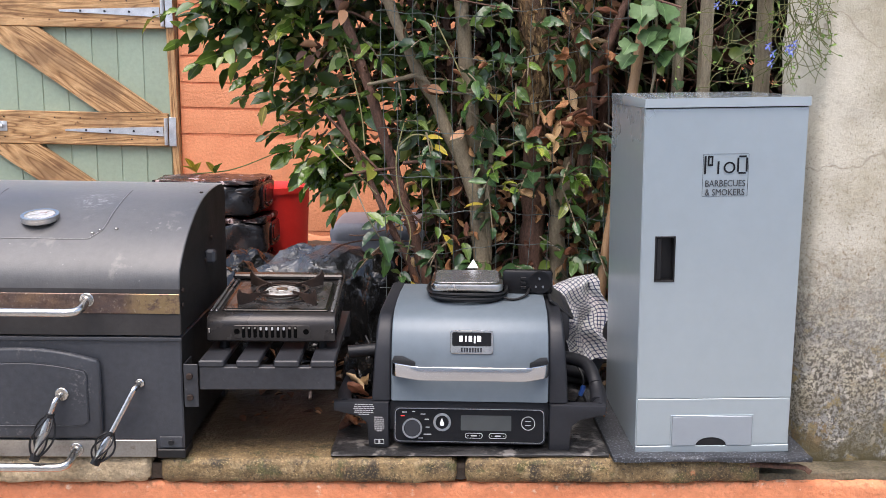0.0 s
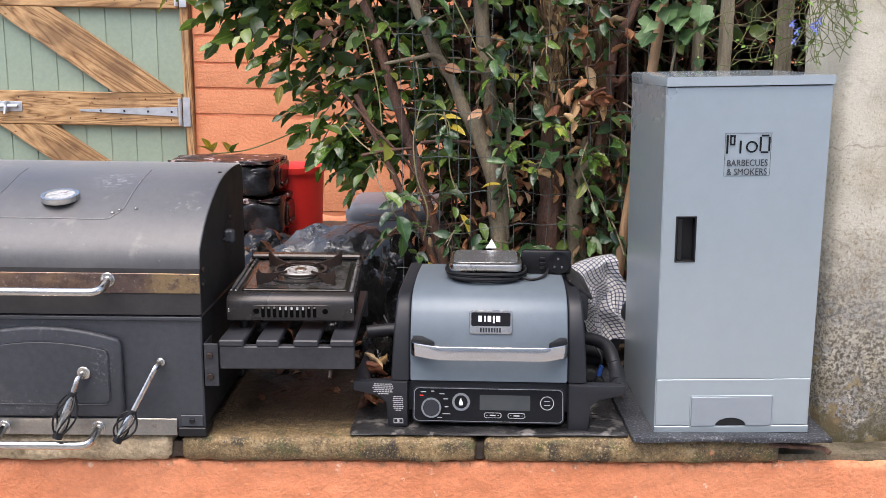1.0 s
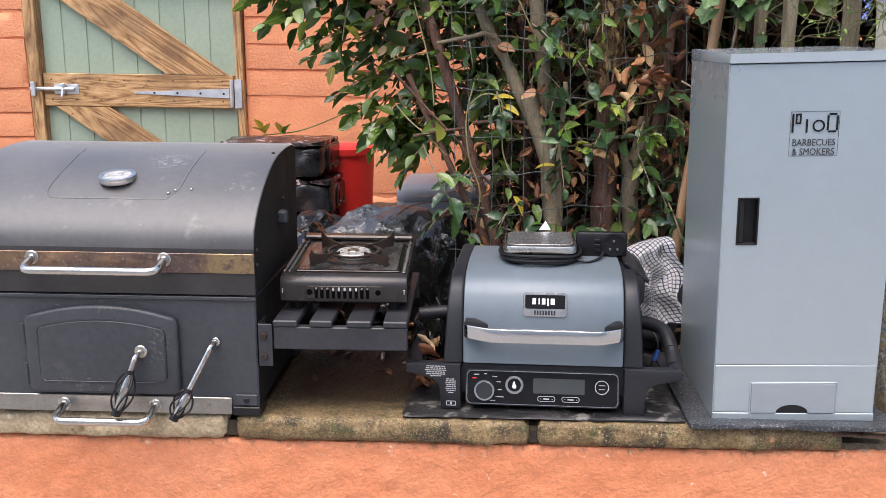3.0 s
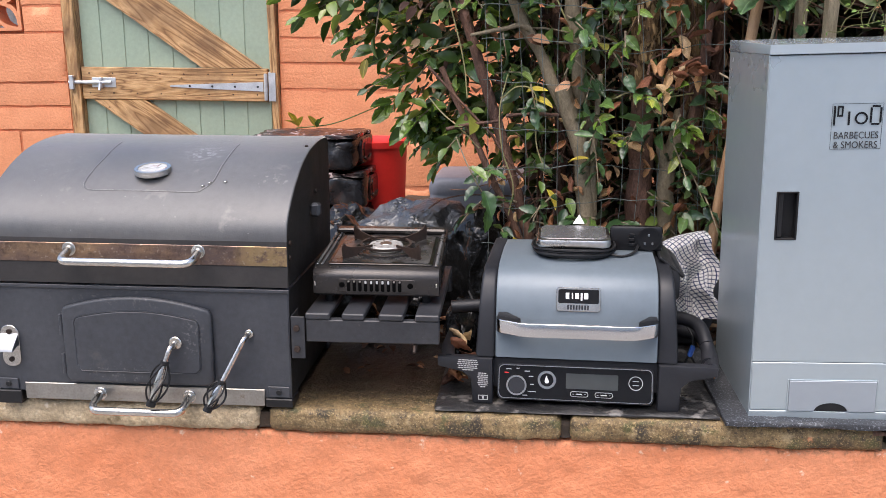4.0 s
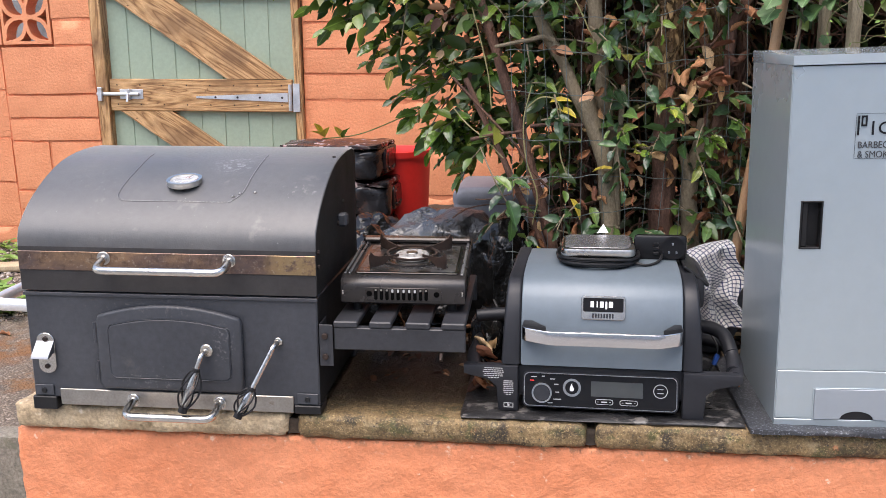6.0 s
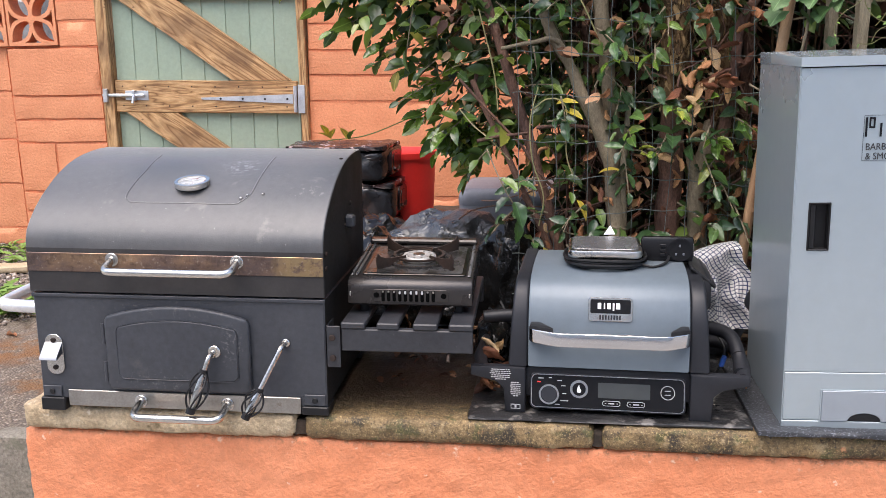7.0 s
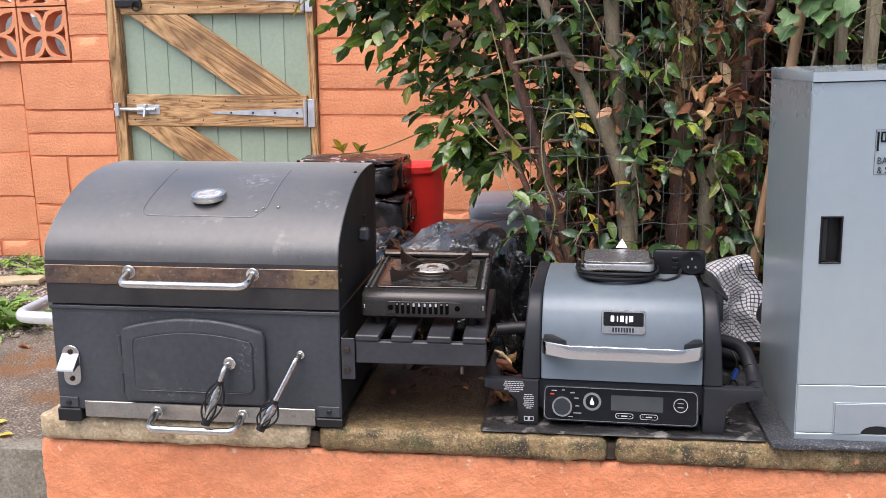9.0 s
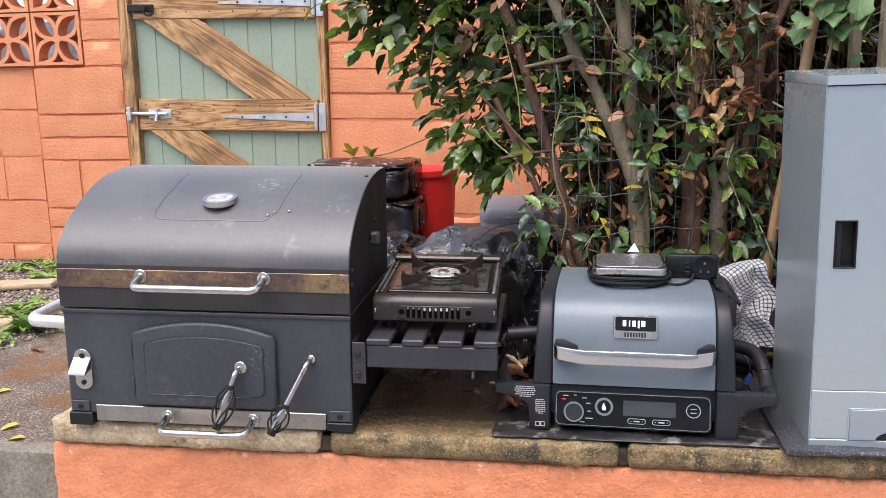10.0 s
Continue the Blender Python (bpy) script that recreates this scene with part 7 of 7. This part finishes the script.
for pts, rad, count in (([(0.817, 0.635, 0.60), (0.817, 0.63, 0.700), (0.818, 0.625, 0.747), (0.822, 0.62, 0.817), (0.808, 0.62, 0.913), (0.78, 0.64, 1.2)], 0.034, 420),
                        ([(0.97, 0.74, -0.05), (0.965, 0.74, 0.40), (0.955, 0.73, 0.70), (0.95, 0.72, 0.95), (0.97, 0.74, 1.25)], 0.030, 520)):
    line = smooth_line(pts, 20)
    for k in range(count):
        i = rng.randrange(len(line) - 1)
        ax = (line[i + 1] - line[i]).normalized()
        ang = rng.uniform(math.pi, 2 * math.pi)
        out = Vector((math.cos(ang), math.sin(ang), 0))
        p = line[i] + ax * rng.uniform(0, 0.02) + out * rad * rng.uniform(0.9, 1.05)
        d = (ax * rng.choice((-1, 1)) + out * rng.uniform(0.0, 0.5) + Vector((rng.uniform(-.3, .3), 0, 0))).normalized()
        side = d.cross(out).normalized()
        m = Matrix((side, d, out)).transposed().to_4x4()
        flakes.add(shapes[k % 4], Matrix.Translation(p) @ m @ Matrix.Diagonal((rng.uniform(0.010, 0.022), rng.uniform(0.015, 0.045), 0.012, 1)))
flakes.make("loose_bark", leaf_mat("bark_flake", [(0.0, (0.05, 0.03, 0.014)), (0.5, (0.16, 0.095, 0.04)), (1.0, (0.36, 0.24, 0.11))], 0.85, True, 0.0), tree)

# bare twigs and runners in the dim inside
tangle = bmesh.new()
for k in range(230):
    x, z, y = rng.uniform(0.50, 1.28), rng.uniform(0.0, 1.0), rng.uniform(0.58, 0.95)
    p = Vector((x, y, z))
    d = Vector((rng.uniform(-1, 1), rng.uniform(-0.3, 0.3), rng.uniform(-0.6, 1.2))).normalized()
    ln = rng.uniform(0.12, 0.45)
    pts = [p + d * ln * t + Vector((noise.noise(p * 7 + Vector((t * 2, 0, k))), noise.noise(p * 5 + Vector((0, t * 2, k))) * 0.5, noise.noise(p * 6 + Vector((0, k, t * 2))))) * 0.09 * t for t in (0, .2, .4, .6, .8, 1)]
    r = rng.choice((0.0012, 0.0016, 0.0025, 0.004))
    tube(smooth_line(pts, 2), r, 5, tangle)
part("tangle", tangle, BARK_RED, tree)["kind"] = "stuff"

# thin shoots crowding the inside
for k in range(20):
    x, y = rng.uniform(0.56, 1.26), rng.uniform(0.74, 1.05)
    lean = rng.uniform(-0.12, 0.12)
    z1 = rng.uniform(0.7, 1.3)
    pts = [(x + lean * t + 0.02 * noise.noise(Vector((k, t * 3, 0))), y + 0.03 * t, -0.04 + (z1 + 0.04) * t) for t in (0, 0.2, 0.4, 0.6, 0.8, 1.0)]
    r = rng.uniform(0.003, 0.008)
    stem(pts, r, r * 0.7, rng.choice((BARK_RED, BARK_RED, BARK_ROUGH)), "shoot", 8)

# dry leaves caught in the wire, one by one
for k in range(150):
    if k < 20:
        x, y, z = rng.gauss(0.880, 0.055), rng.uniform(0.52, 0.57), rng.gauss(0.672, 0.030)
    elif k < 38:
        x, y, z = rng.uniform(0.86, 1.02), rng.uniform(0.52, 0.58), rng.uniform(0.72, 0.95)
    elif k < 62:
        x, y, z = rng.uniform(0.42, 0.62), rng.uniform(0.56, 0.75), rng.uniform(0.18, 0.55)
    else:
        x, y, z = rng.uniform(0.60, 1.02), rng.uniform(0.54, 0.64), rng.uniform(0.15, 0.62 if k < 100 else 0.95)
    ob = new("dry_leaf", dry[k % 8])
    ob.parent = tree
    ob.matrix_basis = Matrix.Translation((x, y, z)) @ aim((rng.uniform(-1, 1), rng.uniform(-0.8, 0.2), rng.uniform(-1.2, 0.2)), rng.uniform(-2, 2)) @ Matrix.Scale(rng.uniform(0.038, 0.064) * (0.7 if x < 0.63 or k > 99 else 1.0), 4)
yellow = leaf_data("yellow_leaf", LEAF_YELLOW, n=7, width=0.45, fold=0.2, droop=0.3, wave=0.02)
for p, d in (((0.575, 0.57, 0.372), (0.5, -0.3, -0.6)), ((0.52, 0.60, 0.615), (0.8, -0.4, 0.3)), ((0.055, 0.9, 0.70), (-0.2, -0.5, -0.8)), ((0.49, 0.6, 0.24), (0.3, -0.5, -0.6)), ((0.63, 0.57, 0.44), (0.5, -0.3, 0.3)), ((0.54, 0.59, 0.60), (0.7, -0.5, -0.1))):
    ob = new("yellow_leaf", yellow)
    ob.parent = tree
    ob.matrix_basis = Matrix.Translation(p) @ aim(d, rng.uniform(-0.5, 0.5)) @ Matrix.Scale(0.058, 4)

# litter on the soil and slab
for k in range(900):
    x, y = rng.uniform(0.05, 1.3), rng.uniform(0.42, 1.5)
    z = 0.004 if y < 0.5 else -0.018
    dry_heap.add(shapes[k % 4], Matrix.Translation((x, y, z + rng.uniform(0, 0.014))) @ aim((rng.uniform(-1, 1), rng.uniform(-1, 1), rng.uniform(-0.1, 0.3)), rng.uniform(-0.7, 0.7)) @ Matrix.Scale(rng.uniform(0.03, 0.065), 4))
for k in range(16):
    x, y = rng.uniform(0.10, 0.36), rng.uniform(0.20, 0.40)
    dry_heap.add(shapes[k % 4], Matrix.Translation((x, y, 0.004 + rng.uniform(0, 0.006))) @ aim((rng.uniform(-1, 1), rng.uniform(-1, 1), rng.uniform(-0.05, 0.15)), rng.uniform(-0.4, 0.4)) @ Matrix.Scale(rng.uniform(0.014, 0.032), 4))
tagged(dry_heap.make("leaf_litter", LEAF_DRY_MASS), "fallen brown leaves lying on the soil and slab", "leaf litter")
for k in range(16):
    lf = new("fallen_leaf", dry[k % 8])
    lf.matrix_basis = Matrix.Translation((rng.uniform(0.365, 0.42), rng.uniform(0.12, 0.22), 0.014 + 0.0050 * k)) @ aim((rng.uniform(-1, 1), rng.uniform(-1, 0.2), rng.uniform(-0.3, 0.6)), rng.uniform(-1, 1)) @ Matrix.Scale(0.055, 4)
    tagged(lf, "dry brown leaf heaped between stove and grill", "leaf", "heaped dry leaves")
lf = new("fallen_leaf", dry[1])
lf.matrix_basis = Matrix.Translation((0.935, 0.17, 0.022)) @ aim((-0.2, 0.3, 0.8), 0.4) @ Matrix.Scale(0.05, 4)
tagged(lf, "orange-brown dry leaf standing beside the cabinet", "leaf")

# ---- wire fence, canes and stakes ----
fence = empty("wire_fence", "green-coated garden wire mesh, slack and slightly bent", "fence", pose(0, 0, 0))
for k in range(15):
    x = 0.42 + k * 0.048
    pts = [(x + 0.030 * noise.noise(Vector((x * 9, z * 3, 1))), 0.548 + 0.012 * noise.noise(Vector((x * 3, z * 3, 5))), z) for z in np.linspace(-0.03, 1.15, 24)]
    part("upright_wire", tube(pts, 0.0009, 5), WIRE, fence)
for k in range(12):
    z = 0.03 + k * 0.1
    pts = [(x, 0.546 + 0.012 * noise.noise(Vector((x * 3, z * 3, 5))), z + 0.007 * math.sin(x * 62) * 0.4 + 0.034 * noise.noise(Vector((x * 3.5, z * 5, 8)))) for x in np.linspace(0.41, 1.10, 60)]
    part("cross_wire", tube(pts, 0.0011, 5), WIRE, fence)

bm = tube(smooth_line([(0.970, 0.50, -0.02), (0.984, 0.50, 0.28), (1.016, 0.50, 0.53), (1.048, 0.50, 0.78), (1.090, 0.50, 1.12)], 8), 0.0125, 12)
cane = part("bamboo_cane", bm, CANE, smooth=50)
for z in (0.14, 0.36, 0.60, 0.88):
    x = 0.962 + z * 0.105 + 0.004
    part("node", tube([(x - 0.0005, 0.50, z - 0.004), (x + 0.0005, 0.50, z + 0.004)], 0.0142, 12), CANE, cane)
tagged(cane, "thick brown bamboo cane leaning behind the cabinet", "cane")
for x, y, w, d, lean in ((1.196, 0.45, 0.027, 0.02, 0.004), (1.366, 0.505, 0.034, 0.022, -0.004), (1.168, 0.56, 0.024, 0.02, 0.0)):
    bm = rough_block(-w / 2, w / 2, -d / 2, d / 2, -0.03, 1.25, 0.012, 0.0014, 22, 0.001, x * 7)
    ob = part("wooden_stake", bm, OLD_WOOD, smooth=60)
    ob.matrix_basis = pose(x, y, 0, 0, math.degrees(lean) * 2, 12)
    tagged(ob, "weathered grey-brown wooden stake behind the cabinet", "stake", "fence stakes")

# ---- pale-leaved shoot over the cane ----
shoot = empty("currant_shoot", "shoot with pale green lobed leaves over the cabinet", "plant", pose(0, 0, 0))


def lobed(name, n=5):
    """A hand-shaped leaf of unit length with toothed lobes, cupped a little."""
    out = [(0.0, 0.0)]
    steps = 56
    for k in range(1, steps):
        t = k / steps
        a = radians(-150 + 300 * t)
        tip = 1 - 2 * abs((math.degrees(a) / 66 + 0.5) % 1.0 - 0.5)
        lobe = 0.74 + 0.26 * tip ** 0.9 * (1 if abs(a) < 0.6 else 0.9) + 0.05 * (k % 2)
        out.append((math.sin(a) * lobe * 0.62, 0.42 + math.cos(a) * lobe * 0.56))
    me = bpy.data.meshes.new(name)
    vs = [(0, 0.4, 0)] + [(x, y, 0.38 * abs(x) - 0.30 * (y - 0.4) ** 2 + 0.05 * math.sin(9 * x) * (y + 0.2)) for x, y in out]
    fs = [(0, i, i + 1) for i in range(1, len(vs) - 1)] + [(0, len(vs) - 1, 1)]
    me.from_pydata(vs, [], fs)
    me.materials.append(LEAF_PALE)
    for p in me.polygons:
        p.use_smooth = True
    return me


lob = lobed("lobed_leaf")
part("stalk", tube(smooth_line([(1.075, 0.47, 0.70), (1.09, 0.465, 0.80), (1.085, 0.46, 0.88), (1.09, 0.46, 1.02)], 5), 0.0035, 7), BARK, shoot)
for x, z, s in ((1.044, 0.941, .058), (1.091, 0.945, .062), (1.050, 0.905, .056), (1.068, 0.880, .050), (1.106, 0.912, .054), (1.102, 0.888, .050), (1.137, 0.888, .052), (1.099, 0.858, .058), (1.160, 0.857, .052),
                (1.126, 0.832, .050), (1.026, 0.855, .052), (1.031, 0.828, .050), (1.075, 0.820, .046), (1.096, 0.824, .040), (1.075, 0.975, .06), (1.151, 0.765, .028), (1.12, 0.99, .05)):
    ob = new("lobed_leaf", lob)
    ob.parent = shoot
    ob.matrix_basis = Matrix.Translation((x, 0.455 + rng.uniform(-0.03, 0.02), z)) @ aim((rng.uniform(-0.7, 0.7), rng.uniform(-0.75, -0.25), -0.7), rng.uniform(-0.6, 0.6)) @ Matrix.Scale(s * rng.uniform(0.8, 1.05), 4)

# ---- trailing blue flowers over the plaster wall ----
trail = empty("trailing_lobelia", "straggly trailing plant with small blue flowers hanging on the plaster wall", "plant", pose(0, 0, 0))
bm = bmesh.new()
leaves = Heap()
for k in range(84):
    u = rng.uniform(0, 1)
    p = Vector((1.215 + 0.095 * u, 0.05 + rng.uniform(-0.025, 0.01), rng.uniform(0.84, 1.08)))
    pts, turn = [p.copy()], rng.uniform(-0.8, 0.8)
    for s in range(15):
        turn += rng.uniform(-0.75, 0.75)
        p = p + Vector((0.021 * math.sin(turn), rng.uniform(-0.006, 0.006), -0.021 * math.cos(turn)))
        if p.z < 0.742 or p.x > 1.335:
            break
        pts.append(p.copy())
        if rng.random() < 0.4:
            leaves.add(shapes[s % 4], Matrix.Translation(p) @ aim((rng.uniform(-1, 1), -0.5, rng.uniform(-1, 1)), rng.uniform(-1, 1)) @ Matrix.Scale(rng.uniform(0.006, 0.013), 4))
    if len(pts) > 2:
        tube(smooth_line(pts, 4), 0.0007, 5, bm)
part("stem_tangle", bm, leaf_mat("trailing_stem", [(0, (0.09, 0.105, 0.030)), (1, (0.21, 0.20, 0.075))], 0.6), trail)["kind"] = "stuff"
leaves.make("small_foliage", WEED, trail)
BLUE = mat("blue_petal", (0.17, 0.22, 0.66), (0.28, 0.34, 0.78), 40, (0.5, 0.6), fine=0.1)
petal = leaf_data("petal", BLUE, n=4, width=0.6, fold=0.1, droop=0.3)
for x, y, z in ((1.202, 0.06, 0.822), (1.212, 0.06, 0.808), (1.208, 0.06, 0.790), (1.240, 0.06, 0.818), (1.248, 0.05, 0.826), (1.14, 0.08, 0.91), (1.105, 0.08, 0.90), (1.243, 0.05, 0.810)):
    fl = part("flower", disc((0, 0, 0), 0.002, "z", 0.004, 8), WHITE, trail, "small blue flower")
    fl.matrix_basis = Matrix.Translation((x, y - 0.02, z))
    for q in range(5):
        ob = new("petal", petal)
        ob.parent = fl
        ob.matrix_basis = aim((math.cos(q * 1.256), -0.6, math.sin(q * 1.256)), 0) @ Matrix.Scale(0.0105, 4)

# ---- by the path: gravel, stones, weeds and fallen leaves ----
peb = Heap()
bmt = bmesh.new()
bmesh.ops.create_icosphere(bmt, subdivisions=1, radius=1.0)
pv = np.array([v.co[:] for v in bmt.verts])
pf = [tuple(v.index for v in f.verts) for f in bmt.faces]
bmt.free()
for k in range(13000):
    x = rng.uniform(-3.6, -0.9)
    y = rng.uniform(1.05 + 0.06 * math.sin(x * 5), 2.93)
    if x > -1.66 + 0.04 * math.sin(9 * y) and y < 2.15:
        continue
    s = rng.uniform(0.005, 0.013)
    m = Matrix.Translation((x, y, G + s * 0.3)) @ Euler((rng.uniform(-.5, .5), rng.uniform(-.5, .5), rng.uniform(0, 6))).to_matrix().to_4x4() @ Matrix.Diagonal((s, s * rng.uniform(0.6, 1), s * rng.uniform(0.4, 0.7), 1))
    peb.add((pv * (1 + 0.15 * np.sin(pv[:, [1, 2, 0]] * 5 + k)), pf), m)
PEB = leaf_mat("gravel_mix", [(0, (0.09, 0.075, 0.065)), (0.4, (0.20, 0.155, 0.12)), (0.75, (0.32, 0.25, 0.20)), (1, (0.50, 0.45, 0.40))], 0.75, True, 0.0)
tagged(peb.make("gravel", PEB), "loose mixed gravel along the foot of the orange wall", "gravel")
STONE = mat("sandstone", (0.36, 0.27, 0.16), (0.50, 0.40, 0.26), 10, (0.7, 0.9), bump=0.7, bscale=90, fine=0.35)
for x, y, w, d, h, rz, s in ((-2.26, 2.25, 0.30, 0.12, 0.035, 14, 1.0), (-1.93, 1.50, 0.20, 0.12, 0.05, 40, 4.0), (-1.86, 1.36, 0.16, 0.09, 0.03, 15, 8.0)):
    ob = part("flat_stone", rough_block(-w / 2, w / 2, -d / 2, d / 2, 0.0, h, 0.02, 0.006, 10, 0.006, s), STONE, smooth=60)
    ob.matrix_basis = pose(x, y, G + 0.004, 0, 0, rz)
    tagged(ob, "flat buff sandstone lying in the gravel", "stone", "edging stones")


def weed(x, y, n, size, spread, label, jagged=False):
    h = Heap()
    for k in range(n):
        a = rng.uniform(0, 6.28)
        e = rng.uniform(0.15, 1.1)
        h.add(leaf_shape(15, 0.24, 0.25, 0.45, 0.03, k, 0.34) if jagged else leaf_shape(6, 0.34, 0.2, 0.5, 0.03, k), Matrix.Translation((rng.uniform(-spread, spread), rng.uniform(-spread, spread), 0.012)) @ aim((math.cos(a), math.sin(a), e), rng.uniform(-0.6, 0.6)) @ Matrix.Scale(size * rng.uniform(0.6, 1.2), 4))
    h.make("leaves", WEED, empty("weed", label, "weed", pose(x, y, G)))


for x, y, n, s in ((-1.95, 1.72, 20, 0.16), (-1.76, 1.53, 24, 0.15), (-1.70, 1.66, 18, 0.13), (-1.74, 1.33, 9, 0.08)):
    weed(x, y, n, s, 0.05, "bright green weed with jagged leaves beside the path", True)
weed(-2.50, 2.74, 60, 0.07, 0.15, "low bright green weeds at the wall's foot")
weed(-2.24, 2.50, 34, 0.07, 0.09, "low bright green weeds in the gravel")
weed(-1.55, 2.2, 40, 0.08, 0.12, "low green weeds beside the raised bed")
for k, (x, y) in enumerate(((-1.36, 0.84), (-1.14, 0.565), (-1.06, 0.470), (-1.52, 1.25))):
    ob = new("fallen_leaf", yellow if k < 3 else dry[0])
    ob.matrix_basis = Matrix.Translation((x, y, G + 0.006)) @ aim((rng.uniform(-1, 1), rng.uniform(-0.4, 0.4), 0.05), rng.uniform(-0.2, 0.2)) @ Matrix.Scale(0.06, 4)
    tagged(ob, "yellowing fallen leaf on the damp path", "leaf", "leaves on the path")
# a yellow-green sprout over the trays
for p, d in (((-0.10, 0.88, 0.505), (-0.3, -0.5, 1.2)), ((-0.15, 0.88, 0.505), (-0.7, -0.5, 0.8)), ((-0.16, 0.88, 0.515), (-0.3, -0.5, 1.2)), ((-0.095, 0.88, 0.505), (0.4, -0.5, 1.1)), ((-0.15, 0.88, 0.51), (0.3, -0.6, 0.9))):
    ob = new("sprout_leaf", yellow if p[0] < -0.098 else near[1])
    ob.parent = tree
    ob.matrix_basis = Matrix.Translation(p) @ aim(d, 0.3) @ Matrix.Scale(0.048, 4)
part("runner", tube(smooth_line([(0.16, 0.93, 0.60), (0.06, 0.91, 0.555), (-0.05, 0.89, 0.515), (-0.16, 0.88, 0.503)], 5), 0.0018, 6), leaf_mat("green_runner", [(0, (0.16, 0.20, 0.06)), (1, (0.16, 0.20, 0.06))], 0.5), tree)
